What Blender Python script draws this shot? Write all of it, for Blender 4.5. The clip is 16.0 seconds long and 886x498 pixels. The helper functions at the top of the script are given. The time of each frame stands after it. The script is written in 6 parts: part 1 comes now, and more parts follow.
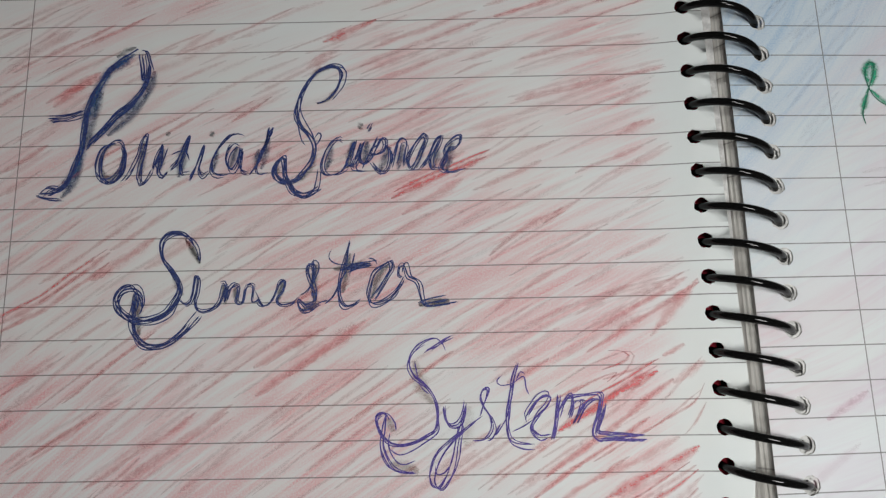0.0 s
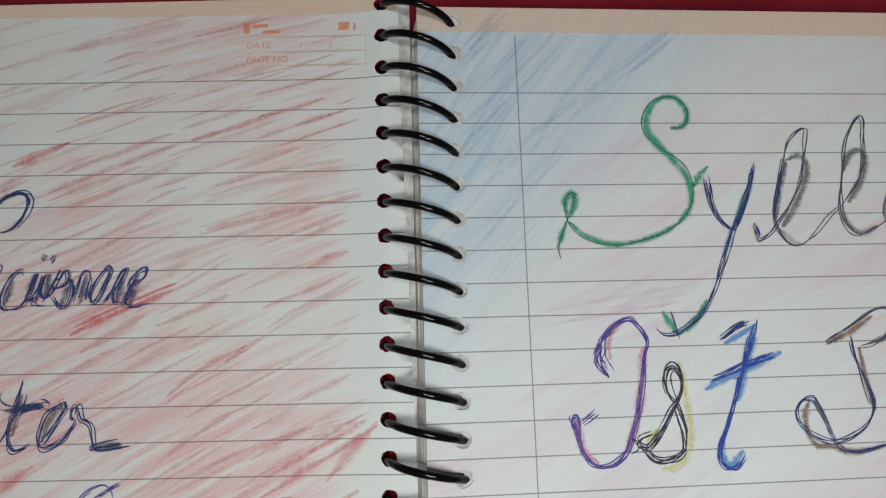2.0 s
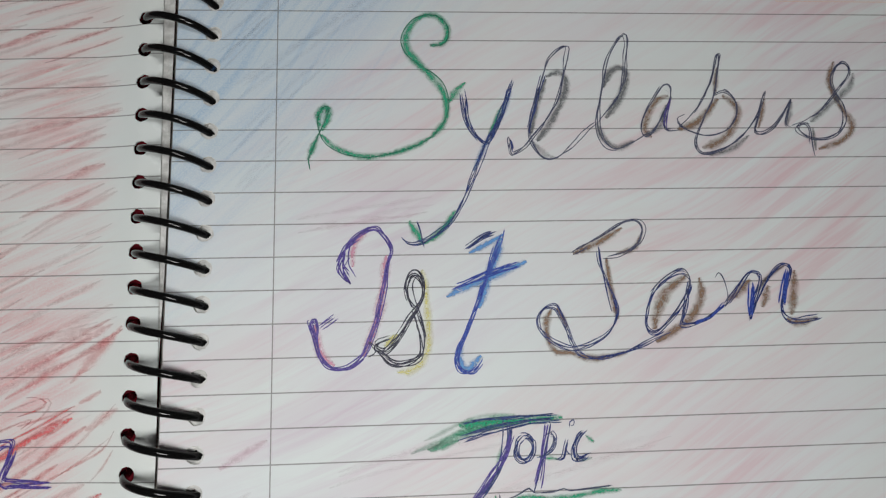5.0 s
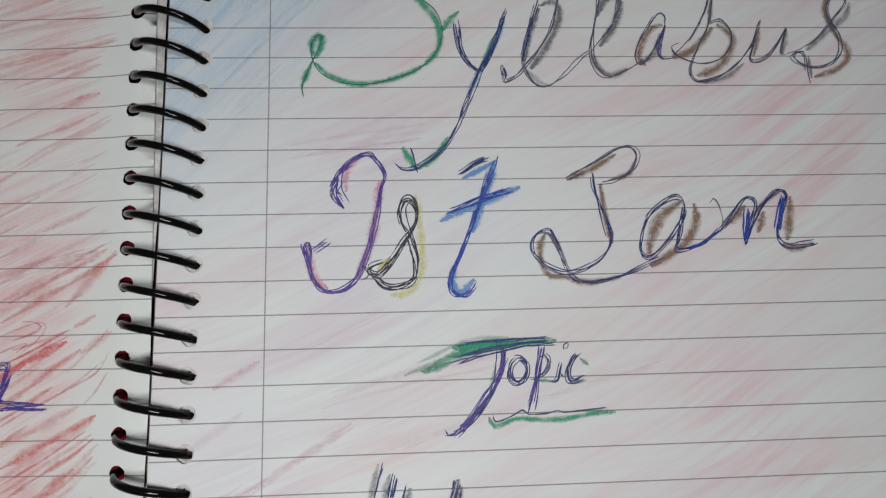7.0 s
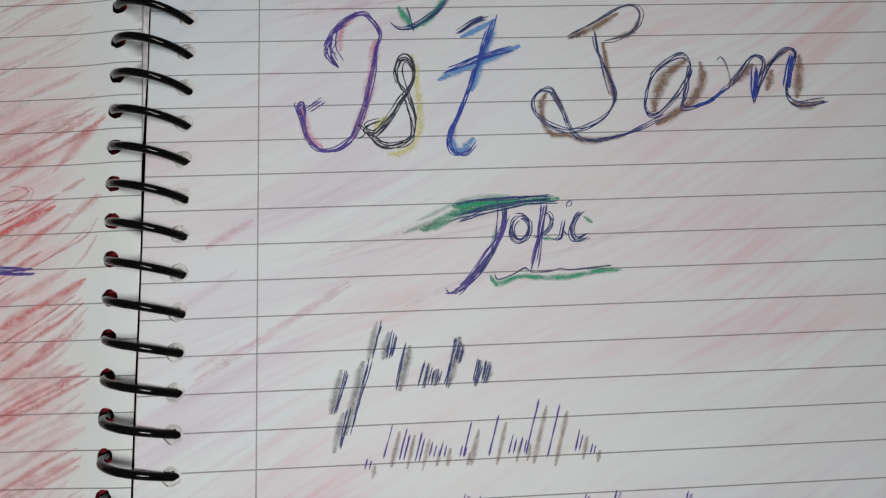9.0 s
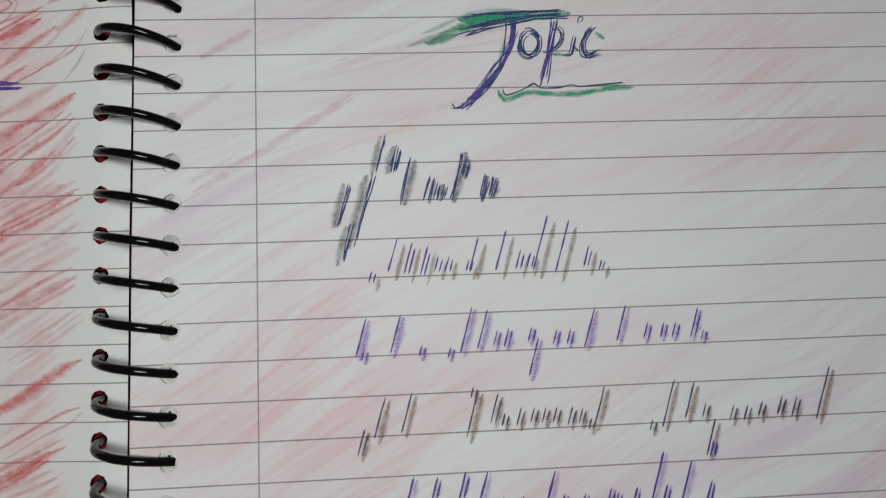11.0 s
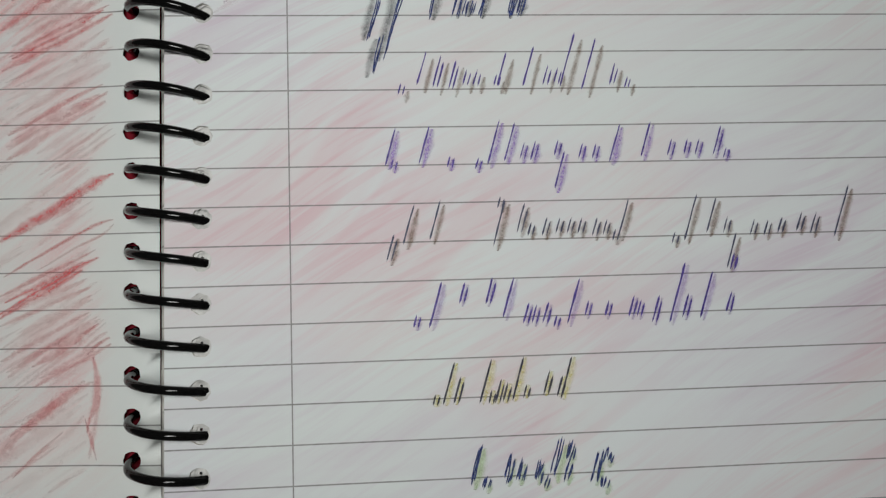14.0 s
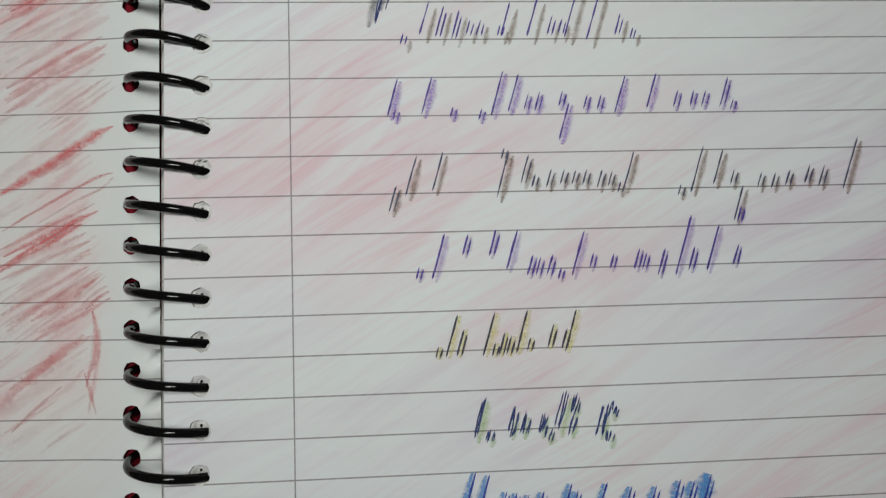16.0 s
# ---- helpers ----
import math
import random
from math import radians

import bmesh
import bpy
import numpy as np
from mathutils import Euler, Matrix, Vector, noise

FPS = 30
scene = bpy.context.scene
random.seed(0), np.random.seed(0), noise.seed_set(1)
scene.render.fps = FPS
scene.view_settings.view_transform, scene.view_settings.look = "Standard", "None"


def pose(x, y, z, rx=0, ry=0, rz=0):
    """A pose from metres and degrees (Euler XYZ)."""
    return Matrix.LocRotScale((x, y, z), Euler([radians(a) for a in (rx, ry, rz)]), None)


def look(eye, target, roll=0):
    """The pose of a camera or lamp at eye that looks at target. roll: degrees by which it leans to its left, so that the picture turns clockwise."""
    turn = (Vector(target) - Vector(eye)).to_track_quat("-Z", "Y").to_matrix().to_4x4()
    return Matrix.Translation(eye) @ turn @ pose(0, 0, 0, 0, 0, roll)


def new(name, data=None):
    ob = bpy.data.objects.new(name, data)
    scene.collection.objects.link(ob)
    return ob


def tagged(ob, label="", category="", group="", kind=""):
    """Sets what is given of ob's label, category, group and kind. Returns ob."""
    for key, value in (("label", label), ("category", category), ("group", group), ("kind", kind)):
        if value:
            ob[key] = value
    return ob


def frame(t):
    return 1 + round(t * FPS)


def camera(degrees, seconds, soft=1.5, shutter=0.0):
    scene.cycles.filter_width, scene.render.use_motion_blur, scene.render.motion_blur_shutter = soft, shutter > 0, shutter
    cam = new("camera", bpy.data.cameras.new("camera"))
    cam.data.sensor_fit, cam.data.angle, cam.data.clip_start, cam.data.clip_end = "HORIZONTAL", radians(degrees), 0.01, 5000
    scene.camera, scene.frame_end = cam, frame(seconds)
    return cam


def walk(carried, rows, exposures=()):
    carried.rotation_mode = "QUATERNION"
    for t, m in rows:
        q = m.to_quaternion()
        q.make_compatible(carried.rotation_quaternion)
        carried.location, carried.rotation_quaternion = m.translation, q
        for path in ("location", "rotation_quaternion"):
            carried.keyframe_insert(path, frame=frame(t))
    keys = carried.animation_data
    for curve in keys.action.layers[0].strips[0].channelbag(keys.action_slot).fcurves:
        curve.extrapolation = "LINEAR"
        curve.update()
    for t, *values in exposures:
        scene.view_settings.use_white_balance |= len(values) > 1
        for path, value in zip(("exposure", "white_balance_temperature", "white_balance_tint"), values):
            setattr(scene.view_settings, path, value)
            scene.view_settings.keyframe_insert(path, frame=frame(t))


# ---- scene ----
cam = camera(69.5, 16.0, soft=1.25)
PATH = [
    (0.0, pose(-0.0763, -0.1202, 0.1431, 10.50, -3.39, -1.62)),
    (0.5, pose(-0.0580, -0.1193, 0.1442, 10.48, -3.32, -1.55)),
    (1.0, pose(-0.0340, -0.1145, 0.1418, 10.33, -3.79, -1.66)),
    (1.5, pose(-0.0127, -0.0973, 0.1422, 10.08, -4.10, -1.78)),
    (2.0, pose(-0.0019, -0.0871, 0.1499, 9.78, -4.26, -1.67)),
    (2.5, pose(0.0129, -0.1012, 0.1551, 10.39, -4.32, -1.71)),
    (3.0, pose(0.0235, -0.1065, 0.1574, 10.14, -4.35, -1.91)),
    (3.5, pose(0.0395, -0.1129, 0.1555, 10.97, -3.53, -1.84)),
    (4.0, pose(0.0514, -0.1088, 0.1554, 9.88, -3.66, -1.62)),
    (4.2, pose(0.0537, -0.1083, 0.1553, 9.60, -3.78, -1.53)),
    (6.3, pose(0.0668, -0.1202, 0.1517, 9.39, -2.56, -1.43)),
    (6.5, pose(0.0654, -0.1225, 0.1527, 9.56, -2.94, -1.49)),
    (7.0, pose(0.0637, -0.1287, 0.1508, 9.68, -2.84, -1.61)),
    (7.5, pose(0.0633, -0.1356, 0.1469, 9.40, -2.81, -1.73)),
    (8.0, pose(0.0646, -0.1434, 0.1447, 9.18, -2.68, -2.00)),
    (8.5, pose(0.0638, -0.1496, 0.1439, 9.07, -2.69, -2.16)),
    (9.0, pose(0.0639, -0.1592, 0.1411, 9.27, -2.52, -2.26)),
    (9.5, pose(0.0635, -0.1673, 0.1388, 8.86, -2.55, -2.33)),
    (9.7, pose(0.0634, -0.1723, 0.1368, 8.74, -2.55, -2.45)),
    (11.8, pose(0.0591, -0.1980, 0.1317, 4.53, -3.44, -1.99)),
    (12.0, pose(0.0594, -0.2012, 0.1314, 4.50, -3.33, -1.98)),
    (12.5, pose(0.0579, -0.2098, 0.1303, 4.54, -3.36, -1.96)),
    (13.0, pose(0.0571, -0.2153, 0.1304, 4.78, -3.24, -1.94)),
    (13.5, pose(0.0565, -0.2186, 0.1294, 4.15, -3.45, -2.06)),
    (14.0, pose(0.0529, -0.2246, 0.1311, 4.03, -3.46, -1.70)),
    (14.5, pose(0.0509, -0.2281, 0.1297, 4.13, -3.42, -1.35)),
    (15.0, pose(0.0500, -0.2320, 0.1288, 3.92, -3.50, -1.32)),
    (15.5, pose(0.0534, -0.2391, 0.1269, 4.01, -3.36, -1.69)),
    (16.0, pose(0.0527, -0.2339, 0.1288, 3.84, -3.23, -1.69)),
]
walk(cam, PATH, exposures=[(0.0, 0.34, 6500, 9), (1.0, 0.32, 6500, 6), (1.5, 0.34, 6490, 5), (2.0, 0.27, 6480, 5), (2.5, 0.40, 6480, 5), (3.0, 0.27, 6480, 6),
                           (4.0, 0.24, 6490, 7), (6.5, 0.24, 6500, 10), (7.0, 0.12, 6500, 10), (8.0, 0.15, 6500, 10), (9.0, 0.03, 6500, 11), (9.5, 0.01, 6500, 11), (12.0, -0.09, 6530, 8), (14.0, -0.07, 6530, 7),
                           (15.5, 0.02, 6520, 6), (16.0, 0.0, 6520, 6)])

# ---- light: a small hand torch held over the notebook in a dim closed room ----
world = bpy.data.worlds.new("dim_room")
world.use_nodes = True
world.node_tree.nodes["Background"].inputs[0].default_value = (0.9, 0.95, 1.0, 1)
world.node_tree.nodes["Background"].inputs[1].default_value = 0.05
scene.world = world

torch = new("torch_light", bpy.data.lights.new("torch_light", "AREA"))
torch.data.shape, torch.data.size = "DISK", 0.09
torch.data.energy = 0.352
torch.data.color = (1.0, 0.99, 0.97)
torch.matrix_world = look((0.036, -0.180, 0.25), (0.036, -0.177, 0.0))

# unseen overhead fill, added to soften the coil's torch shadows
lamp = new("fill_lamp_light", bpy.data.lights.new("fill_lamp_light", "AREA"))
lamp.data.shape, lamp.data.size = "DISK", 0.42
lamp.data.energy = 7.0
lamp.data.color = (1.0, 0.99, 0.98)
lamp.matrix_world = look((-0.05, -0.15, 1.84), (-0.05, -0.15, 0.0))

# ---- sizes (metres) ----
PITCH_RULE, PITCH_RULE_L = 0.008, 0.00806   # ruled lines
FIRST_R, FIRST_L = -0.0220, -0.0165
MARGIN_R, MARGIN_L = 0.030, -0.1709
LEAN_L = -0.00996             # the left leaf lies slightly turned
PITCH_COIL, TURNS = 0.00854, 35
TOP, BOTTOM, RIGHT, LEFT = 0.0012, -0.2955, 0.211, -0.206
BLOCK = 0.008                 # thickness of the page block
HOLE = 0.0021


def smooth(u):
    u = max(0.0, min(1.0, u))
    return u * u * (3 - 2 * u)


def sag(y):
    """How far the left leaf sinks into the soft bed below the middle of the page."""
    return 0.0042 * smooth((-y - 0.135) / 0.04) * (1 - 0.55 * smooth((-y - 0.225) / 0.045))


def left_z(x, y):
    """Height of the left leaf, which slopes down from the coil and curls up a little at its torn edge."""
    return -0.00438 + 0.0674 * x + 0.0066 * (y + 0.1) + (0.0011 + 0.0006 * max(0.0, min(1.0, (y + 0.13) / 0.1))) * max(0.0, min(1.0, (x + 0.018) / 0.014)) ** 2 - sag(y)


def right_x(y):
    """Middle of the right-hand holes, which drift towards the coil down the page."""
    return 0.0143 + 0.0095 * y


def coil_y(k):
    return 0.0012 - PITCH_COIL * k


def left_hole_y(k):
    """The left leaf is slightly stretched against the block, so its holes spread down the page."""
    return 1.0167 * coil_y(k) + 0.00205


def right_hole_y(k):
    return 1.0020 * coil_y(k) - 0.0041


def leaf_edge(y):
    """Torn inner edge of the left leaf, which runs closer to the block lower down."""
    return min(0.0032, 0.0004 + 0.0245 * max(0.0, -y - 0.015)) - 0.50 * sag(y)


def left_x(y):
    """Middle of the left-hand holes."""
    return -0.0040 - 0.004 * y - 0.44 * sag(y)


# ---- node helpers ----
class Nodes:
    def __init__(self, name):
        self.mat = bpy.data.materials.new(name)
        self.mat.use_nodes = True
        self.t = self.mat.node_tree
        self.t.nodes.clear()
        self.out = self.t.nodes.new("ShaderNodeOutputMaterial")
        self.bsdf = self.t.nodes.new("ShaderNodeBsdfPrincipled")
        self.t.links.new(self.bsdf.outputs[0], self.out.inputs[0])

    def put(self, socket, value):
        if isinstance(value, bpy.types.NodeSocket):
            self.t.links.new(value, socket)
        else:
            socket.default_value = value

    def node(self, kind, **props):
        n = self.t.nodes.new(kind)
        for key, value in props.items():
            setattr(n, key, value)
        return n

    def math(self, op, a, b=0.0, c=0.0, clamp=False):
        n = self.node("ShaderNodeMath", operation=op, use_clamp=clamp)
        for i, v in enumerate((a, b, c)):
            self.put(n.inputs[i], v)
        return n.outputs[0]

    def xyz(self):
        n = self.node("ShaderNodeTexCoord")
        s = self.node("ShaderNodeSeparateXYZ")
        self.put(s.inputs[0], n.outputs["Object"])
        return s.outputs[0], s.outputs[1], s.outputs[2]

    def join(self, x, y, z=0.0):
        n = self.node("ShaderNodeCombineXYZ")
        for i, v in enumerate((x, y, z)):
            self.put(n.inputs[i], v)
        return n.outputs[0]

    def noise(self, vec, scale, detail=2.0, rough=0.5):
        n = self.node("ShaderNodeTexNoise")
        self.put(n.inputs["Vector"], vec)
        self.put(n.inputs["Scale"], scale)
        self.put(n.inputs["Detail"], detail)
        self.put(n.inputs["Roughness"], rough)
        return n.outputs["Fac"]

    def step(self, value, lo, hi, a=0.0, b=1.0):
        n = self.node("ShaderNodeMapRange", interpolation_type="SMOOTHSTEP")
        for i, v in enumerate((value, lo, hi, a, b)):
            self.put(n.inputs[i], v)
        return n.outputs[0]

    def mix(self, f, a, b, mode="MIX"):
        n = self.node("ShaderNodeMix", data_type="RGBA", blend_type=mode)
        self.put(n.inputs[0], f)
        for i, v in ((6, a), (7, b)):
            self.put(n.inputs[i], v if isinstance(v, bpy.types.NodeSocket) else (*v, 1.0))
        return n.outputs[2]

    def bump(self, height, strength, distance):
        n = self.node("ShaderNodeBump")
        self.put(n.inputs["Height"], height)
        self.put(n.inputs["Strength"], strength)
        self.put(n.inputs["Distance"], distance)
        self.t.links.new(n.outputs[0], self.bsdf.inputs["Normal"])

    def finish(self, colour, roughness=0.6, metal=0.0, gloss=0.3):
        self.put(self.bsdf.inputs["Base Color"], colour if isinstance(colour, bpy.types.NodeSocket) else (*colour, 1.0))
        self.put(self.bsdf.inputs["Roughness"], roughness)
        self.put(self.bsdf.inputs["Metallic"], metal)
        self.put(self.bsdf.inputs["Specular IOR Level"], gloss)
        return self.mat


PAPER = (0.68, 0.725, 0.722)
RED, PINK, BLUE, VIOLET = (0.68, 0.11, 0.12), (0.66, 0.30, 0.37), (0.17, 0.365, 0.59), (0.54, 0.36, 0.50)


def hatch(n, x, y, angle, across, along, lo, hi, warp=0.0, shift=0.0, bend=False):
    """Coloured-pencil hatching: long soft streaks along an angle, bending slowly over the sheet."""
    c, s = math.cos(radians(angle)), math.sin(radians(angle))
    wob = n.math("MULTIPLY", n.math("SUBTRACT", n.noise(n.join(x, y, shift), 9.0, 1.0), 0.5), warp)
    v = n.math("ADD", n.math("SUBTRACT", n.math("MULTIPLY", y, c), n.math("MULTIPLY", x, s)), wob)
    u = n.math("ADD", n.math("MULTIPLY", x, c), n.math("MULTIPLY", y, s))
    if bend:   # flatter strokes towards the head of the page, steeper ones lower down
        low = n.math("MAXIMUM", y, -0.15)
        swing = n.math("MULTIPLY", n.math("MULTIPLY", low, n.math("ADD", x, 0.09)), 3.0)
        v = n.math("ADD", n.math("ADD", n.math("ADD", y, swing), n.math("MULTIPLY", x, -0.25)), wob)
    streak = n.noise(n.join(n.math("MULTIPLY", v, across), n.math("MULTIPLY", u, along), shift), 1.0, 3.0, 0.62)
    return n.step(streak, lo, hi)


def paper(name, left):
    n = Nodes(name)
    x, y, z = n.xyz()
    flat = n.join(x, y, 0.0)
    grain = n.noise(flat, 5200.0, 2.0, 0.7)
    tooth = n.step(n.noise(flat, 2600.0, 3.0, 0.7), 0.34, 0.62)
    blotch = n.noise(flat, 26.0, 3.0)
    # same paper, tinted warmer left and cooler right: the light's cast put into colour
    colour = n.mix(n.step(blotch, 0.3, 0.7), PAPER, (0.69, 0.718, 0.70) if left else (0.68, 0.718, 0.735))
    if left:
        # dense red hatching, thinning out in pale windows and towards the coil
        loose = n.noise(n.join(x, y, 3.0), 17.0, 2.0)
        fade = n.step(n.math("ADD", x, n.math("MULTIPLY", n.math("SUBTRACT", loose, 0.5), 0.05)), -0.006, -0.021)
        keep = n.math("MULTIPLY", n.step(loose, 0.36, 0.62, 0.16, 1.05), fade)
        soft = hatch(n, x, y, 29, 150.0, 18.0, 0.36, 0.64, 0.012, 0.0, True)
        fine = hatch(n, x, y, 30, 420.0, 26.0, 0.40, 0.62, 0.012, 4.0, True)
        hard = hatch(n, x, y, 29, 330.0, 22.0, 0.55, 0.70, 0.012, 9.0, True)
        wash = n.math("MULTIPLY", n.math("ADD", 0.045, n.math("MULTIPLY_ADD", soft, 0.15, n.math("MULTIPLY", fine, 0.27))), keep)
        wash = n.math("MULTIPLY", wash, n.math("MULTIPLY_ADD", tooth, 0.7, 0.6))
        colour = n.mix(wash, colour, (0.66, 0.19, 0.22))
        colour = n.mix(n.math("MULTIPLY", n.math("MULTIPLY", hard, keep), n.math("MULTIPLY_ADD", tooth, 0.30, 0.05)), colour, RED)
    else:
        near = n.step(n.math("ADD", x, n.math("MULTIPLY", y, -0.85)), 0.115, 0.05)
        soft = hatch(n, x, y, 24, 90.0, 7.0, 0.36, 0.66, 0.06)
        fine = hatch(n, x, y, 27, 560.0, 24.0, 0.44, 0.62, 0.03, 4.0)
        pale = n.step(n.noise(n.join(x, y, 7.0), 15.0, 2.0), 0.34, 0.62, 0.25, 1.0)
        wash = n.math("MULTIPLY", n.math("MULTIPLY_ADD", soft, 0.32, n.math("MULTIPLY", fine, 0.20)), pale)
        tint = n.mix(n.step(n.noise(n.join(x, y, 11.0), 10.0, 1.0), 0.52, 0.66), PINK, VIOLET)
        colour = n.mix(n.math("MULTIPLY", wash, n.math("SUBTRACT", 1.0, near)), colour, tint)
        blue = hatch(n, x, y, 50, 110.0, 8.0, 0.30, 0.62, 0.03, 2.0)
        thin = hatch(n, x, y, 50, 620.0, 12.0, 0.46, 0.66, 0.03, 6.0)
        strong = n.math("MULTIPLY", n.math("ADD", 0.17, n.math("MULTIPLY_ADD", blue, 0.22, n.math("MULTIPLY", thin, 0.2))), near)
        colour = n.mix(n.math("MULTIPLY", strong, n.math("MULTIPLY_ADD", tooth, 0.6, 0.55)), colour, BLUE)
    # printed ruling, margin line and dotted heading band
    if left:
        px = n.math("MULTIPLY_ADD", y, LEAN_L, x)
        py = n.math("MULTIPLY_ADD", x, -LEAN_L, y)
        first, margin = FIRST_L, MARGIN_L
    else:
        px, py, first, margin = x, y, FIRST_R, MARGIN_R
    row = n.math("DIVIDE", n.math("SUBTRACT", first, py), PITCH_RULE_L if left else PITCH_RULE)
    off = n.math("ABSOLUTE", n.math("SUBTRACT", row, n.math("ROUND", row)))
    thin_ink = n.noise(flat, 900.0, 2.0)
    ruled = n.math("MULTIPLY", n.step(off, 0.024, 0.012), n.math("GREATER_THAN", row, -0.5))
    upright = n.math("MULTIPLY", n.step(n.math("ABSOLUTE", n.math("SUBTRACT", px, margin)), 0.00019, 0.00010), n.math("LESS_THAN", py, -0.0062 if not left else -0.008))
    ink = n.math("MULTIPLY", n.math("MAXIMUM", ruled, upright), n.math("MULTIPLY_ADD", thin_ink, 0.5, 0.50))
    colour = n.mix(ink, colour, (0.13, 0.125, 0.12))
    band = n.math("GREATER_THAN", py, -0.0056 if not left else 0.0014)
    cell = 0.00062
    dots = n.node("ShaderNodeTexChecker")
    turned = n.join(n.math("ADD", x, y), n.math("SUBTRACT", x, y))
    n.put(dots.inputs["Vector"], turned)
    n.put(dots.inputs["Scale"], 1.0 / cell)
    peach = n.mix(n.math("MULTIPLY_ADD", dots.outputs["Fac"], 0.5, 0.25), (0.76, 0.68, 0.58), (0.64, 0.33, 0.17))
    colour = n.mix(n.math("MULTIPLY", band, 0.75), colour, peach)
    colour = n.mix(n.math("MULTIPLY", n.step(grain, 0.45, 0.75), 0.06), colour, (0.45, 0.44, 0.42))
    n.bump(n.math("ADD", grain, n.math("MULTIPLY", n.noise(flat, 60.0, 2.0), 6.0)), 0.12, 0.0002)
    return n.finish(colour, 0.62, gloss=0.28)


def edge_paper():
    n = Nodes("cut_page_edges")
    x, y, z = n.xyz()
    layers = n.noise(n.join(n.math("MULTIPLY", x, 2.0), n.math("MULTIPLY", y, 0.03), n.math("MULTIPLY", z, 6.0)), 420.0, 3.0, 0.7)
    worn = n.noise(n.join(x, y, z), 130.0, 3.0)
    colour = n.mix(n.step(layers, 0.34, 0.60), (0.62, 0.61, 0.57), (0.80, 0.78, 0.73))
    colour = n.mix(n.math("MULTIPLY", n.step(worn, 0.5, 0.7), 0.35), colour, (0.25, 0.23, 0.2))
    slot = n.math("FRACT", n.math("DIVIDE", n.math("ADD", y, 0.0040), PITCH_COIL))
    slit = n.math("MULTIPLY", n.step(n.math("ABSOLUTE", n.math("SUBTRACT", slot, 0.5)), 0.03, 0.015), n.step(n.noise(n.join(x, y, z), 260.0, 1.0), 0.42, 0.5))
    colour = n.mix(n.math("MULTIPLY", slit, 0.45), colour, (0.10, 0.09, 0.08))
    n.bump(layers, 0.12, 0.0003)
    return n.finish(colour, 0.8, gloss=0.15)


def plain(name, a, b, scale, roughness, gloss=0.4, relief=0.0, distance=0.001):
    n = Nodes(name)
    x, y, z = n.xyz()
    vec = n.join(x, y, z)
    f = n.noise(vec, scale, 4.0, 0.6)
    if relief:
        n.bump(f, relief, distance)
    return n.finish(n.mix(n.step(f, 0.3, 0.7), a, b), roughness, gloss=gloss)


LEFT_PAPER, RIGHT_PAPER, EDGE = paper("hatched_paper_red", True), paper("hatched_paper_pale", False), edge_paper()
BLACK_PLASTIC = plain("black_plastic", (0.003, 0.003, 0.003), (0.006, 0.006, 0.006), 900.0, 0.07, 0.25)
WALL_PAINT = plain("wall_paint", (0.20, 0.20, 0.21), (0.26, 0.26, 0.27), 3.0, 0.8, 0.2)


def cloth_material():
    n = Nodes("maroon_cloth")
    x, y, z = n.xyz()
    weave = n.math("MULTIPLY", n.math("SINE", n.math("MULTIPLY", x, 9000.0)), n.math("SINE", n.math("MULTIPLY", y, 9000.0)))
    stain = n.noise(n.join(x, y, z), 45.0, 3.0)
    colour = n.mix(n.step(stain, 0.3, 0.7), (0.17, 0.008, 0.016), (0.23, 0.012, 0.024))
    n.bump(n.math("MULTIPLY_ADD", weave, 0.5, stain), 0.25, 0.0006)
    return n.finish(colour, 0.85, gloss=0.15)


# ---- mesh helpers ----
def part(name, bm, material, parent=None, label="", smooth=False):
    me = bpy.data.meshes.new(name)
    bm.normal_update()
    bm.to_mesh(me)
    bm.free()
    me.materials.append(material)
    for p in me.polygons:
        p.use_smooth = smooth
    ob = new(name, me)
    ob.parent = parent
    return tagged(ob, label)


def box(bm, x0, x1, y0, y1, z0, z1):
    v = [bm.verts.new((x, y, z)) for z in (z0, z1) for y in (y0, y1) for x in (x0, x1)]
    for f in ((0, 2, 3, 1), (4, 5, 7, 6), (0, 1, 5, 4), (2, 6, 7, 3), (1, 3, 7, 5), (0, 4, 6, 2)):
        bm.faces.new([v[i] for i in f])


def grid_sheet(bm, xs, ys, height):
    rows = [[bm.verts.new((x, y, height(x, y))) for x in xs] for y in ys]
    for a, b in zip(rows, rows[1:]):
        for i in range(len(xs) - 1):
            bm.faces.new((a[i], a[i + 1], b[i + 1], b[i]))


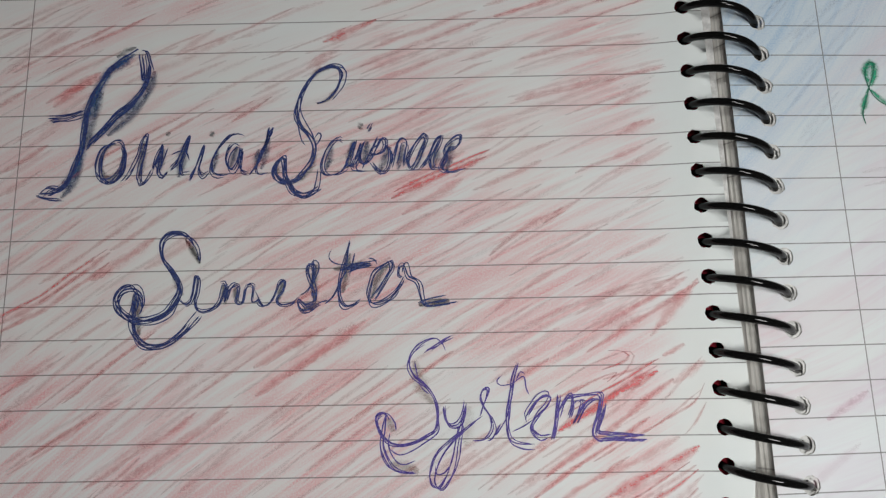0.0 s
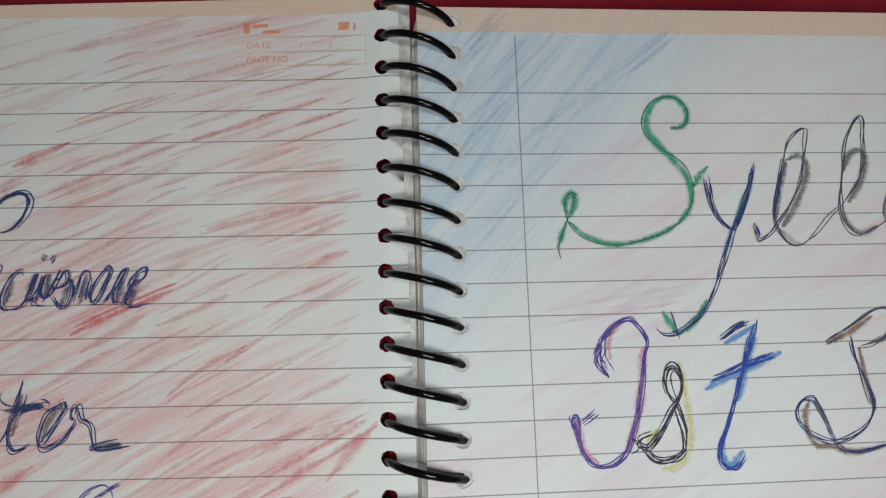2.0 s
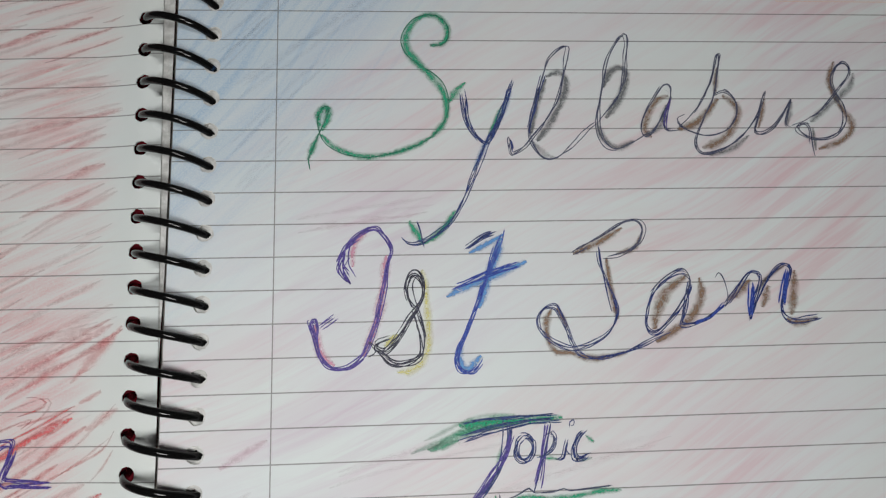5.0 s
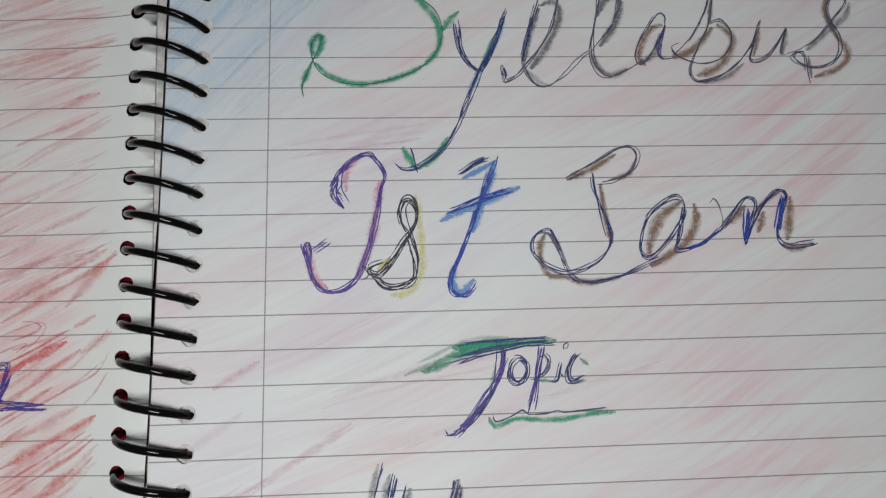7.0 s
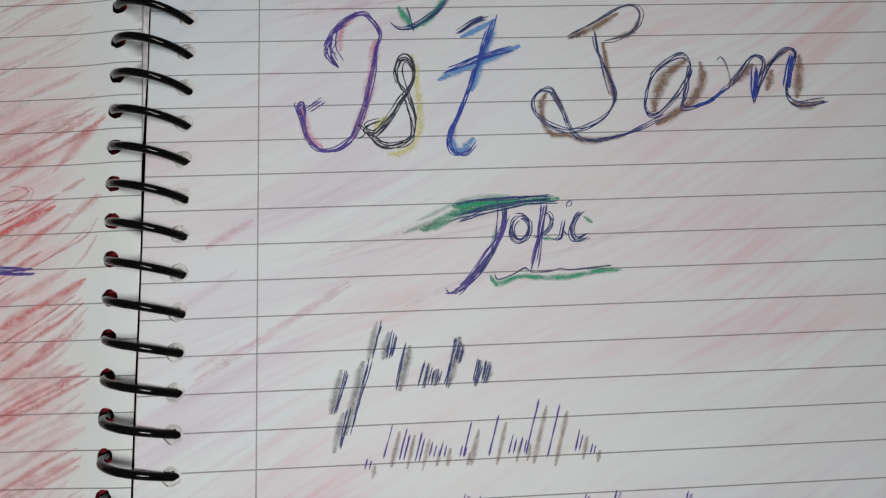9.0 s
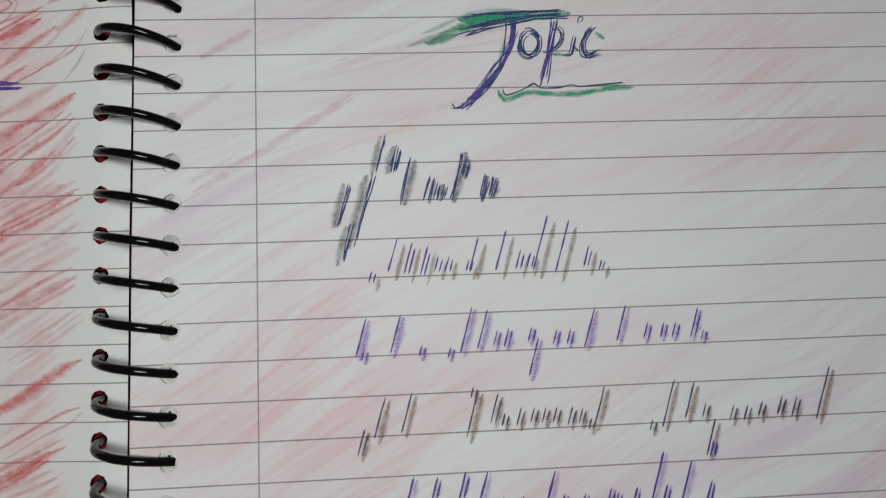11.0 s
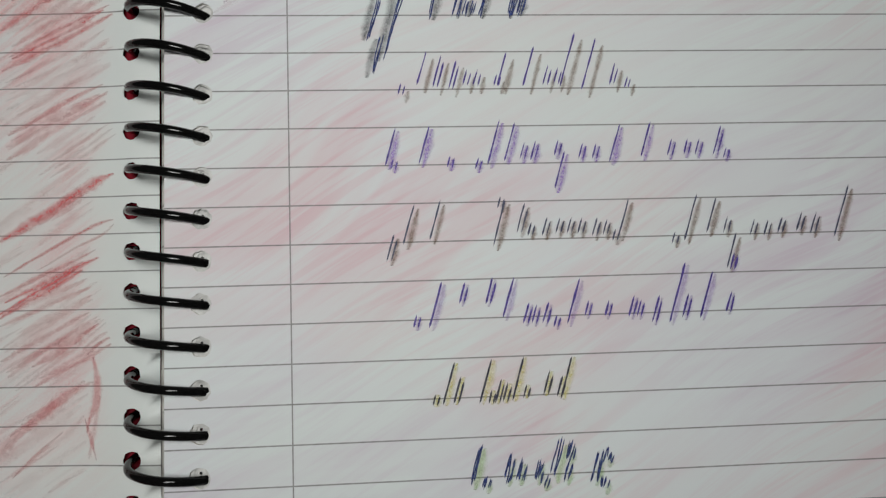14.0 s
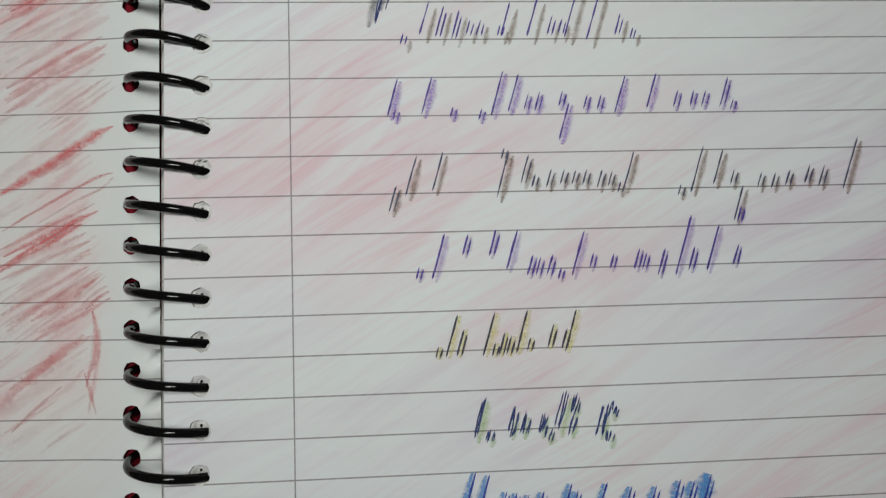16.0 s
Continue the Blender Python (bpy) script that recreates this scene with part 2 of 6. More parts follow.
def holed_strip(bm, x0, edge, hole_x, hole_y, height, y_top, y_bottom, deep=0.0, radius=HOLE, wobble=0.0):
    """A strip of sheet with one punched hole a cell; deep > 0 lines the holes with walls."""
    cells = [y_top] + [0.5 * (hole_y(k) + hole_y(k + 1)) for k in range(TURNS - 1)] + [y_bottom]
    for k in range(TURNS):
        cy, cx = hole_y(k), hole_x(hole_y(k))
        t, b = cells[k], cells[k + 1]
        x1 = edge(cy) if callable(edge) else edge
        turn = random.Random(k)
        ring, rim = [], []
        for i in range(20):
            a = 2 * math.pi * i / 20
            r = (radius(k) if callable(radius) else radius) * (1 + wobble * turn.uniform(-1, 1))
            px, py = cx + r * math.cos(a), cy + r * math.sin(a)
            ring.append(bm.verts.new((px, py, height(px, py))))
            dx, dy = math.cos(a), math.sin(a)
            reach = min(((x1 if dx > 0 else x0) - cx) / dx if abs(dx) > 1e-6 else 9, ((t if dy > 0 else b) - cy) / dy if abs(dy) > 1e-6 else 9)
            px, py = cx + reach * dx, cy + reach * dy
            if callable(edge) and abs(px - x1) < 1e-7:      # follow the slant of the edge within the cell
                px = edge(py)
            rim.append(bm.verts.new((px, py, height(px, py))))
        for i in range(20):
            j = (i + 1) % 20
            bm.faces.new((ring[i], rim[i], rim[j], ring[j]))
            pa, pb = rim[i].co, rim[j].co          # close the corner of the cell
            if abs(pa.x - pb.x) > 1e-6 and abs(pa.y - pb.y) > 1e-6:
                cyr = t if max(pa.y, pb.y) > t - 1e-6 else b
                cxr = (edge(cyr) if callable(edge) else x1) if max(pa.x, pb.x) > cx else x0
                bm.faces.new((rim[i], bm.verts.new((cxr, cyr, height(cxr, cyr))), rim[j]))
        if deep:
            low = [bm.verts.new((v.co.x + 0.0006 * turn.uniform(-1, 1), v.co.y + 0.0003 * turn.uniform(-1, 1), v.co.z - deep)) for v in ring]
            for i in range(20):
                j = (i + 1) % 20
                bm.faces.new((ring[i], ring[j], low[j], low[i]))


# ---- the closed room ----
def room():
    for name, dims in (("wall_north", (-1.6, 1.6, 1.5, 1.6, -0.6, 1.9)), ("wall_south", (-1.6, 1.6, -1.6, -1.5, -0.6, 1.9)),
                       ("wall_east", (1.5, 1.6, -1.5, 1.5, -0.6, 1.9)), ("wall_west", (-1.6, -1.5, -1.5, 1.5, -0.6, 1.9)),
                       ("ceiling", (-1.6, 1.6, -1.6, 1.6, 1.9, 2.0)), ("floor", (-1.6, 1.6, -1.6, 1.6, -0.7, -0.6))):
        bm = bmesh.new()
        box(bm, *dims)
        tagged(part(name, bm, WALL_PAINT), "plain matt painted surface closing the dim room", name.split("_")[0], kind="structure")


room()


def bed_cover():
    """Maroon cloth on a soft bed, pressed into shape by the notebook that lies on it."""
    def height(x, y):
        side = 0.5 + 0.5 * math.tanh((x + 0.0004) / 0.0008)
        rest = -0.0059 - 0.0016 * max(0.0, min(1.0, (y + 0.17) / 0.07)) + 0.0674 * min(0.0, max(x, -0.21)) + 0.0066 * (max(-0.3, min(0, y)) + 0.1) - sag(y)
        soft = 0.0004 * noise.noise((x * 40, y * 40, 0.3))
        return rest * (1 - side) + -0.0145 * side + soft
    xs = sorted(set([-0.9, -0.6, -0.4, -0.3] + [round(-0.24 + 0.006 * i, 4) for i in range(82)] + [-0.008, -0.007, -0.005, -0.004, -0.003, -0.002, -0.001, 0.001] + [0.3, 0.4, 0.6, 0.9]))
    ys = [-0.9, -0.6, -0.42] + [round(-0.34 + 0.008 * i, 4) for i in range(56)] + [0.2, 0.4, 0.9]
    bm = bmesh.new()
    grid_sheet(bm, xs, ys, height)
    ob = part("bed_cover", bm, cloth_material(), None, smooth=True)
    tagged(ob, "dark maroon cloth bed cover under the notebook", "bed cover", kind="structure")
    bm = bmesh.new()
    box(bm, -0.9, 0.9, -0.9, 0.9, -0.6, -0.034)
    tagged(part("bed_base", bm, cloth_material()), "maroon covered bed base standing on the floor", "bed", kind="structure")


bed_cover()

# ---- the notebook ----
notebook = new("spiral_notebook")
notebook.location = (0, 0, 0)
tagged(notebook, "open spiral notebook with pencil-hatched ruled pages on maroon cloth", "notebook")


def left_leaf():
    bm = bmesh.new()
    holed_strip(bm, -0.0085, leaf_edge, left_x, left_hole_y, left_z, TOP + 0.005, BOTTOM, radius=0.00185, wobble=0.07)
    xs = [LEFT + (-0.0185 - LEFT) * i / 38 for i in range(38)] + [-0.0185 + 0.001 * i for i in range(11)]
    ys = [TOP + 0.005 + (BOTTOM - TOP - 0.005) * i / 160 for i in range(161)]
    grid_sheet(bm, xs, list(reversed(ys)), left_z)
    bmesh.ops.remove_doubles(bm, verts=bm.verts[:], dist=1e-6)
    return part("left_leaf", bm, LEFT_PAPER, notebook, "ruled leaf hatched in red coloured pencil", True)


def right_height(x, y):
    return 0.0


def top_page():
    bm = bmesh.new()
    holed_strip(bm, 0.0050, 0.0200, right_x, right_hole_y, right_height, TOP, BOTTOM, wobble=0.06)
    xs = [0.0200 + (RIGHT - 0.0200) * i / 40 for i in range(41)]
    ys = [BOTTOM + (TOP - BOTTOM) * i / 40 for i in range(41)]
    grid_sheet(bm, xs, ys, right_height)
    bmesh.ops.remove_doubles(bm, verts=bm.verts[:], dist=1e-6)
    return part("top_page", bm, RIGHT_PAPER, notebook, "ruled page hatched in faint pink and blue pencil", True)


def page_block():
    """The pages under the top one, their spine edge sloping out under the coil."""
    bm = bmesh.new()
    lower = lambda x, y: -0.00025
    holed_strip(bm, 0.0060, 0.0200, right_x, right_hole_y, lower, TOP - 0.0006, BOTTOM, deep=BLOCK, wobble=0.08)
    steps = 16
    prof = [(0.0060 - 0.0045 * (i / steps) ** 0.8, -0.00025 - BLOCK * i / steps) for i in range(steps + 1)]
    ys = [TOP - 0.0006 + (BOTTOM - TOP) * i / 120 for i in range(121)]
    rng = random.Random(5)
    shift = [rng.uniform(-0.00007, 0.00007) for _ in prof]
    rows = [[bm.verts.new((px + shift[j] + 0.00012 * noise.noise((y * 60, j * 3.1, 0)), y - 0.013 * (j / steps) * max(0.0, 1 - i / 6), pz)) for j, (px, pz) in enumerate(prof)] for i, y in enumerate(ys)]
    for a, b in zip(rows, rows[1:]):
        for j in range(steps):
            bm.faces.new((a[j], b[j], b[j + 1], a[j + 1]))
    z1, z0 = -0.00025, -0.00025 - BLOCK
    t, b = TOP - 0.0006, BOTTOM
    a = [bm.verts.new(c) for c in ((0.02, t, z1), (RIGHT, t, z1), (RIGHT, b, z1), (0.02, b, z1), (0.0015, t - 0.013, z0), (RIGHT, t - 0.013, z0), (RIGHT, b, z0), (0.0015, b, z0), (0.0060, t, z1), (0.0060, b, z1))]
    for f in ((0, 3, 2, 1), (8, 0, 1, 5, 4), (1, 2, 6, 5), (2, 3, 9, 7, 6)):
        bm.faces.new([a[i] for i in f])
    return part("page_block", bm, EDGE, notebook, "thick block of cut pages with grey edges")


def coil():
    """One turn of plastic wire after another, each rising through a left hole and going down a right one."""
    bm = bmesh.new()
    n, sides, r, big = 44, 10, 0.00093, 0.0094
    rings = []
    for i in range(n + 1):
        a = math.pi - 2 * math.pi * i / n
        y = -PITCH_COIL * i / n
        c = Vector((big * math.cos(a), y, big * math.sin(a)))
        t = Vector((math.sin(a) * big, -PITCH_COIL / (2 * math.pi), -math.cos(a) * big)).normalized()
        u = Vector((math.cos(a), 0, math.sin(a)))
        w = t.cross(u)
        rings.append([bm.verts.new(c + r * (math.cos(q) * u + math.sin(q) * w)) for q in (2 * math.pi * s / sides for s in range(sides))])
    for p, q in zip(rings, rings[1:]):
        for s in range(sides):
            e = (s + 1) % sides
            bm.faces.new((p[s], p[e], q[e], q[s]))
    first = part("coil_turn", bm, BLACK_PLASTIC, notebook, "glossy black plastic spiral wire", True)
    for k in range(TURNS):
        ob = first if k == 0 else new("coil_turn", first.data)
        ob.parent = notebook
        a, b = left_hole_y(k), 1.0038 * coil_y(k) - 0.0008
        y = 0.5 * (a + b)
        west, east = -0.0043 - 0.003 * y - 0.16 * sag(y), 0.0156 + 0.0055 * y + 0.18 * sag(y)
        ob.location = (0.5 * (west + east), y, -0.0055 - 0.5 * sag(y))
        ob.scale = ((east - west) / 0.0188, 1, 1)
        ob.rotation_euler = (0, 0, (b - a) / 0.0188)
        if k:
            tagged(ob, "glossy black plastic spiral wire")


def inner_leaves():
    """The next few leaves, whose punched holes do not quite line up with the outer ones."""
    # mottled grey, darker than the outer pages; the third nearly closes its holes
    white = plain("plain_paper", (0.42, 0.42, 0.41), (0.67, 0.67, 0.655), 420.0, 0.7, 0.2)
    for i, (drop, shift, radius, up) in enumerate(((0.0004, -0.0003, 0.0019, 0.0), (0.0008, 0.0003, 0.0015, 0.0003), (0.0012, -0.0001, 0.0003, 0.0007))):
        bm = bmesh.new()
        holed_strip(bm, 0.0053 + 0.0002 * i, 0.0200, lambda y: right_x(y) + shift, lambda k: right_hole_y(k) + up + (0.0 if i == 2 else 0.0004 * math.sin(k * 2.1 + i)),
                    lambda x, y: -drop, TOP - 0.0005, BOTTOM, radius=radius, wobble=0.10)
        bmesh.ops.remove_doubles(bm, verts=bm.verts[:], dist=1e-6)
        part("inner_leaf", bm, white, notebook, "mottled grey inner leaf with punched holes")
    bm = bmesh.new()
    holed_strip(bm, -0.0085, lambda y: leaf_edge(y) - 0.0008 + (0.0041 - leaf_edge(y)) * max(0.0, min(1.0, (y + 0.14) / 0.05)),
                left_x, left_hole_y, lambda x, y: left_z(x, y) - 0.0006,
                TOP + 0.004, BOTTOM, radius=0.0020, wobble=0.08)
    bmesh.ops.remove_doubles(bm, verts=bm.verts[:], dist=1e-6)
    part("inner_leaf", bm, white, notebook, "mottled grey leaf under the hatched one")


def fill_lamp():
    """Unseen round flush ceiling lamp over the bed, added to carry the fill light."""
    thing = new("added_ceiling_lamp")
    thing.location = (-0.05, -0.15, 1.9)
    tagged(thing, "unseen round white ceiling lamp with a frosted disc, added as fill light", "ceiling lamp")
    white = plain("white_enamel", (0.78, 0.78, 0.76), (0.82, 0.82, 0.80), 20.0, 0.4, 0.4)
    glow = Nodes("fill_diffuser")
    glow.put(glow.bsdf.inputs["Emission Color"], (1.0, 0.98, 0.95, 1.0))
    glow.put(glow.bsdf.inputs["Emission Strength"], 2.0)
    lit = glow.finish((0.8, 0.8, 0.78), 0.5)
    for name, rings, mat in (("housing", ((0.0, 0.0), (0.24, 0.0), (0.25, -0.012), (0.245, -0.035), (0.225, -0.04)), white),
                             ("diffuser", ((0.225, -0.038), (0.20, -0.048), (0.0, -0.05)), lit)):
        bm = bmesh.new()
        loops = [[bm.verts.new((r * math.cos(a), r * math.sin(a), z)) for a in (2 * math.pi * i / 40 for i in range(40))] if r else [bm.verts.new((0, 0, z))] for r, z in rings]
        for p, q in zip(loops, loops[1:]):
            for i in range(40):
                j = (i + 1) % 40
                f = [p[i % len(p)], p[j % len(p)], q[j % len(q)], q[i % len(q)]]
                bm.faces.new(list(dict.fromkeys(f)))
        part(name, bm, mat, thing, smooth=True)


fill_lamp()
left_sheet = left_leaf()
right_sheet = top_page()
page_block()
inner_leaves()
coil()


# ---- pen and pencil on the pages ----
def ink(name, colour, lighter):
    """Ballpoint: dense where the ball rolled well, paler and greyer where it skipped."""
    n = Nodes(name)
    x, y, z = n.xyz()
    flow = n.noise(n.join(x, y, 0.0), 1500.0, 2.0, 0.6)
    skip = n.noise(n.join(x, y, 4.0), 3800.0, 2.0, 0.7)
    tone = n.mix(n.step(flow, 0.38, 0.70), colour, lighter)
    thin = tuple(0.62 * c + 0.38 * p for c, p in zip(lighter, PAPER))
    return n.finish(n.mix(n.step(skip, 0.48, 0.32, 0.0, 0.55), tone, thin), 0.55, gloss=0.2)


def pencil(name, colour):
    """Waxy pencil that catches on the tooth of the paper: the sheet shows between the grains."""
    n = Nodes(name)
    x, y, z = n.xyz()
    uv = n.node("ShaderNodeTexCoord")
    s = n.node("ShaderNodeSeparateXYZ")
    n.put(s.inputs[0], uv.outputs["UV"])
    across = n.math("ABSOLUTE", n.math("SUBTRACT", n.math("MULTIPLY", s.outputs[1], 2.0), 1.0))
    body = n.step(n.math("ADD", across, n.math("MULTIPLY", n.math("SUBTRACT", n.noise(n.join(x, y, 5.0), 900.0, 2.0), 0.5), 0.55)), 1.0, 0.0)
    tooth = n.step(n.noise(n.join(x, y, 0.0), 2600.0, 3.0, 0.7), 0.30, 0.62, 0.48, 1.0)
    streak = n.step(n.noise(n.join(x, y, 2.0), 420.0, 2.0), 0.25, 0.6, 0.55, 1.0)
    cover = n.math("MULTIPLY", n.math("MULTIPLY", body, tooth), n.math("MULTIPLY", streak, s.outputs[0]), clamp=True)
    n.finish((*colour,), 0.6, gloss=0.25)
    clear = n.node("ShaderNodeBsdfTransparent")
    blend = n.node("ShaderNodeMixShader")
    n.put(blend.inputs[0], cover)
    n.t.links.new(clear.outputs[0], blend.inputs[1])
    n.t.links.new(n.bsdf.outputs[0], blend.inputs[2])
    n.t.links.new(blend.outputs[0], n.out.inputs[0])
    return n.mat


NAVY = ink("navy_ink", (0.010, 0.018, 0.09), (0.035, 0.06, 0.23))
VIOLET_INK = ink("violet_ink", (0.042, 0.026, 0.19), (0.12, 0.08, 0.36))
BLUE_INK = ink("blue_ink", (0.012, 0.03, 0.25), (0.04, 0.09, 0.42))
BLACK_INK = ink("black_ink", (0.015, 0.015, 0.03), (0.05, 0.05, 0.09))
SLATE = ink("slate_ink", (0.035, 0.04, 0.085), (0.10, 0.11, 0.18))
GREEN_INK = ink("green_ink", (0.007, 0.09, 0.055), (0.025, 0.19, 0.12))
GREY, BLACK = pencil("graphite", (0.17, 0.18, 0.19)), pencil("soft_graphite", (0.03, 0.03, 0.03))
SLATE_PENCIL = pencil("blue_grey_pencil", (0.06, 0.085, 0.16))
GREEN, BROWN = pencil("green_pencil", (0.02, 0.35, 0.19)), pencil("brown_pencil", (0.26, 0.165, 0.11))
BLUE_PENCIL, PINK_PENCIL = pencil("blue_pencil", (0.10, 0.30, 0.65)), pencil("pink_pencil", (0.72, 0.30, 0.44))
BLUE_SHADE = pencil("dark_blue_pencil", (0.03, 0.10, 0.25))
YELLOW, LIME = pencil("yellow_pencil", (0.72, 0.66, 0.16)), pencil("lime_pencil", (0.36, 0.60, 0.14))
VIOLET_PENCIL, RED_PENCIL = pencil("violet_pencil", (0.34, 0.20, 0.60)), pencil("red_pencil", (0.74, 0.13, 0.14))


def curve_points(pts, step=0.7):
    """A smooth line through a few control points, in millimetres."""
    p = [Vector(q) for q in pts]
    if len(p) == 2:
        p = [p[0], p[0].lerp(p[1], 0.5), p[1]]
    p = [2 * p[0] - p[1]] + p + [2 * p[-1] - p[-2]]
    line = []
    for i in range(1, len(p) - 2):
        a, b, c, d = p[i - 1:i + 3]
        n = max(2, int((c - b).length / step))
        for k in range(n):
            t = k / n
            line.append(0.5 * (2 * b + (c - a) * t + (2 * a - 5 * b + 4 * c - d) * t * t + (3 * b - a - 3 * c + d) * t ** 3))
    line.append(p[-2])
    return line


class Writing:
    """Pen strokes and pencil shading of one word, lying on a page; millimetres from the word's corner."""
    def __init__(self, sheet, origin, ink_material, label, name="pen_stroke"):
        self.sheet, self.origin, self.first, self.label, self.name = sheet, origin, ink_material, label, name
        self.strokes, self.soft, self.soft_mats = [], bmesh.new(), []
        self.uv = self.soft.loops.layers.uv.new("grain")
        self.height = left_z if sheet is left_sheet else right_height
        self.layers = {}          # how often the pencil has passed over each small patch
        self.rise, self.rng = 0, random.Random(int(abs(origin[0] * 7 + origin[1] * 13)) + 1)

    def ribbon(self, bm, line, width, lift, mats, material, value=None):
        if material not in mats:
            mats.append(material)
        index, rows, n = mats.index(material), [], len(line)
        for i, q in enumerate(line):
            t = line[min(i + 1, n - 1)] - line[max(i - 1, 0)]
            t = t.normalized() if t.length > 1e-6 else Vector((1, 0))
            side = Vector((-t.y, t.x)) * 0.5 * width[i]
            pair = []
            for s in (1, -1):
                x, y = (self.origin[0] + q.x + s * side.x) / 1000, (self.origin[1] + q.y + s * side.y) / 1000
                pair.append(bm.verts.new((x, y, self.height(x, y) + (lift[i] if isinstance(lift, list) else lift))))
            rows.append(pair)
        for a, b in zip(rows, rows[1:]):
            f = bm.faces.new((a[0], a[1], b[1], b[0]))
            f.material_index = index
            if value is not None:
                for loop, v in zip(f.loops, (1.0, 0.0, 0.0, 1.0)):
                    loop[self.uv].uv = (value, v)

    def pen(self, pts, passes=1, width=0.34, ink=None):
        """One pen line, or several drawn loosely over one another, each starting and stopping where it likes."""
        width, passes = width * (1.15 if passes == 1 else 0.90), passes if passes == 1 else min(7, int(passes * 1.4 + 0.5))
        base = curve_points(pts)
        bm, mats = bmesh.new(), []
        self.strokes.append((bm, mats))
        along = max(1, len(base) - 1)
        whole, lifts, ends = [], [], []
        for k in range(passes):
            seed = self.rng.uniform(0, 99)
            spread = 0.0 if passes == 1 else 0.50 + 0.07 * passes
            aside = Vector((self.rng.uniform(-1, 1), self.rng.uniform(-1, 1))) * (0.0 if passes == 1 else 0.22 + 0.06 * passes)
            skew = self.rng.uniform(-0.5, 0.5)
            first = int(along * self.rng.uniform(0, 0.14)) if k else 0
            last = len(base) - (int(along * self.rng.uniform(0, 0.14)) if k else 0)
            line = []
            for i in range(first, max(last, first + 2)):
                q = base[min(i, len(base) - 1)]
                w = Vector((noise.noise((q.x * 0.09, q.y * 0.09, seed)), noise.noise((q.x * 0.09, q.y * 0.09, seed + 40))))
                quick = Vector((noise.noise((q.x * 0.35, q.y * 0.35, seed + 9)), noise.noise((q.x * 0.35, q.y * 0.35, seed + 60))))
                line.append(q + w * (spread + 0.12) + quick * (0.05 if passes == 1 else 0.16) + aside * (1.0 + skew * (2.0 * i / along - 1.0)))
            self.rise += 1
            ends += [i == 0 or i == len(line) - 1 for i in range(len(line))]
            whole += line if k % 2 == 0 else line[::-1]      # the pen goes there and back without being lifted
            lifts += [0.00010 + 0.0000012 * self.rise] * len(line)
        n, seed = len(whole), self.rng.uniform(0, 99)
        width_at = [width * (0.85 + 0.45 * noise.noise((i * 0.3, seed, 1.0))) * (0.02 if ends[i] else 1.0) for i in range(n)]
        self.ribbon(bm, whole, width_at, lifts, mats, ink or self.first)

    def shade(self, pts, material, width, cover):
        width, line = 1.55 * width, curve_points(pts, 1.2)
        seed, n = self.rng.uniform(0, 99), len(curve_points(pts, 1.2))
        width_at = [width * (1.0 + 0.5 * noise.noise((i * 0.25, seed, 3.0))) * min(1.0, 0.4 + 0.3 * min(i, n - 1 - i)) for i in range(n)]
        self.rise += 1
        self.ribbon(self.soft, line, width_at, 0.00003 + 0.0000006 * self.rise, self.soft_mats, material, min(1.0, 1.45 * cover))

    def hatch(self, pts, material, width, cover, full=4):
        """A band of hand-drawn pencil lines side by side."""
        base = curve_points(pts, 1.5)
        lines = max(1, int(width / 1.2))
        for k in range(lines):
            off = (k + 0.5) / lines - 0.5 + self.rng.uniform(-0.12, 0.12)
            n = len(base)
            a, b = int(n * self.rng.uniform(0.0, 0.14)), n - int(n * self.rng.uniform(0.0, 0.09))
            seed, line = self.rng.uniform(0, 99), []
            for i in range(a, max(b, a + 3)):
                i = min(i, n - 1)
                t = base[min(i + 1, n - 1)] - base[max(i - 1, 0)]
                side = Vector((-t.y, t.x)).normalized() if t.length else Vector((0, 1))
                q = base[i] + side * (off * width + 0.5 * noise.noise((i * 0.15, seed, 0.0)))
                if not line or (q - line[-1]).length > 0.2:
                    line.append(q)
            cells = {(int(q.x // 2.0), int(q.y // 2.0)) for q in line}
            if len(line) < 2 or max(self.layers.get(c, 0) for c in cells) >= full:
                continue          # the tooth of the paper is already full there
            for c in cells:
                self.layers[c] = self.layers.get(c, 0) + 1
            m, wide = len(line), (1.75 if lines > 1 else max(0.95, 1.4 * width)) * self.rng.uniform(0.75, 1.3)
            width_at = [wide * (1.0 + 0.7 * noise.noise((i * 0.3, seed, 3.0))) * min(1.0, 0.3 + 0.25 * min(i, m - 1 - i)) for i in range(m)]
            self.rise += 1
            self.ribbon(self.soft, line, width_at, 0.00003 + 0.00000015 * self.rise, self.soft_mats, material, cover * self.rng.uniform(0.45, 1.1))

    def done(self):
        for bm, mats in self.strokes:
            part(self.name, bm, mats[0], self.sheet, self.label)
        if self.soft_mats:
            ob = part("pencil_shading", self.soft, self.soft_mats[0], self.sheet, "soft coloured pencil shading on the paper")
            for m in self.soft_mats[1:]:
                ob.data.materials.append(m)
            tagged(ob, kind="stuff")
        return self


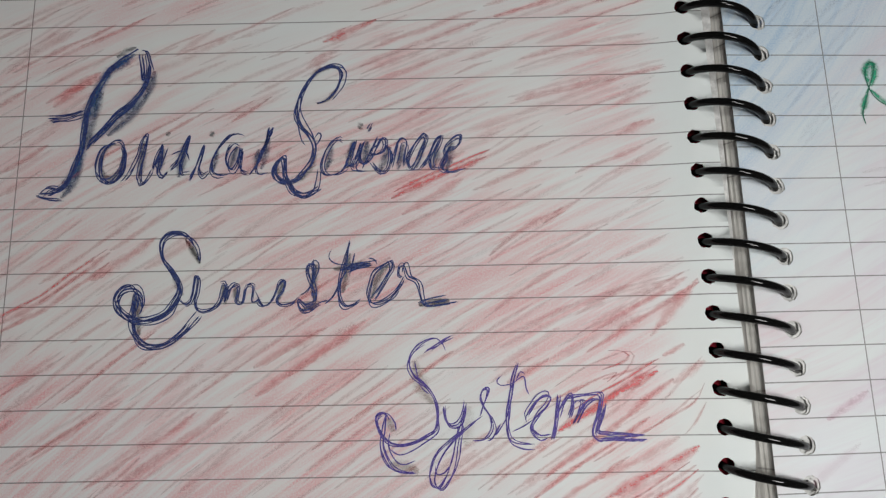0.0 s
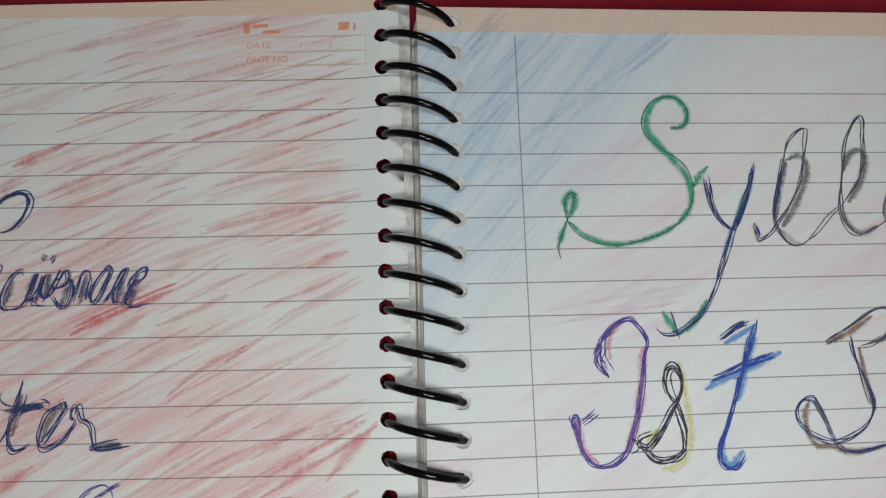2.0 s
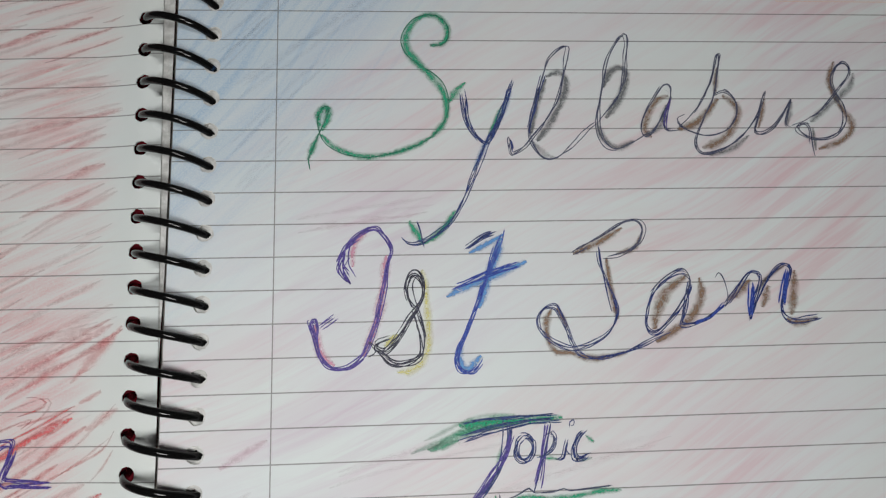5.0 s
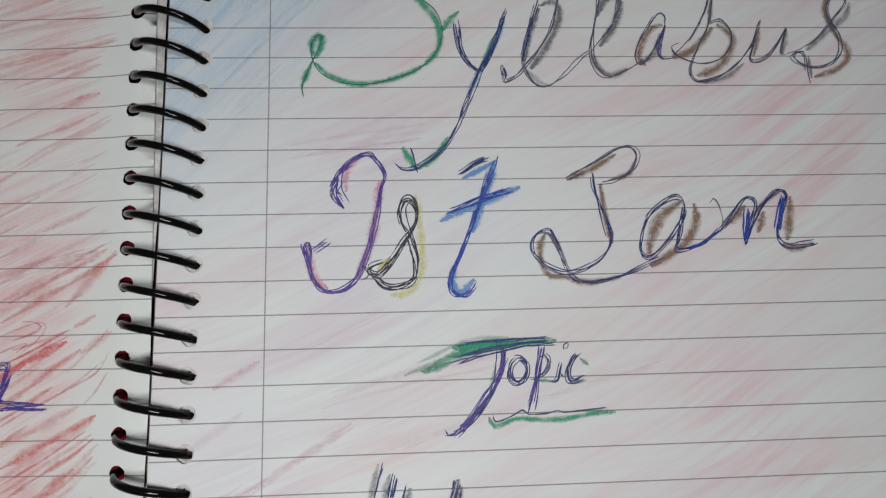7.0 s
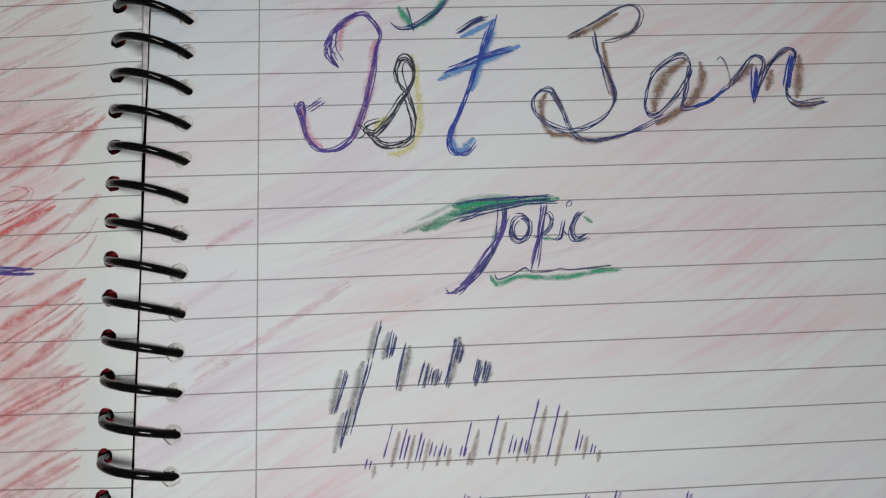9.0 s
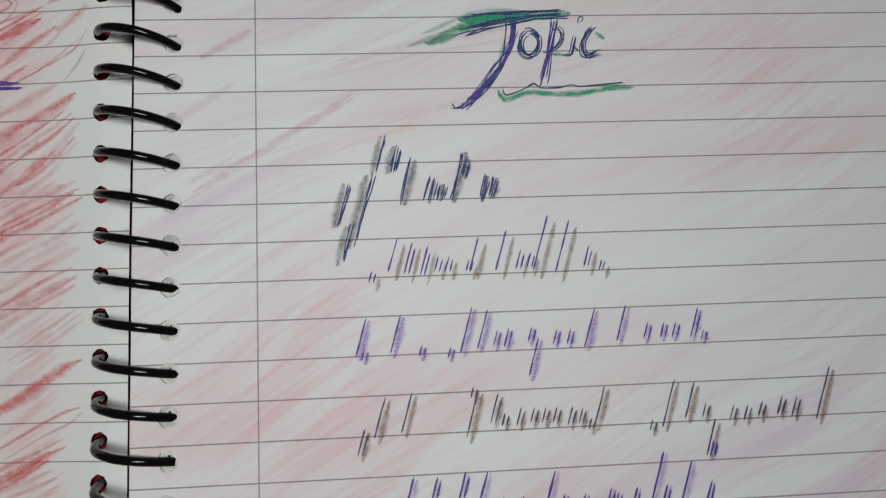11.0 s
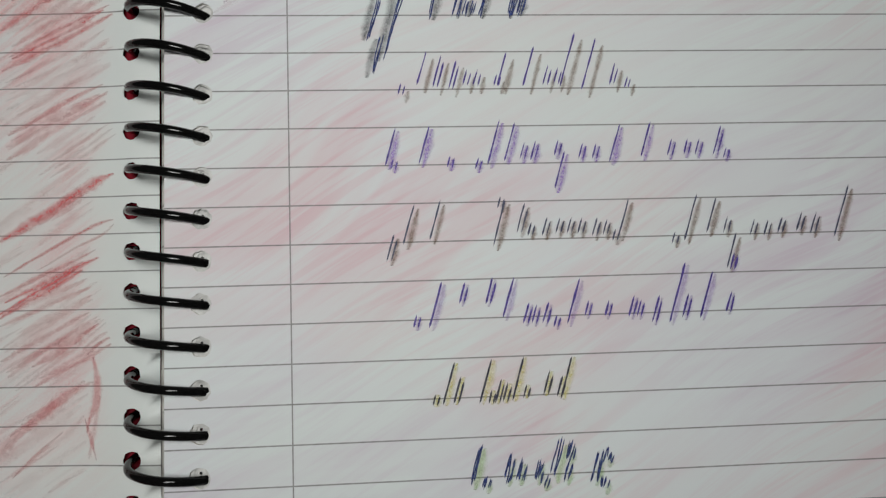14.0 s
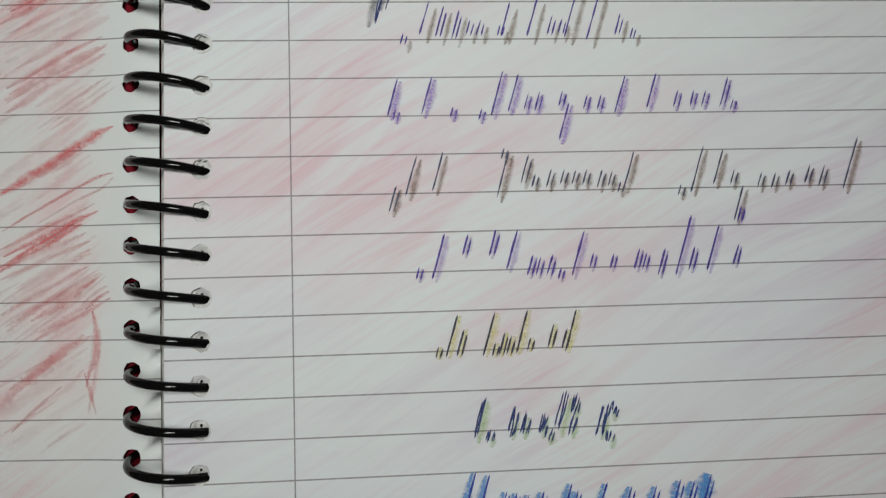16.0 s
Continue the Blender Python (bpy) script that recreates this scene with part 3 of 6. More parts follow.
def printed(sheet, text, x, y, size, material, lean=0.0):
    """Printed words in the page heading."""
    cu = bpy.data.curves.new("print", "FONT")
    cu.body, cu.size = text, size
    tmp = bpy.data.objects.new("print", cu)
    scene.collection.objects.link(tmp)
    me = bpy.data.meshes.new_from_object(tmp.evaluated_get(bpy.context.evaluated_depsgraph_get()))
    bpy.data.objects.remove(tmp)
    height = left_z if sheet is left_sheet else right_height
    c, s = math.cos(lean), math.sin(lean)
    for v in me.vertices:
        px, py = x + v.co.x * c - v.co.y * s, y + v.co.x * s + v.co.y * c
        v.co = (px, py, height(px, py) + 0.00006)
    me.materials.clear()
    me.materials.append(material)
    ob = new("printed_heading", me)
    ob.parent = sheet
    return tagged(ob, 'orange printed "%s" in the page heading' % text)


def rule_box(sheet, x0, x1, rows, material, lean=0.0, name="heading_box"):
    """Thin printed frame round the heading rows."""
    height = left_z if sheet is left_sheet else right_height
    bm, w = bmesh.new(), 0.00012
    bars = [(x0, x1, y - w, y + w) for y in rows] + [(x - w, x + w, min(rows), max(rows)) for x in (x0, x1)]
    for a, b, c, d in bars:
        vs = []
        for px, py in ((a, c), (b, c), (b, d), (a, d)):
            py += (px - x0) * lean
            vs.append(bm.verts.new((px, py, height(px, py) + 0.00005)))
        bm.faces.new(vs)
    return part(name, bm, material, sheet, "thin orange printed frame")


ORANGE_PRINT = plain("orange_print", (0.66, 0.25, 0.13), (0.72, 0.38, 0.25), 1500.0, 0.6, 0.25)
PALE_PRINT = plain("pale_orange_print", (0.70, 0.50, 0.42), (0.72, 0.60, 0.54), 1500.0, 0.6, 0.25)
printed(left_sheet, "DATE", -0.0386, -0.0074, 0.0025, ORANGE_PRINT, -0.01)
printed(left_sheet, "/          /", -0.0250, -0.0076, 0.0025, ORANGE_PRINT, -0.01)
printed(left_sheet, "PAGE NO", -0.0386, -0.0113, 0.0025, ORANGE_PRINT, -0.01)
rule_box(left_sheet, -0.0396, -0.0080, (-0.0044, -0.0085, -0.0123), PALE_PRINT, -0.012)
printed(right_sheet, "PAGE NO", 0.1640, -0.0173, 0.0025, ORANGE_PRINT)
rule_box(right_sheet, 0.1628, 0.1945, (-0.0142, -0.0182), PALE_PRINT)


def heading_mark():
    """Plain shapes where the maker's mark is printed."""
    bm = bmesh.new()
    for a, b, c, d in ((-0.0394, -0.0378, -0.0034, -0.0006), (-0.0372, -0.0332, -0.0017, -0.0008), (-0.0345, -0.0300, -0.0034, -0.0025), (-0.0150, -0.0122, -0.0030, -0.0008), (-0.0112, -0.0106, -0.0032, -0.0012)):
        bm.faces.new([bm.verts.new((px, py, left_z(px, py) + 0.00005)) for px, py in ((a, c), (b, c), (b, d), (a, d))])
    part("heading_mark", bm, ORANGE_PRINT, left_sheet, "small plain orange printed shapes")


heading_mark()

red_marks = Writing(left_sheet, (0, 0), NAVY, "")
red_marks.hatch([(-176.2, -109.4), (-162.9, -102.3), (-147, -91)], RED_PENCIL, 4, .6)
red_marks.hatch([(-164, -52.9), (-158.5, -48.2), (-152.5, -43.9)], RED_PENCIL, 2.2, .65)
red_marks.hatch([(-178.7, -40.2), (-167.4, -32.9), (-156.1, -25.5)], RED_PENCIL, 3, .35)
red_marks.hatch([(-178.4, -44), (-168.7, -36.7), (-158.7, -30.9)], RED_PENCIL, 3, .25)
red_marks.hatch([(-97.3, -37.8), (-90.1, -35), (-82.1, -31.5)], RED_PENCIL, 2, .6)
red_marks.hatch([(-100.1, -44.3), (-91.5, -39.6)], RED_PENCIL, 2.2, .4)
red_marks.hatch([(-115.8, -51.5), (-103, -45.2), (-90.1, -38.9)], RED_PENCIL, 3, .35)
red_marks.hatch([(-122.8, -59.5), (-112.9, -53.9), (-103, -49)], RED_PENCIL, 2.5, .3)
red_marks.hatch([(-118.6, -58.1), (-108.7, -51.8)], RED_PENCIL, 2, .5)
red_marks.hatch([(-79.1, -79), (-69.3, -74.3), (-53.8, -68.4)], RED_PENCIL, 2.6, .75)
red_marks.hatch([(-63.8, -73.8), (-52.4, -67.3), (-41, -60.8)], RED_PENCIL, 3, .35)
red_marks.hatch([(-77.8, -84), (-68, -78.6), (-59.6, -73.9)], RED_PENCIL, 2.2, .35)
red_marks.hatch([(-156.8, -112.9), (-146.2, -106.8)], RED_PENCIL, 1.6, .6)
red_marks.hatch([(-122, -91.7), (-109.6, -83.7), (-97.2, -76.3)], RED_PENCIL, 2.5, .25)
red_marks.hatch([(-57.6, -96.4), (-47.8, -89.1), (-36.6, -83.1)], RED_PENCIL, 2.4, .4)
red_marks.hatch([(-42.2, -86.5), (-32.3, -80.5)], RED_PENCIL, 2, .35)
red_marks.hatch([(-33.7, -80.4), (-22.3, -73.7), (-9.5, -67.7)], RED_PENCIL, 3, .25)
red_marks.hatch([(-58, -108.6), (-44.2, -99.5), (-28.9, -91.7)], RED_PENCIL, 3, .3)
red_marks.hatch([(-54.3, -115.3), (-32.5, -106.6), (-10.7, -101.1)], RED_PENCIL, 4, .3)
red_marks.hatch([(-43.8, -119.5), (-27.5, -112.1), (-8.2, -103.2)], RED_PENCIL, 4, .25)
red_marks.hatch([(-44.2, -127.3), (-33.3, -121.1), (-25.2, -118.1), (-22.7, -119), (-24.8, -122), (-28.3, -125.1)], RED_PENCIL, .6, .7)
red_marks.hatch([(-47, -131.1), (-36.3, -126.2), (-26.9, -122.8), (-31, -126.4)], RED_PENCIL, .6, .7)
red_marks.hatch([(-41.4, -135.7), (-28.5, -128.4), (-16, -121.6)], RED_PENCIL, 1.5, .85)
red_marks.hatch([(-39.2, -131.9), (-28.4, -125.8), (-17.5, -120.2)], RED_PENCIL, .9, .75)
red_marks.hatch([(-38, -133.3), (-27.1, -127.1), (-16.9, -121.3)], RED_PENCIL, .6, .7)
red_marks.hatch([(-45.1, -146.3), (-29, -135.4), (-13.9, -124.5)], RED_PENCIL, 1.6, .6)
red_marks.hatch([(-53, -150.1), (-42.4, -143.2), (-31.7, -136.6)], RED_PENCIL, 2.5, .5)
red_marks.hatch([(-49.2, -151.8), (-33.3, -141.6), (-19.8, -133.3)], RED_PENCIL, 1.4, .55)
red_marks.hatch([(-71, -147.2), (-61.7, -140.9), (-52.4, -135.1)], RED_PENCIL, 4.5, .5)
red_marks.hatch([(-60.7, -149.9), (-50.1, -142.4), (-39.4, -135.8)], RED_PENCIL, 2.5, .5)
red_marks.hatch([(-14, -125.5), (-6.4, -120.5)], RED_PENCIL, 1.8, .4)
red_marks.hatch([(-171, -142.5), (-155.6, -133), (-140, -123.6)], RED_PENCIL, 4, .4)
red_marks.hatch([(-163.3, -137.6), (-147.8, -128)], RED_PENCIL, 3, .4)
red_marks.hatch([(-150.9, -145.4), (-136.7, -136.6), (-123.7, -127.9)], RED_PENCIL, 3, .35)
red_marks.hatch([(-172.3, -124.4), (-163.2, -119.1), (-155.4, -114)], RED_PENCIL, 2.5, .35)
red_marks.hatch([(-144.2, -147.2), (-130, -138.1), (-115.7, -128.8)], RED_PENCIL, 4, .4)
red_marks.hatch([(-107.6, -133.7), (-97.1, -126), (-86.4, -119.1)], RED_PENCIL, 3, .3)
red_marks.hatch([(-111.8, -119.3), (-94.4, -110.2)], RED_PENCIL, 2, .4)
red_marks.hatch([(-141.5, -118.6), (-128.3, -110.9)], RED_PENCIL, 2.4, .35)
red_marks.hatch([(-134.9, -40.3), (-130.6, -37.4), (-123.5, -33)], RED_PENCIL, 1.6, .35)
red_marks.hatch([(-174, -64.4), (-163, -56.6), (-151.9, -48.8)], RED_PENCIL, 4, .22)
red_marks.hatch([(-97.2, -72.7), (-80.3, -64.6), (-64.7, -56.3)], RED_PENCIL, 4, .22)
red_marks.hatch([(-85.8, -49.6), (-68.6, -42.7), (-51.2, -35.7)], RED_PENCIL, 4, .25)
red_marks.hatch([(-48.8, -46.4), (-31.5, -41.8), (-10, -38.8)], RED_PENCIL, 4, .25)
red_marks.hatch([(-52, -55.3), (-29.2, -50.1), (-7.7, -45.7)], RED_PENCIL, 4, .28)
red_marks.hatch([(-60.7, -63.8), (-40.8, -57.1), (-17.8, -49.1)], RED_PENCIL, 4, .2)
red_marks.hatch([(-30.1, -124.3), (-22.3, -122), (-16.6, -120)], RED_PENCIL, 1, .4)
red_marks.hatch([(-29.9, -126.7), (-22.3, -123.3), (-17.8, -120.9)], RED_PENCIL, .8, .3)
red_marks.hatch([(-29.6, -130.9), (-18.3, -123.2)], RED_PENCIL, 1.2, .3)
red_marks.hatch([(-30.5, -118), (-26.5, -117.8), (-23.8, -119), (-25.7, -120.5), (-30.2, -122)], RED_PENCIL, .5, .7)
red_marks.hatch([(-18.2, -114.5), (-6.2, -101.4)], RED_PENCIL, 2, .4)
red_marks.hatch([(-17.9, -131.1), (-6.7, -119.8)], RED_PENCIL, .9, .35)
red_marks.hatch([(-35.0, -114.4), (-18.5, -105.4), (-8.8, -100.4)], RED_PENCIL, 3, .45)
red_marks.hatch([(-35.3, -110.0), (-20.0, -102.6), (-8.3, -97.7)], RED_PENCIL, 5, .18)
red_marks.hatch([(-34.8, -118.7), (-17.1, -108.3), (-6.1, -101.9)], RED_PENCIL, 2, .45)
red_marks.hatch([(-33.4, -142.7), (-17.1, -134.2), (-9.6, -130.0), (-6.9, -125.8)], RED_PENCIL, .6, .5)
red_marks.hatch([(-22.7, -137.2), (-14.6, -132.4), (-7.8, -127.5)], RED_PENCIL, .5, .35)
red_marks.hatch([(-12.5, -137.0), (-9.4, -133.9), (-6.8, -130.1)], RED_PENCIL, .5, .5)
red_marks.hatch([(-33.4, -147.4), (-20.7, -141.7), (-13.4, -137.8)], RED_PENCIL, 2, .55)
red_marks.hatch([(-33.5, -152.0), (-18.2, -144.3), (-9.3, -139.7)], RED_PENCIL, 2.2, .7)
red_marks.hatch([(-33.6, -154.6), (-19.5, -147.4), (-9.5, -140.9)], RED_PENCIL, 1.6, .5)
red_marks.hatch([(-33.7, -157.7), (-18.3, -149.0), (-9.0, -143.1)], RED_PENCIL, 1.4, .7)
red_marks.hatch([(-33.8, -159.8), (-17.1, -150.4), (-8.6, -144.1)], RED_PENCIL, 1.2, .6)
red_marks.hatch([(-23.7, -156.6), (-14.6, -152.0), (-8.7, -146.0)], RED_PENCIL, 2, .35)
red_marks.hatch([(-34.0, -164.4), (-21.2, -156.7), (-13.3, -150.8)], RED_PENCIL, 2, .85)
red_marks.hatch([(-25.1, -160.3), (-17.3, -156.9), (-9.4, -149.7)], RED_PENCIL, 3, .35)
red_marks.hatch([(-34.0, -165.7), (-21.3, -161.1), (-14.9, -158.8)], RED_PENCIL, 2, .3)
red_marks.hatch([(-34.1, -170.1), (-20.1, -163.3), (-9.8, -159.3)], RED_PENCIL, 2.6, .65)
red_marks.hatch([(-34.1, -172.7), (-18.9, -165.6), (-9.2, -161.2)], RED_PENCIL, 2.6, .55)
red_marks.hatch([(-33.8, -178.6), (-18.8, -171.8), (-10.0, -167.2)], RED_PENCIL, 5, .2)
red_marks.hatch([(-33.5, -183.8), (-18.7, -176.1), (-10.0, -172.1)], RED_PENCIL, 4, .22)
red_marks.hatch([(-33.2, -189.3), (-19.6, -182.1), (-11.0, -178.2)], RED_PENCIL, 4, .4)
red_marks.hatch([(-33.0, -192.5), (-18.3, -184.0), (-9.9, -179.5)], RED_PENCIL, 3, .35)
red_marks.hatch([(-23.9, -195.7), (-16.7, -191.2), (-9.4, -186.7)], RED_PENCIL, 4, .3)
red_marks.hatch([(-34.5, -210.9), (-22.3, -204.1), (-16.3, -200.1), (-9.0, -196.9)], RED_PENCIL, 2.2, .6)
red_marks.hatch([(-27.1, -208.2), (-21.0, -204.8), (-15.0, -200.7)], RED_PENCIL, 2, .3)
red_marks.hatch([(-34.3, -219.2), (-20.9, -212.0), (-12.5, -207.5), (-7.7, -206.4)], RED_PENCIL, .7, .6)
red_marks.hatch([(-25.7, -217.2), (-17.3, -212.7), (-11.3, -209.9), (-7.9, -206.7)], RED_PENCIL, .7, .45)
red_marks.hatch([(-34.2, -224.2), (-20.9, -218.0), (-12.5, -214.4)], RED_PENCIL, 3.4, .75)
red_marks.hatch([(-34.2, -227.0), (-22.0, -220.3), (-16.1, -217.0)], RED_PENCIL, 2.4, .75)
red_marks.hatch([(-34.1, -228.0), (-19.6, -222.2), (-13.0, -219.4)], RED_PENCIL, 3, .3)
red_marks.hatch([(-33.9, -234.9), (-19.5, -226.3), (-12.4, -223.0)], RED_PENCIL, 3.5, .3)
red_marks.hatch([(-33.7, -238.7), (-20.6, -231.6), (-12.3, -227.2)], RED_PENCIL, 4, .35)
red_marks.hatch([(-26.3, -237.8), (-18.2, -232.8), (-12.3, -228.9)], RED_PENCIL, 1.6, .5)
red_marks.hatch([(-26.1, -241.2), (-16.8, -236.4), (-9.8, -232.5)], RED_PENCIL, 2.5, .4)
red_marks.hatch([(-32.8, -253.6), (-19.9, -244.8), (-11.9, -240.5)], RED_PENCIL, 1.5, .3)
red_marks.hatch([(-30.3, -241.3), (-21.0, -235.1), (-11.6, -227.6)], RED_PENCIL, 5, .25)
red_marks.hatch([(-15.1, -235.2), (-12.1, -233.0), (-9.8, -231.8)], RED_PENCIL, 2.5, .5)
red_marks.hatch([(-13.2, -235.9), (-11.9, -240.6), (-12.1, -245.3), (-13.3, -248.7), (-13.8, -251.6)], RED_PENCIL, 1.6, .5)
red_marks.hatch([(-14.5, -248.7), (-13.2, -253.3), (-12.1, -257.3)], RED_PENCIL, 1.2, .5)
red_marks.hatch([(-13.6, -258.4), (-12.9, -253.3), (-11.4, -244.2)], RED_PENCIL, 1.2, .35)
red_marks.hatch([(-36.9, -258.6), (-25.1, -249.0), (-19.4, -244.5), (-14.8, -241.1)], RED_PENCIL, 2, .4)
red_marks.hatch([(-29.2, -260.3), (-24.8, -255.9), (-19.1, -251.4)], RED_PENCIL, 1, .4)
red_marks.hatch([(-37.0, -254.3), (-26.9, -248.9), (-21.7, -246.2)], RED_PENCIL, 3, .15)
red_marks.hatch([(-24.7, -256.4), (-17.9, -252.0), (-14.6, -248.1)], RED_PENCIL, 1.5, .25)
stroke_rng = random.Random(21)


def stroke_slope(x, y):
    """Rise of the red strokes: flatter at the head of the page by the coil, steeper lower down (millimetres)."""
    low = max(y, -150.0) / 1000
    return (0.25 - 3.0 * low) / (1 + 3.0 * (x / 1000 + 0.09))


for _ in range(520):
    sx, sy = stroke_rng.uniform(-196, -14), stroke_rng.uniform(-158, -4)
    reach = stroke_rng.uniform(9, 34)
    ex = min(sx + reach, -10 - stroke_rng.uniform(0, 4))
    if ex - sx < 5:
        continue
    slope = stroke_slope(0.5 * (sx + ex), sy)
    patch = noise.noise((sx * 0.035, sy * 0.05, 2.0))
    red_marks.hatch([(sx, sy), (0.5 * (sx + ex), sy + 0.5 * slope * (ex - sx) + stroke_rng.uniform(-0.4, 0.4)), (ex, sy + slope * (ex - sx))], RED_PENCIL,
                    stroke_rng.choice((0.6, 0.8, 1.0, 1.3, 1.9)), max(0.06, stroke_rng.uniform(0.16, 0.42) + 0.28 * patch), 2)
for _ in range(90):
    sx, sy = stroke_rng.uniform(-44, -22), stroke_rng.uniform(-266, -160)
    ex = min(sx + stroke_rng.uniform(9, 22), -11 - stroke_rng.uniform(0, 5))
    red_marks.hatch([(sx, sy), (0.5 * (sx + ex), sy + 0.31 * (ex - sx) + stroke_rng.uniform(-0.4, 0.4)), (ex, sy + 0.62 * (ex - sx))], RED_PENCIL,
                    stroke_rng.choice((1.4, 2.2, 3.0)), stroke_rng.uniform(0.10, 0.24), 3)
red_marks.done()
pale_marks = Writing(right_sheet, (0, 0), NAVY, "")
pale_marks.hatch([(16.3, -11), (21.1, -6.1), (27.3, 0.3)], BLUE_PENCIL, 2.8, 0.25)
pale_marks.hatch([(15.3, -15.3), (22.5, -8.4), (28.6, -2.9)], BLUE_PENCIL, 3.4, 0.15)
pale_marks.hatch([(15.1, -33.5), (27.7, -21.3), (43.2, -5)], BLUE_PENCIL, 4.2, 0.15)
pale_marks.hatch([(16.8, -46.4), (41.8, -27.3), (71.8, -4.7)], BLUE_PENCIL, 4.2, 0.12)
pale_marks.hatch([(17.6, -60.5), (29.3, -47.7), (42.8, -34.7)], BLUE_PENCIL, 3.4, 0.17)
pale_marks.hatch([(18.6, -71.4), (34.5, -54.8)], BLUE_PENCIL, 3.1, 0.15)
pale_marks.hatch([(14.3, -39.3), (27.6, -24.6)], BLUE_PENCIL, 2.8, 0.17)
pale_marks.hatch([(15.5, -24.3), (25.1, -14.5), (32.8, -6.7)], BLUE_PENCIL, 4.2, 0.15)
pale_marks.hatch([(56.5, -16.9), (65.3, -10.3), (74.3, -3.1)], BLUE_PENCIL, 3.4, 0.15)
pale_marks.hatch([(14.6, -165.1), (29.4, -156), (50.2, -143.4)], PINK_PENCIL, 2.6, .35)
pale_marks.hatch([(15.7, -161.4), (25.8, -155.2)], PINK_PENCIL, 2, .25)
pale_marks.hatch([(16.9, -135.1), (29.2, -128.5)], PINK_PENCIL, 2.2, .3)
pale_marks.hatch([(42.8, -137.9), (60.5, -133.3), (86.2, -128.9)], PINK_PENCIL, 4, .12)
pale_marks.hatch([(35.4, -78.4), (70.2, -73)], PINK_PENCIL, 4, .2)
pale_marks.hatch([(52.6, -150.7), (85.5, -140.6), (125.4, -130.1)], PINK_PENCIL, 4, .1)
pale_marks.hatch([(11.2, -149.2), (25.6, -139.8)], PINK_PENCIL, 2, .2)
pale_marks.done()

political = Writing(left_sheet, (-167, -76), NAVY, 'navy pen lettering "Political", overdrawn many times')
political.pen([(24, 38.2), (21.6, 36.4), (18.8, 34.7), (16.3, 32.5), (14.7, 29.5), (13.4, 26.5), (12.4, 23.6), (11.5, 20.6), (11.3, 17.6), (11, 14), (10.7, 10.7), (9.9, 8.1), (8.8, 5.3), (7.2, 2.4), (5.1, 0.8), (2.3, 0.3), (0.9, 0.3)], passes=6, width=0.42)
political.pen([(24, 38.2), (25.9, 37.8), (26.9, 35.1), (27.6, 32.5)], passes=3)
political.pen([(26.9, 34.4), (26.8, 30.6), (26, 27.6), (24.4, 25.1), (22.2, 22.8), (19.7, 20.8), (17.7, 18.5), (15.7, 16), (13.6, 13.6), (12.6, 12.1)], passes=7, width=0.46)
political.pen([(24.3, 36.8), (24.9, 33.7), (25.7, 29.9), (25.8, 32.9), (25.1, 36.7)], passes=3)
political.pen([(2.2, 20.5), (5.3, 20.5), (8.2, 21), (11, 22)], passes=3)
political.pen([(2.5, 19.9), (6.1, 19.8), (9.7, 20.5), (11.3, 21.4)], passes=3)
political.pen([(2.8, 19), (5.4, 19.3)])
political.pen([(1.2, 0), (2.9, 1.8), (5.1, 1.8), (5.8, 1)], passes=3)
political.pen([(1, -0.2), (3.8, -0.9), (7, -1.3)], passes=3)
political.shade([(14.3, 28.8), (13.9, 22.8), (13.1, 17.6), (12.3, 11.7)], SLATE_PENCIL, 2.0, 0.6)
political.shade([(11, 10.3), (10.3, 5.2), (8.6, 1.7), (6.6, -0.7)], SLATE_PENCIL, 2.0, 0.6)
political.shade([(28.3, 32.1), (27.5, 28.3), (25.1, 23.1), (21.3, 18.8), (17.1, 15.2)], SLATE_PENCIL, 2.0, 0.6)
political.shade([(18.3, 36.2), (20.4, 37.7), (23.2, 38.7)], GREY, 1.6, 0.6)
political.shade([(23, 36.8), (16.3, 31.7), (13.1, 24.3), (11.5, 19.1), (11.2, 11.8), (9.1, 5), (5.8, 1)], BLUE_SHADE, 2.2, 0.7)
political.shade([(26.7, 32.1), (26, 28.3), (23.9, 24.2), (19.1, 19.6), (13.6, 13.6)], BLUE_SHADE, 2.2, 0.7)
political.pen([(20.5, 13.3), (18.6, 13.4), (16.6, 12), (15.6, 8.7), (15.9, 5), (17.7, 3.2), (19.8, 3.8), (21.6, 6.3), (21.9, 9.9), (20.8, 12.9), (19.4, 13.4)], passes=4, width=0.4)
political.shade([(19.4, 12.9), (16.6, 11.1), (16.1, 6.5), (18.4, 3.8), (21.1, 6.3), (21.6, 10.7)], GREY, 1.4, 0.6)
political.pen([(21.6, 3.1), (23.3, 5.1), (25, 9.1), (25.8, 12.7), (26.6, 14.6), (27.4, 14.6), (27, 11.7), (26, 7.6), (25.8, 4), (26.5, 2.4), (27.9, 3.5), (29.2, 6.1)], passes=3)
political.pen([(29.2, 6.1), (30.2, 9.7), (31.2, 12.1), (30.8, 8.2), (30.4, 5.3), (31.6, 4.1), (32.9, 5.9)], passes=3)
political.pen([(32.7, 11.5), (31.7, 8.2), (30.9, 6), (29.6, 7.2), (30.9, 10.7)])
political.pen([(32.9, 5.2), (34.8, 7.3), (36.1, 10.9), (37.2, 13.8), (37.7, 13.8), (36.7, 10.2), (35.7, 6.6), (36.4, 4.1), (38.2, 4.6)], passes=3)
political.pen([(33.5, 9.6), (35.6, 10.5), (37.3, 10.2), (38.2, 7.9)])
political.pen([(38.2, 3.2), (39.5, 5.7), (40.9, 9.3), (41.8, 11.5), (41.3, 8.6), (40.5, 5.7), (41.7, 3.9), (43.4, 5.6)], passes=3)
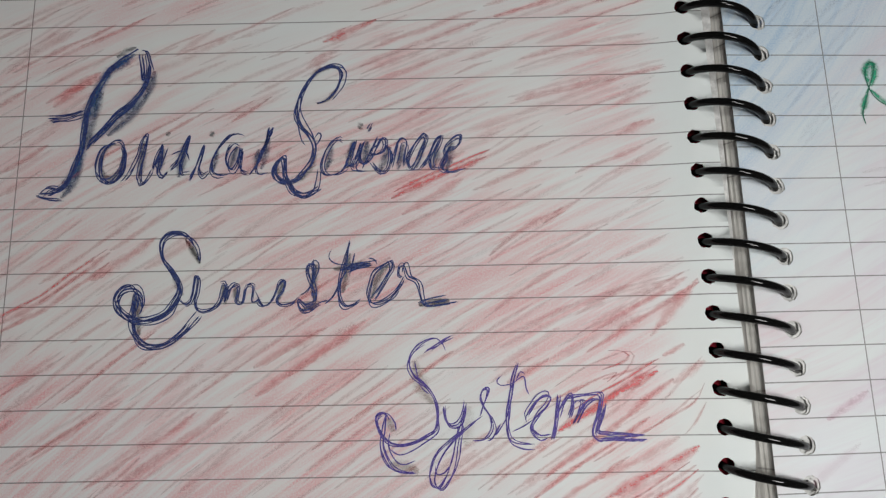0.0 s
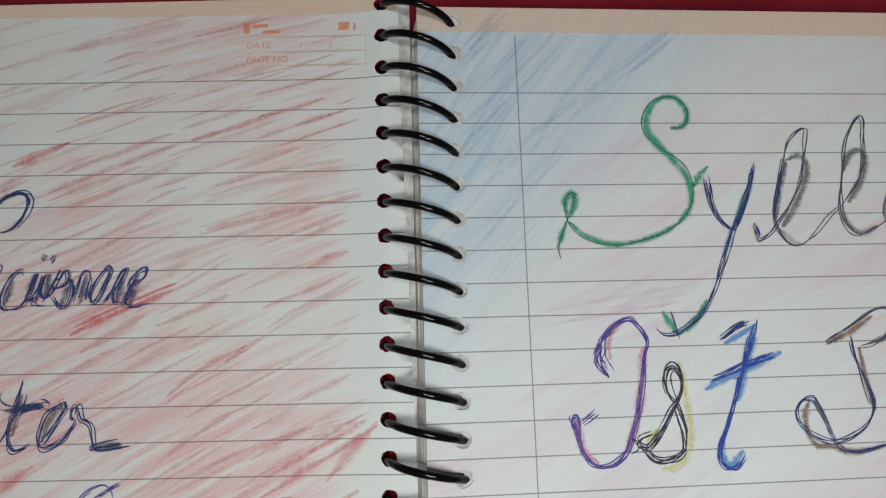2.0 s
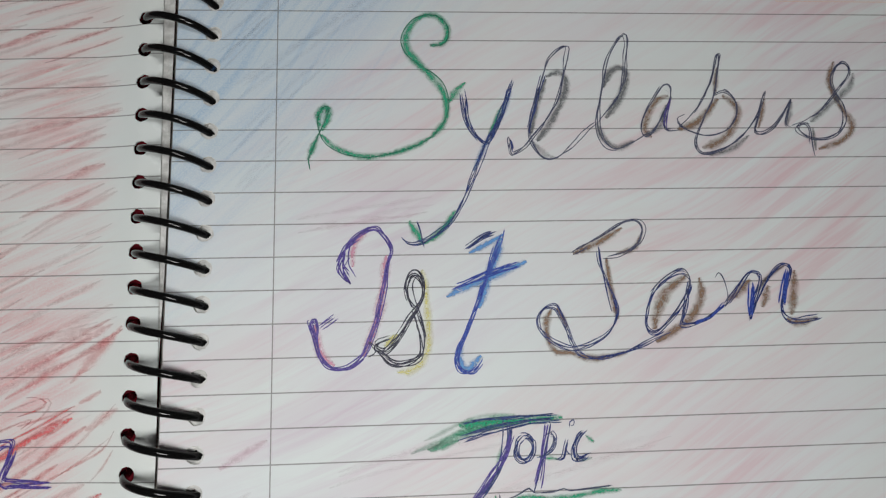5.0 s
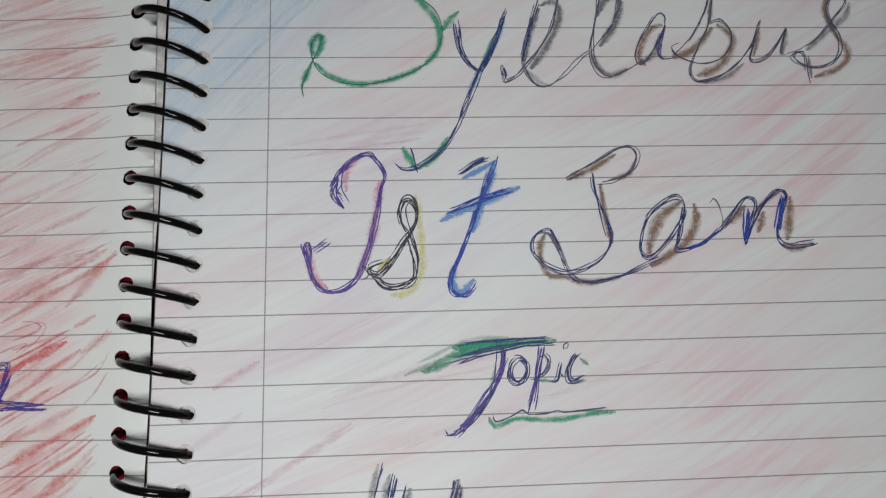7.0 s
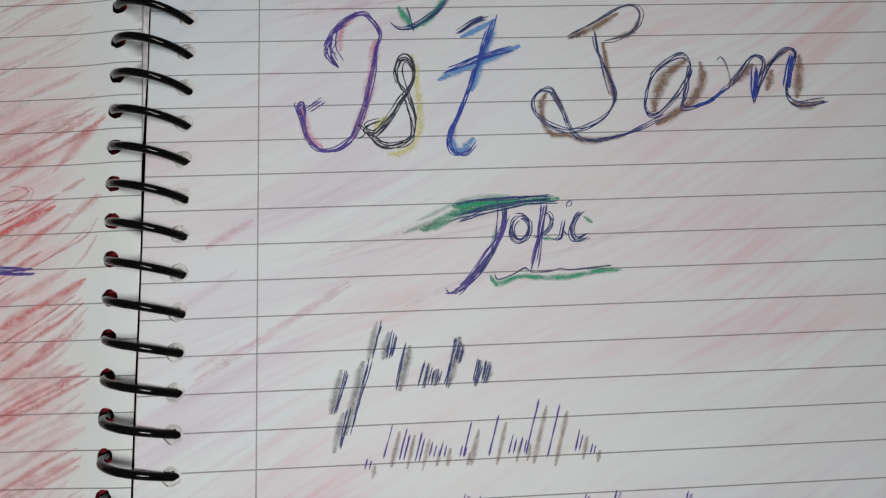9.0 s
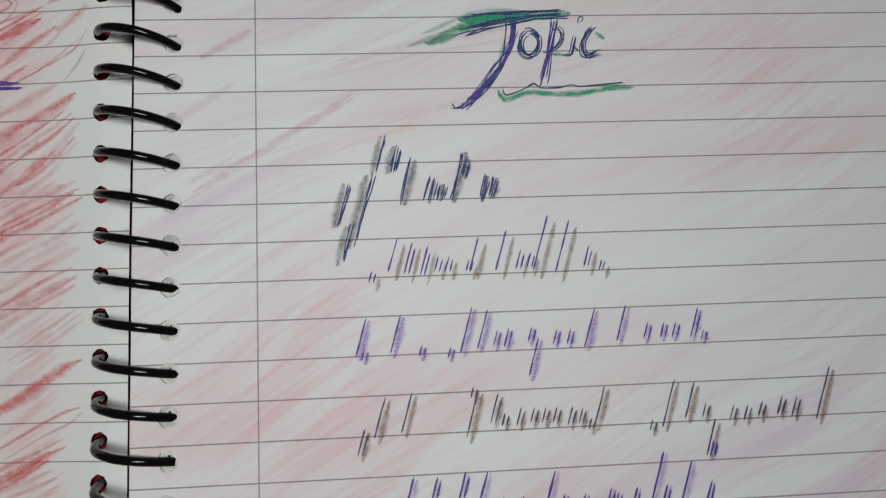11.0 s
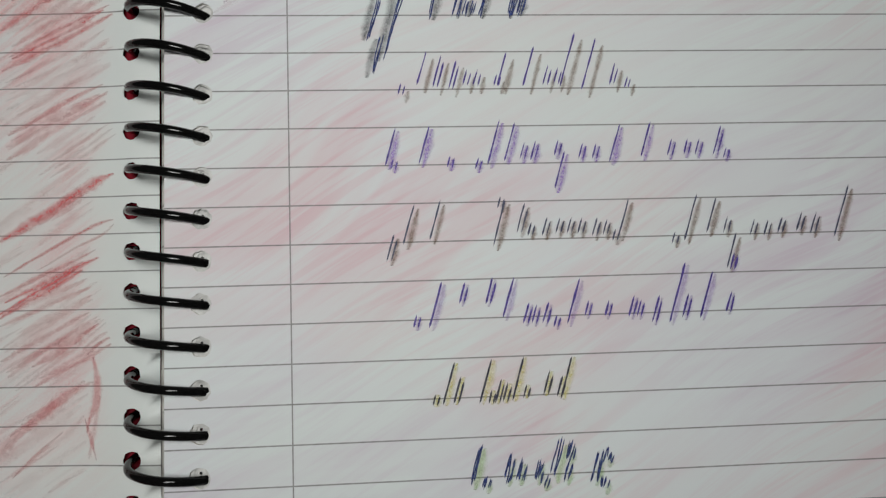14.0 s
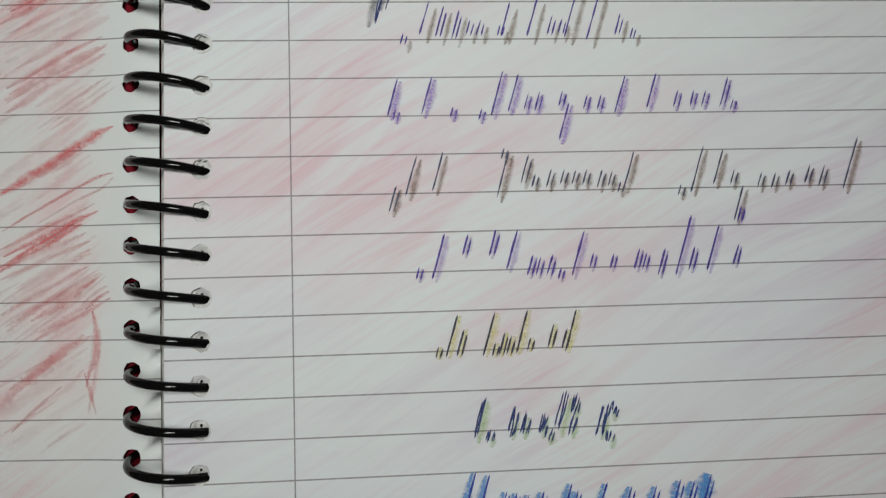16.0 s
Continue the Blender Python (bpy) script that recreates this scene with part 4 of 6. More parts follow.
political.pen([(48.5, 14.2), (46.9, 12.8), (45.1, 10.6), (43.6, 7.3), (43.7, 4.4), (45.7, 3.4), (48, 4)], passes=3)
political.pen([(50.7, 10.9), (49.3, 11.9), (47.5, 9.5), (47.3, 6.2), (48.7, 4.7), (50.1, 6.8), (50.9, 10.4), (50.7, 6.8), (50.8, 4.6), (53, 3.6)], passes=3)
political.pen([(47.8, 13.9), (49.9, 14.6), (51.8, 14.1)])
political.pen([(53, 3.6), (55, 6.7), (56.4, 10.2), (57.8, 13.6), (58.6, 15.3), (58.2, 15), (57.1, 11.7), (55.4, 8.8), (54.6, 5.2), (55.5, 3.5), (57.9, 3.7)], passes=3)
political.shade([(26.5, 13.4), (25.9, 4.4)], SLATE_PENCIL, 2.0, 0.6)
political.shade([(31.6, 11.1), (30.5, 4.9)], SLATE_PENCIL, 2.0, 0.6)
political.shade([(36.9, 12.4), (35.5, 3.7)], SLATE_PENCIL, 2.0, 0.6)
political.shade([(45.1, 10.6), (43.9, 4.9)], SLATE_PENCIL, 2.0, 0.6)
political.shade([(50, 11.2), (48, 5.4)], SLATE_PENCIL, 2.0, 0.6)
political.shade([(55.4, 10.3), (54.4, 5.2)], SLATE_PENCIL, 2.0, 0.6)
political.shade([(57.9, 13.1), (56, 5.2)], SLATE_PENCIL, 2.0, 0.6)
political.shade([(31.9, 14.9), (33.1, 15.3)], GREY, 1.5, 0.8)
political.shade([(42.8, 14.4), (44.2, 15)], GREY, 1.3, 0.8)
political.done()

science = Writing(left_sheet, (-107, -78), NAVY, 'dark navy pen lettering "Science", scribbled over')
science.pen([(9.5, 23.9), (11.5, 24.2), (13.3, 25.7), (15, 27.9), (16, 30.1), (16.2, 32.3), (15.2, 33.6), (13.3, 33.9), (11.2, 33.3), (9, 31.8), (6.9, 29.2), (5.5, 25.9), (4.8, 22.3), (5.2, 19.7), (6.5, 17.3), (8.1, 15.1), (9.1, 12.3), (8.8, 8.9), (7, 6.1), (4.9, 4), (2.5, 3.2), (0.3, 4.5), (-0.3, 6.8), (0.7, 9.2), (1.8, 9.6), (2.1, 7.7), (2.2, 4.8), (3.1, 2.6), (4.5, 0.5), (7, -0.3), (9.8, 1), (10.8, 3.8), (11.2, 6.7)], passes=4, width=0.4)
science.pen([(9.1, 14.7), (10.1, 16.2), (10.8, 15.4), (10.1, 13.7), (9.1, 12.8)])
science.pen([(4.8, 22.3), (5, 18.6), (6, 14.4), (7, 12.9)])
science.pen([(4.5, 0), (7.7, -0.1), (11.2, 1.7)])
science.shade([(9.8, 24), (12.6, 25.1), (15.2, 28.3)], BLACK, 1.2, 0.8)
science.shade([(7.6, 30.4), (10.5, 33), (14, 33.6)], BLACK, 1.2, 0.6)
science.shade([(9.1, 12.3), (8.7, 7.9), (6.3, 5.1), (3.5, 3.2)], GREY, 1.6, 0.6)
science.shade([(-0, 8.5), (-0.3, 5.6)], GREY, 2, 0.5)
science.pen([(17.1, 13.7), (15.8, 14.7), (14, 13.8), (12.3, 11.3), (11.2, 8.1), (11.8, 6), (14, 5.6), (16.5, 6.5), (17.9, 8.6)], passes=3)
science.pen([(17.9, 8.6), (18.5, 11.9), (19.4, 13.7), (18.2, 10.1), (17.5, 7.9), (18.8, 7.2), (19.9, 9.3), (20.8, 12.9), (20, 10), (18.9, 7.9), (19.3, 6.1), (21.7, 6.1)], passes=3)
science.pen([(21.8, 14.3), (20.8, 11.9), (20.5, 9.3), (21.3, 7.8), (23.1, 8.5), (24.5, 11.3), (25.6, 13.8), (26.7, 14.2), (27.2, 12.7), (26.4, 10.8), (24.5, 9.9), (23.1, 10.3), (23.6, 11.8), (25.3, 12.3)], passes=3)
science.pen([(23.1, 8.5), (24.5, 6.3), (25.9, 5.2), (27.3, 6.2), (28.3, 9), (28.1, 11.6), (26.7, 12.7)], passes=3)
science.pen([(21, 6.4), (23.1, 10.9), (25, 14.9)])
science.pen([(28.3, 6.1), (29.4, 9.7), (30.2, 12.6), (31.2, 13.6), (32.3, 12.5), (31.7, 9.6), (31.5, 6.3)], passes=3)
science.pen([(31.5, 6.3), (33.3, 6), (35, 8.1), (36.4, 10.9), (37.4, 13.8), (36.8, 14.8), (35.1, 13.1), (33.4, 10.3), (32.5, 8.2), (33.3, 6.3), (35.6, 6.2)], passes=3)
science.pen([(35.6, 6.2), (37.5, 8.7), (38.6, 11.3), (40, 13.7), (41, 14.4), (40, 11.8), (38.1, 8.7), (38.4, 6.1), (40.5, 6)], passes=3)
science.pen([(40.5, 6), (42, 8.6), (41.3, 10.8), (42.8, 12.9), (44.7, 14.3), (45.6, 14.2), (45.4, 12.5), (44.1, 11.1), (42.7, 11.1), (41.7, 9.3), (40.5, 6.5), (41.9, 5.3), (44, 5.3), (46.8, 6)], passes=3)
science.pen([(22.5, 16.2), (23.5, 17.9)], passes=3)
science.shade([(13.7, 13.1), (12, 6.4)], SLATE_PENCIL, 2.2, 0.6)
science.shade([(18.9, 13.7), (17.2, 6.8)], SLATE_PENCIL, 2.2, 0.6)
science.shade([(22.5, 13.6), (21.4, 7.5)], SLATE_PENCIL, 2.2, 0.6)
science.shade([(28.1, 11.9), (25.2, 5.8)], SLATE_PENCIL, 2.2, 0.6)
science.shade([(31.4, 12.5), (29.8, 6.1)], SLATE_PENCIL, 2.2, 0.6)
science.shade([(36.8, 13.1), (34.3, 6.4)], SLATE_PENCIL, 2.2, 0.6)
science.shade([(40, 11.8), (38.4, 6.2)], SLATE_PENCIL, 2.2, 0.6)
science.shade([(43.5, 13.6), (41.9, 5.4)], SLATE_PENCIL, 2.2, 0.6)
science.shade([(20, 17.3), (21.4, 18.1)], GREY, 1.6, 0.8)
science.done()

semester = Writing(left_sheet, (-145, -113), NAVY, 'blue-black pen lettering "Semester" with pencil shadow')
semester.pen([(19.6, 19.3), (18.9, 22.1), (17.1, 24.9), (14.8, 26.3), (12.5, 26.3), (10.7, 24.7), (10.3, 22.4), (10.9, 20), (12.8, 17.4), (14.7, 14.6), (15.3, 11.9), (14, 9.2), (12.5, 7.2), (9.8, 5.9), (6.4, 5.3), (3.2, 6.1), (0.8, 8.2), (-0, 10.9), (1.3, 12.9), (3.7, 13.3), (5.4, 11.4), (5.8, 8.7), (5, 6.4)], passes=5, width=0.38)
semester.pen([(4.7, 12.8), (4.2, 9.4), (4.1, 5.4), (5.2, 2), (7, -0.1), (9.4, -0.8), (12.7, -0.2), (16.1, 2.4), (18.7, 5.6), (20, 7.4)], passes=5, width=0.36)
semester.shade([(16, 25.1), (17.7, 22.5), (19.7, 18.9)], BLACK, 1.4, 0.85)
semester.shade([(4.5, 12.2), (5.1, 6.7), (5.9, 2)], GREY, 2.2, 0.65)
semester.shade([(13.5, 16), (15.8, 11.2)], GREY, 2, 0.5)
semester.pen([(15.1, 11.2), (16.5, 9.1), (18.1, 9.7), (18.9, 13.1), (19.3, 15.9), (19.9, 15.1), (19.7, 12.4), (19.2, 9.7), (20, 7.6), (22, 7.3), (24.5, 8.9), (25.7, 12.2), (26, 13.6)], passes=3)
semester.pen([(24.3, 13.6), (25.7, 14), (26.3, 12.2), (26.1, 9.5), (27.1, 12.2), (28.5, 13.1), (29.3, 12.1), (28.8, 9.4), (30.2, 8.7), (30.8, 11.4), (31.5, 13), (32.9, 12.7), (32.6, 10), (33.2, 8.9), (34.9, 9.9)], passes=3, width=0.32)
semester.pen([(32.9, 12), (34.6, 8.6), (36.7, 9.2), (38.1, 11.9), (39, 13.9), (40.1, 14.2), (39.7, 11.8), (38.1, 9.8), (39.1, 8.5), (41.8, 8.7), (43.8, 10.4)], passes=3)
semester.pen([(43.8, 10.4), (45.8, 11.7), (47.2, 15), (47.3, 17.5), (46.2, 18.1), (45.7, 16.5), (46.5, 13.7), (47.3, 10.9), (47.2, 8.9), (45.2, 8), (43.5, 9.4), (43.3, 8.3), (44.5, 6.7), (46.3, 6.9), (47.9, 8.2), (50.3, 8.8)], passes=3)
semester.pen([(47.2, 19.2), (46.9, 13.7), (46.9, 9.6)])
semester.pen([(56.1, 23.8), (55.4, 20.3), (54.4, 16.2), (53.6, 12.8), (53.5, 10.1), (54.1, 8), (55.4, 7.3), (57.4, 8.2), (59, 9.3)], passes=3)
semester.pen([(51.6, 21.5), (50.9, 19.8), (51.7, 18.4), (54, 17.6), (57.5, 17.8), (60.2, 18.1), (62.7, 18.4)], width=0.28)
semester.pen([(54, 16.5), (57.4, 17.5), (60.9, 17.7)], passes=4, width=0.42)
semester.pen([(60.2, 19.1), (61.8, 18.7), (62.6, 17.3)])
semester.pen([(57.2, 20.5), (56.4, 17.5), (55.8, 14.8)])
semester.pen([(49.9, 8.2), (52, 10.1), (54, 14.2), (55.4, 16.2)])
semester.pen([(59.8, 7.9), (62.1, 9.8), (64.2, 13.2), (65.9, 16.2), (65.7, 17.9), (64.3, 17.3), (61.8, 15.3), (60.8, 12.6), (60.1, 9.9), (60.8, 7.9), (62.8, 7.8), (65.5, 9.3), (67.6, 11.7), (69, 14.4)], passes=3)
semester.pen([(69, 14.4), (67.8, 15.1), (68.1, 17.2), (69.1, 17.6), (69.7, 16), (70.4, 14.4), (72.1, 13.6), (73, 12.3), (73.4, 9.5), (73.9, 7.5), (76.3, 7.2), (79, 7.6), (82, 7.9)], passes=3)
semester.pen([(72.3, 7.5), (75, 8.1), (79.7, 8.7)], passes=3)
semester.shade([(52, 16.6), (60.9, 17.7)], BLACK, 1.7, 0.65)
semester.shade([(65.4, 17.3), (62.6, 14.3), (61.1, 9.2)], GREY, 1.7, 0.65)
semester.shade([(72.3, 7.4), (79.7, 8.1)], BLACK, 1.7, 0.65)
semester.shade([(25.7, 13.6), (26.1, 8.8)], GREY, 1.7, 0.65)
semester.shade([(39.9, 13.9), (38.6, 9.2)], GREY, 1.7, 0.65)
semester.shade([(48.1, 17.8), (47.2, 13.7), (47.6, 8.9)], GREY, 1.7, 0.65)
semester.shade([(28.5, 12.6), (28.8, 9)], GREY, 1.7, 0.65)
semester.shade([(56.1, 20.3), (54.1, 10.8)], GREY, 1.7, 0.65)
semester.shade([(44.5, 7), (48.6, 8.2)], GREY, 1.7, 0.65)
semester.done()

system = Writing(left_sheet, (-83, -147), VIOLET_INK, 'violet pen lettering "System" among loose red strokes')
system.pen([(16, 30), (15.4, 31.8), (14.1, 33.1), (12.1, 32.9), (9.8, 31.5), (8.1, 29.3), (8, 27), (9.2, 24.6), (11.5, 22.7), (13.1, 20.3), (14, 17.7), (14.2, 14.5), (13.6, 12.3), (11.6, 11.1), (9, 9.9), (5.7, 9.2), (3.1, 9.7), (1.2, 11.4), (0.2, 13.6), (0.1, 15.5), (1.2, 16.4), (2.5, 16.1), (3.8, 14.1), (4, 12.2)], passes=3)
system.pen([(17.9, 33.7), (16.1, 32.7), (14.1, 31.4), (12, 30.1)], passes=3)
system.pen([(1.8, 16.1), (1.5, 12.2), (1.2, 9.1), (2, 6.3), (3.6, 4), (6.2, 3), (8.8, 2.8)], passes=3)
system.pen([(3.1, 12.2), (2.8, 9), (4.3, 5.8), (6.2, 4.9), (8.9, 5.7)], width=0.3)
system.pen([(9.1, 28.2), (9.7, 25), (10.5, 22.3), (12.5, 20.3)], width=0.3)
system.pen([(14.3, 15.1), (14.1, 11.9), (10.9, 9.5), (7.6, 7.7), (5, 7.1), (3, 8.4)], width=0.3)
system.pen([(15.4, 17.7), (15.6, 15.4), (16.5, 13.2), (18.2, 12.9), (19.5, 14), (20.3, 16.3), (20.6, 18.2)], passes=3)
system.pen([(20.6, 18.2), (19.6, 14.4), (18.8, 10.6), (18, 6.8), (17, 3.7), (15.7, 1.2), (14.3, -0.6), (13, 0), (12.4, 1.9), (13.2, 5), (14.8, 7.5), (17.5, 10), (20.8, 12.7), (23.9, 15.2)], passes=3)
system.pen([(13.4, 4.4), (13.6, 2.5), (15.3, 2.7), (16.7, 4.3)])
system.pen([(23.9, 15.2), (24.9, 18.1), (25.9, 20.6), (25.7, 21.6), (24.6, 21.3), (24.1, 19.4), (24.9, 17.4), (26.2, 15.5), (26.7, 12.9), (25.6, 10.8), (23.7, 9.8), (21.8, 9.6)], passes=3)
system.pen([(33.2, 27.4), (32.2, 24.4), (31.4, 21.1), (30.8, 17.9), (30.4, 14.7), (30.3, 11.6), (31.1, 9.4), (33.3, 8.3), (36.3, 8)], passes=3)
system.pen([(32.5, 25), (31.6, 19.9), (30.1, 14.7), (28, 11.6), (27.3, 11), (28.7, 13.5)], width=0.3)
system.pen([(29.4, 24.4), (28.2, 23.2), (29, 22.1), (31.7, 22.4), (34.4, 23.9), (34.9, 21.1), (35.6, 19.5)], width=0.3)
system.pen([(32.6, 23.1), (33.8, 25), (34.8, 24.3)], width=0.3)
system.pen([(31.2, 11.5), (33.9, 12.7), (35.9, 14)], width=0.3)
system.pen([(34.8, 13.4), (34.6, 14.9), (36.1, 17.2), (37.7, 19.1), (39.5, 19.7), (40.3, 19), (39.3, 17.1), (37.3, 15.2), (35.8, 12.7), (36.4, 10.8), (38, 9.5), (39.6, 10.1)], passes=3)
system.pen([(35.8, 12.1), (37.7, 10.5), (40.3, 10.7)])
system.pen([(40.6, 9.4), (41.3, 12.6), (41.9, 16.4), (42.7, 19.6)], passes=3)
system.pen([(41.8, 14.5), (43.3, 17.6), (45.4, 19.5), (45.5, 16.9), (44.4, 14.4)], passes=3)
system.pen([(45.5, 16.9), (46.9, 18.4), (47.9, 17.9), (46.7, 15), (45.8, 13.3), (47.1, 15.6), (48.5, 17.5), (50.5, 18.7), (52.1, 18.3)], passes=3)
system.pen([(44, 18.9), (48, 19.4), (51.9, 19.6), (52.2, 18), (51.4, 14.9), (50.4, 12.3), (50, 10.2), (51.3, 8.9), (52.5, 8.9)], passes=3)
system.pen([(52.8, 17.8), (52, 14.2), (50.9, 11.1), (52.7, 10.6), (56.5, 10), (61.6, 9.4)], passes=3)
system.pen([(51.3, 9.4), (55.2, 9.3), (61.9, 9.3)], passes=4, width=0.4)
system.shade([(3.1, 15.4), (3.7, 12.2)], GREY, 3, 0.34)
system.shade([(9.3, 28.2), (10.5, 21.7), (13.1, 18.4)], BROWN, 3, 0.34)
system.shade([(3, 5.2), (9.5, 3.2)], BROWN, 3, 0.345)
system.shade([(21.6, 17.5), (20.3, 8.6)], BROWN, 3, 0.15)
system.done()

syllabus = Writing(right_sheet, (38, -62), GREEN_INK, '"Syllabus" lettered in green pencil, grey pencil and pen')
syllabus.pen([(0.5, -2.6), (0.1, 0.3), (1.2, 3.3), (2.6, 6.9), (4.3, 10.7), (4.9, 13.4), (4, 14.1), (2.9, 12.9), (2.2, 10.7), (2.6, 7.7), (3.7, 5), (6.1, 2.9), (9.6, 1.4), (14.6, 0.7), (20.3, 1.7), (26, 3.4), (30.4, 5.8), (33.4, 9.1), (35, 12.9), (35.1, 16.7), (33.8, 20.5), (31.4, 22.9), (28, 25.2), (25.2, 27.5), (23.8, 29.8), (23.4, 32.2), (24.3, 35), (26.5, 37.8), (29.2, 38.9), (32.4, 38.9), (34.8, 37), (35.7, 34.7), (35.2, 32), (33.4, 30.7), (30.4, 30.7)], width=0.3)
syllabus.shade([(-0.3, 0.3), (1.2, 3.6), (2.6, 6.9)], GREEN, 1.5, 0.9)
syllabus.shade([(3.2, 6.7), (6.8, 3.2), (12.5, 1.1), (18.1, 1.2), (25.3, 3.1), (30.4, 5.8)], GREEN, 1.5, 0.9)
syllabus.shade([(30.4, 5.8), (33.9, 9.8), (34.6, 14.4), (33.7, 18.2), (30.9, 22.1), (28, 25.2), (25.6, 28.3), (24.5, 31.9), (25.8, 35.7), (28.8, 38.6), (32.4, 38.9), (35, 36.2), (35.4, 33.1), (33.7, 31), (30.7, 30.7)], GREEN, 2.0, 0.9)
syllabus.shade([(35.1, 15.2), (37.4, 18.2), (39.7, 20.5)], GREEN, 1.8, 0.9)
syllabus.shade([(2.9, 8.4), (2.3, 11.9), (4, 14), (4.9, 11.9), (3.3, 7.7)], GREEN, 1.8, 0.9)
syllabus.pen([(38.5, 18.2), (39, 14.4), (39.4, 10.6), (40.6, 7.6), (42.4, 5.3), (44.1, 4.2), (46, 6.8), (48.1, 11.3), (50.3, 16.7), (52, 21.3)], passes=3, ink=NAVY)
syllabus.pen([(52, 20.6), (49.8, 15.2), (47.3, 9), (44.9, 4.5), (42.9, 0), (40.8, -5.1), (38.5, -10.2), (35.4, -15.2), (32.5, -18.1), (29.6, -20.2), (26.8, -21.1), (24.4, -20.8), (23.3, -19.5)], passes=3, ink=NAVY)
syllabus.pen([(26.5, -15.5), (27.3, -18), (28.2, -22.3)], ink=NAVY)
syllabus.pen([(38.5, 17.9), (39.2, 12.9), (40.5, 8.3), (42.7, 4.8)], passes=3, width=0.36, ink=NAVY)
syllabus.shade([(24.7, -15.5), (26.2, -18.4), (27.9, -21.5)], GREEN, 2.0, 0.95)
syllabus.shade([(28.2, -21.3), (32.5, -18.1), (36.2, -13.1)], GREEN, 1.6, 0.7)
syllabus.shade([(51.4, 18.2), (48.1, 10.6), (44.9, 5.3), (40.9, -2.9)], BLUE_PENCIL, 1.3, 0.5)
syllabus.shade([(49, 14.4), (44.9, 5.7)], GREEN, 1.2, 0.6)
syllabus.pen([(50.6, 1.5), (49.9, 3.7), (50.3, 5.2), (51, 1.5), (52, 1.5), (54.3, 3), (56.7, 6), (59.9, 9.8), (63.2, 15.1), (65, 20.6), (66.5, 27.7), (67, 30.4), (64.9, 30.1), (61.9, 26.9), (60.3, 22.9), (58.5, 17.5), (57.1, 12.8), (55.7, 7.5), (56.5, 3.7), (58.6, 0.7), (61.2, -0.1), (64.5, 1.4), (68, 4.4), (70.9, 7.7), (73.3, 9.7)], passes=2, width=0.32, ink=SLATE)
syllabus.pen([(60.3, 22.9), (58.5, 17.5), (56.2, 10.5), (55.4, 6.7)], passes=3, width=0.3, ink=NAVY)
syllabus.pen([(51, 2.2), (50.3, 4.8)], passes=3, width=0.4, ink=NAVY)
syllabus.shade([(60.6, 22.1), (63.7, 23.3), (65.8, 21.4), (64.9, 16.7), (61.3, 9.8), (57.3, 4.8)], GREY, 1.8, 0.75)
syllabus.shade([(60.6, 21.4), (57.9, 14.4), (56, 6.7)], GREY, 1.5, 0.7)
syllabus.shade([(56.6, 4.5), (59.3, 1.1), (62.2, 0.2)], GREY, 1.4, 0.4)
syllabus.pen([(73.3, 9.7), (75.8, 12.8), (79.2, 17.5), (81.1, 22.2), (82, 27.8), (82.7, 32.6), (81.7, 33.9), (79.5, 31.3), (77.2, 26.9), (75.7, 21.4), (74.1, 15.1), (73.3, 9.7), (73.8, 6.2), (75.8, 3.1), (78, 2.5), (81.1, 3.6), (84.3, 5.5), (87.1, 7.4)], passes=2, width=0.32, ink=SLATE)
syllabus.shade([(75.5, 19), (77.3, 23), (80, 24.6), (81.9, 23), (79.9, 16.7), (75.6, 10.8)], GREY, 1.8, 0.8)
syllabus.shade([(73.3, 9.7), (74.5, 5.6), (78, 2.8), (82.7, 4.6)], GREY, 1.5, 0.55)
syllabus.pen([(93.2, 16.7), (93.1, 19.5), (91.3, 19.8), (88.2, 15.9), (85.5, 11.2), (84.7, 7.4), (85.8, 5.8), (88.2, 7.4), (90.5, 11.2), (92.3, 14.3), (93.2, 16.7), (91.7, 12), (90.9, 8.9), (92, 7.4), (95.1, 7.7)], passes=2, width=0.32, ink=SLATE)
syllabus.pen([(93.1, 16.4), (91.3, 11.2), (91.2, 8.1)], passes=2, width=0.3, ink=VIOLET_INK)
syllabus.shade([(92.6, 16.7), (89.7, 15.8), (87.1, 12.3), (85.6, 7.4), (87.3, 5.5)], BROWN, 1.7, 0.6)
syllabus.shade([(91.9, 14.3), (89.9, 8.9), (85.8, 6.2)], GREY, 1.5, 0.6)
syllabus.pen([(95.1, 7.7), (98.5, 11.2), (102, 15.9), (104.9, 21.5), (106.9, 27.9), (107.7, 28.2), (106.8, 23.9), (104.9, 16.7), (101.9, 11.2), (99.9, 6.6), (99.2, 3.5), (100.5, 1.2), (103.6, 1.2), (108.4, 3.4), (112.7, 7), (116.3, 11.2), (119.1, 18)], passes=2, width=0.32, ink=SLATE)
syllabus.pen([(104.4, 16.7), (107.7, 18), (110.1, 15.9), (110.7, 12.8), (109, 8.9), (105.7, 6.5), (101, 6.1), (95.9, 8.1), (94.5, 10.1), (97, 11.7)], passes=2, width=0.32, ink=SLATE)
syllabus.shade([(94.3, 7.7), (99.9, 9.7), (105.9, 15.9)], BROWN, 1.8, 0.7)
syllabus.shade([(107.1, 17), (110.8, 13.5), (109.8, 9.2), (105.5, 4.5), (100.4, 2.7)], BROWN, 2.2, 0.6)
syllabus.shade([(106.5, 24.7), (105, 17.5)], BROWN, 1.3, 0.7)
syllabus.shade([(102, 0.7), (108.3, 2.4), (113.3, 6)], GREY, 1.5, 0.5)
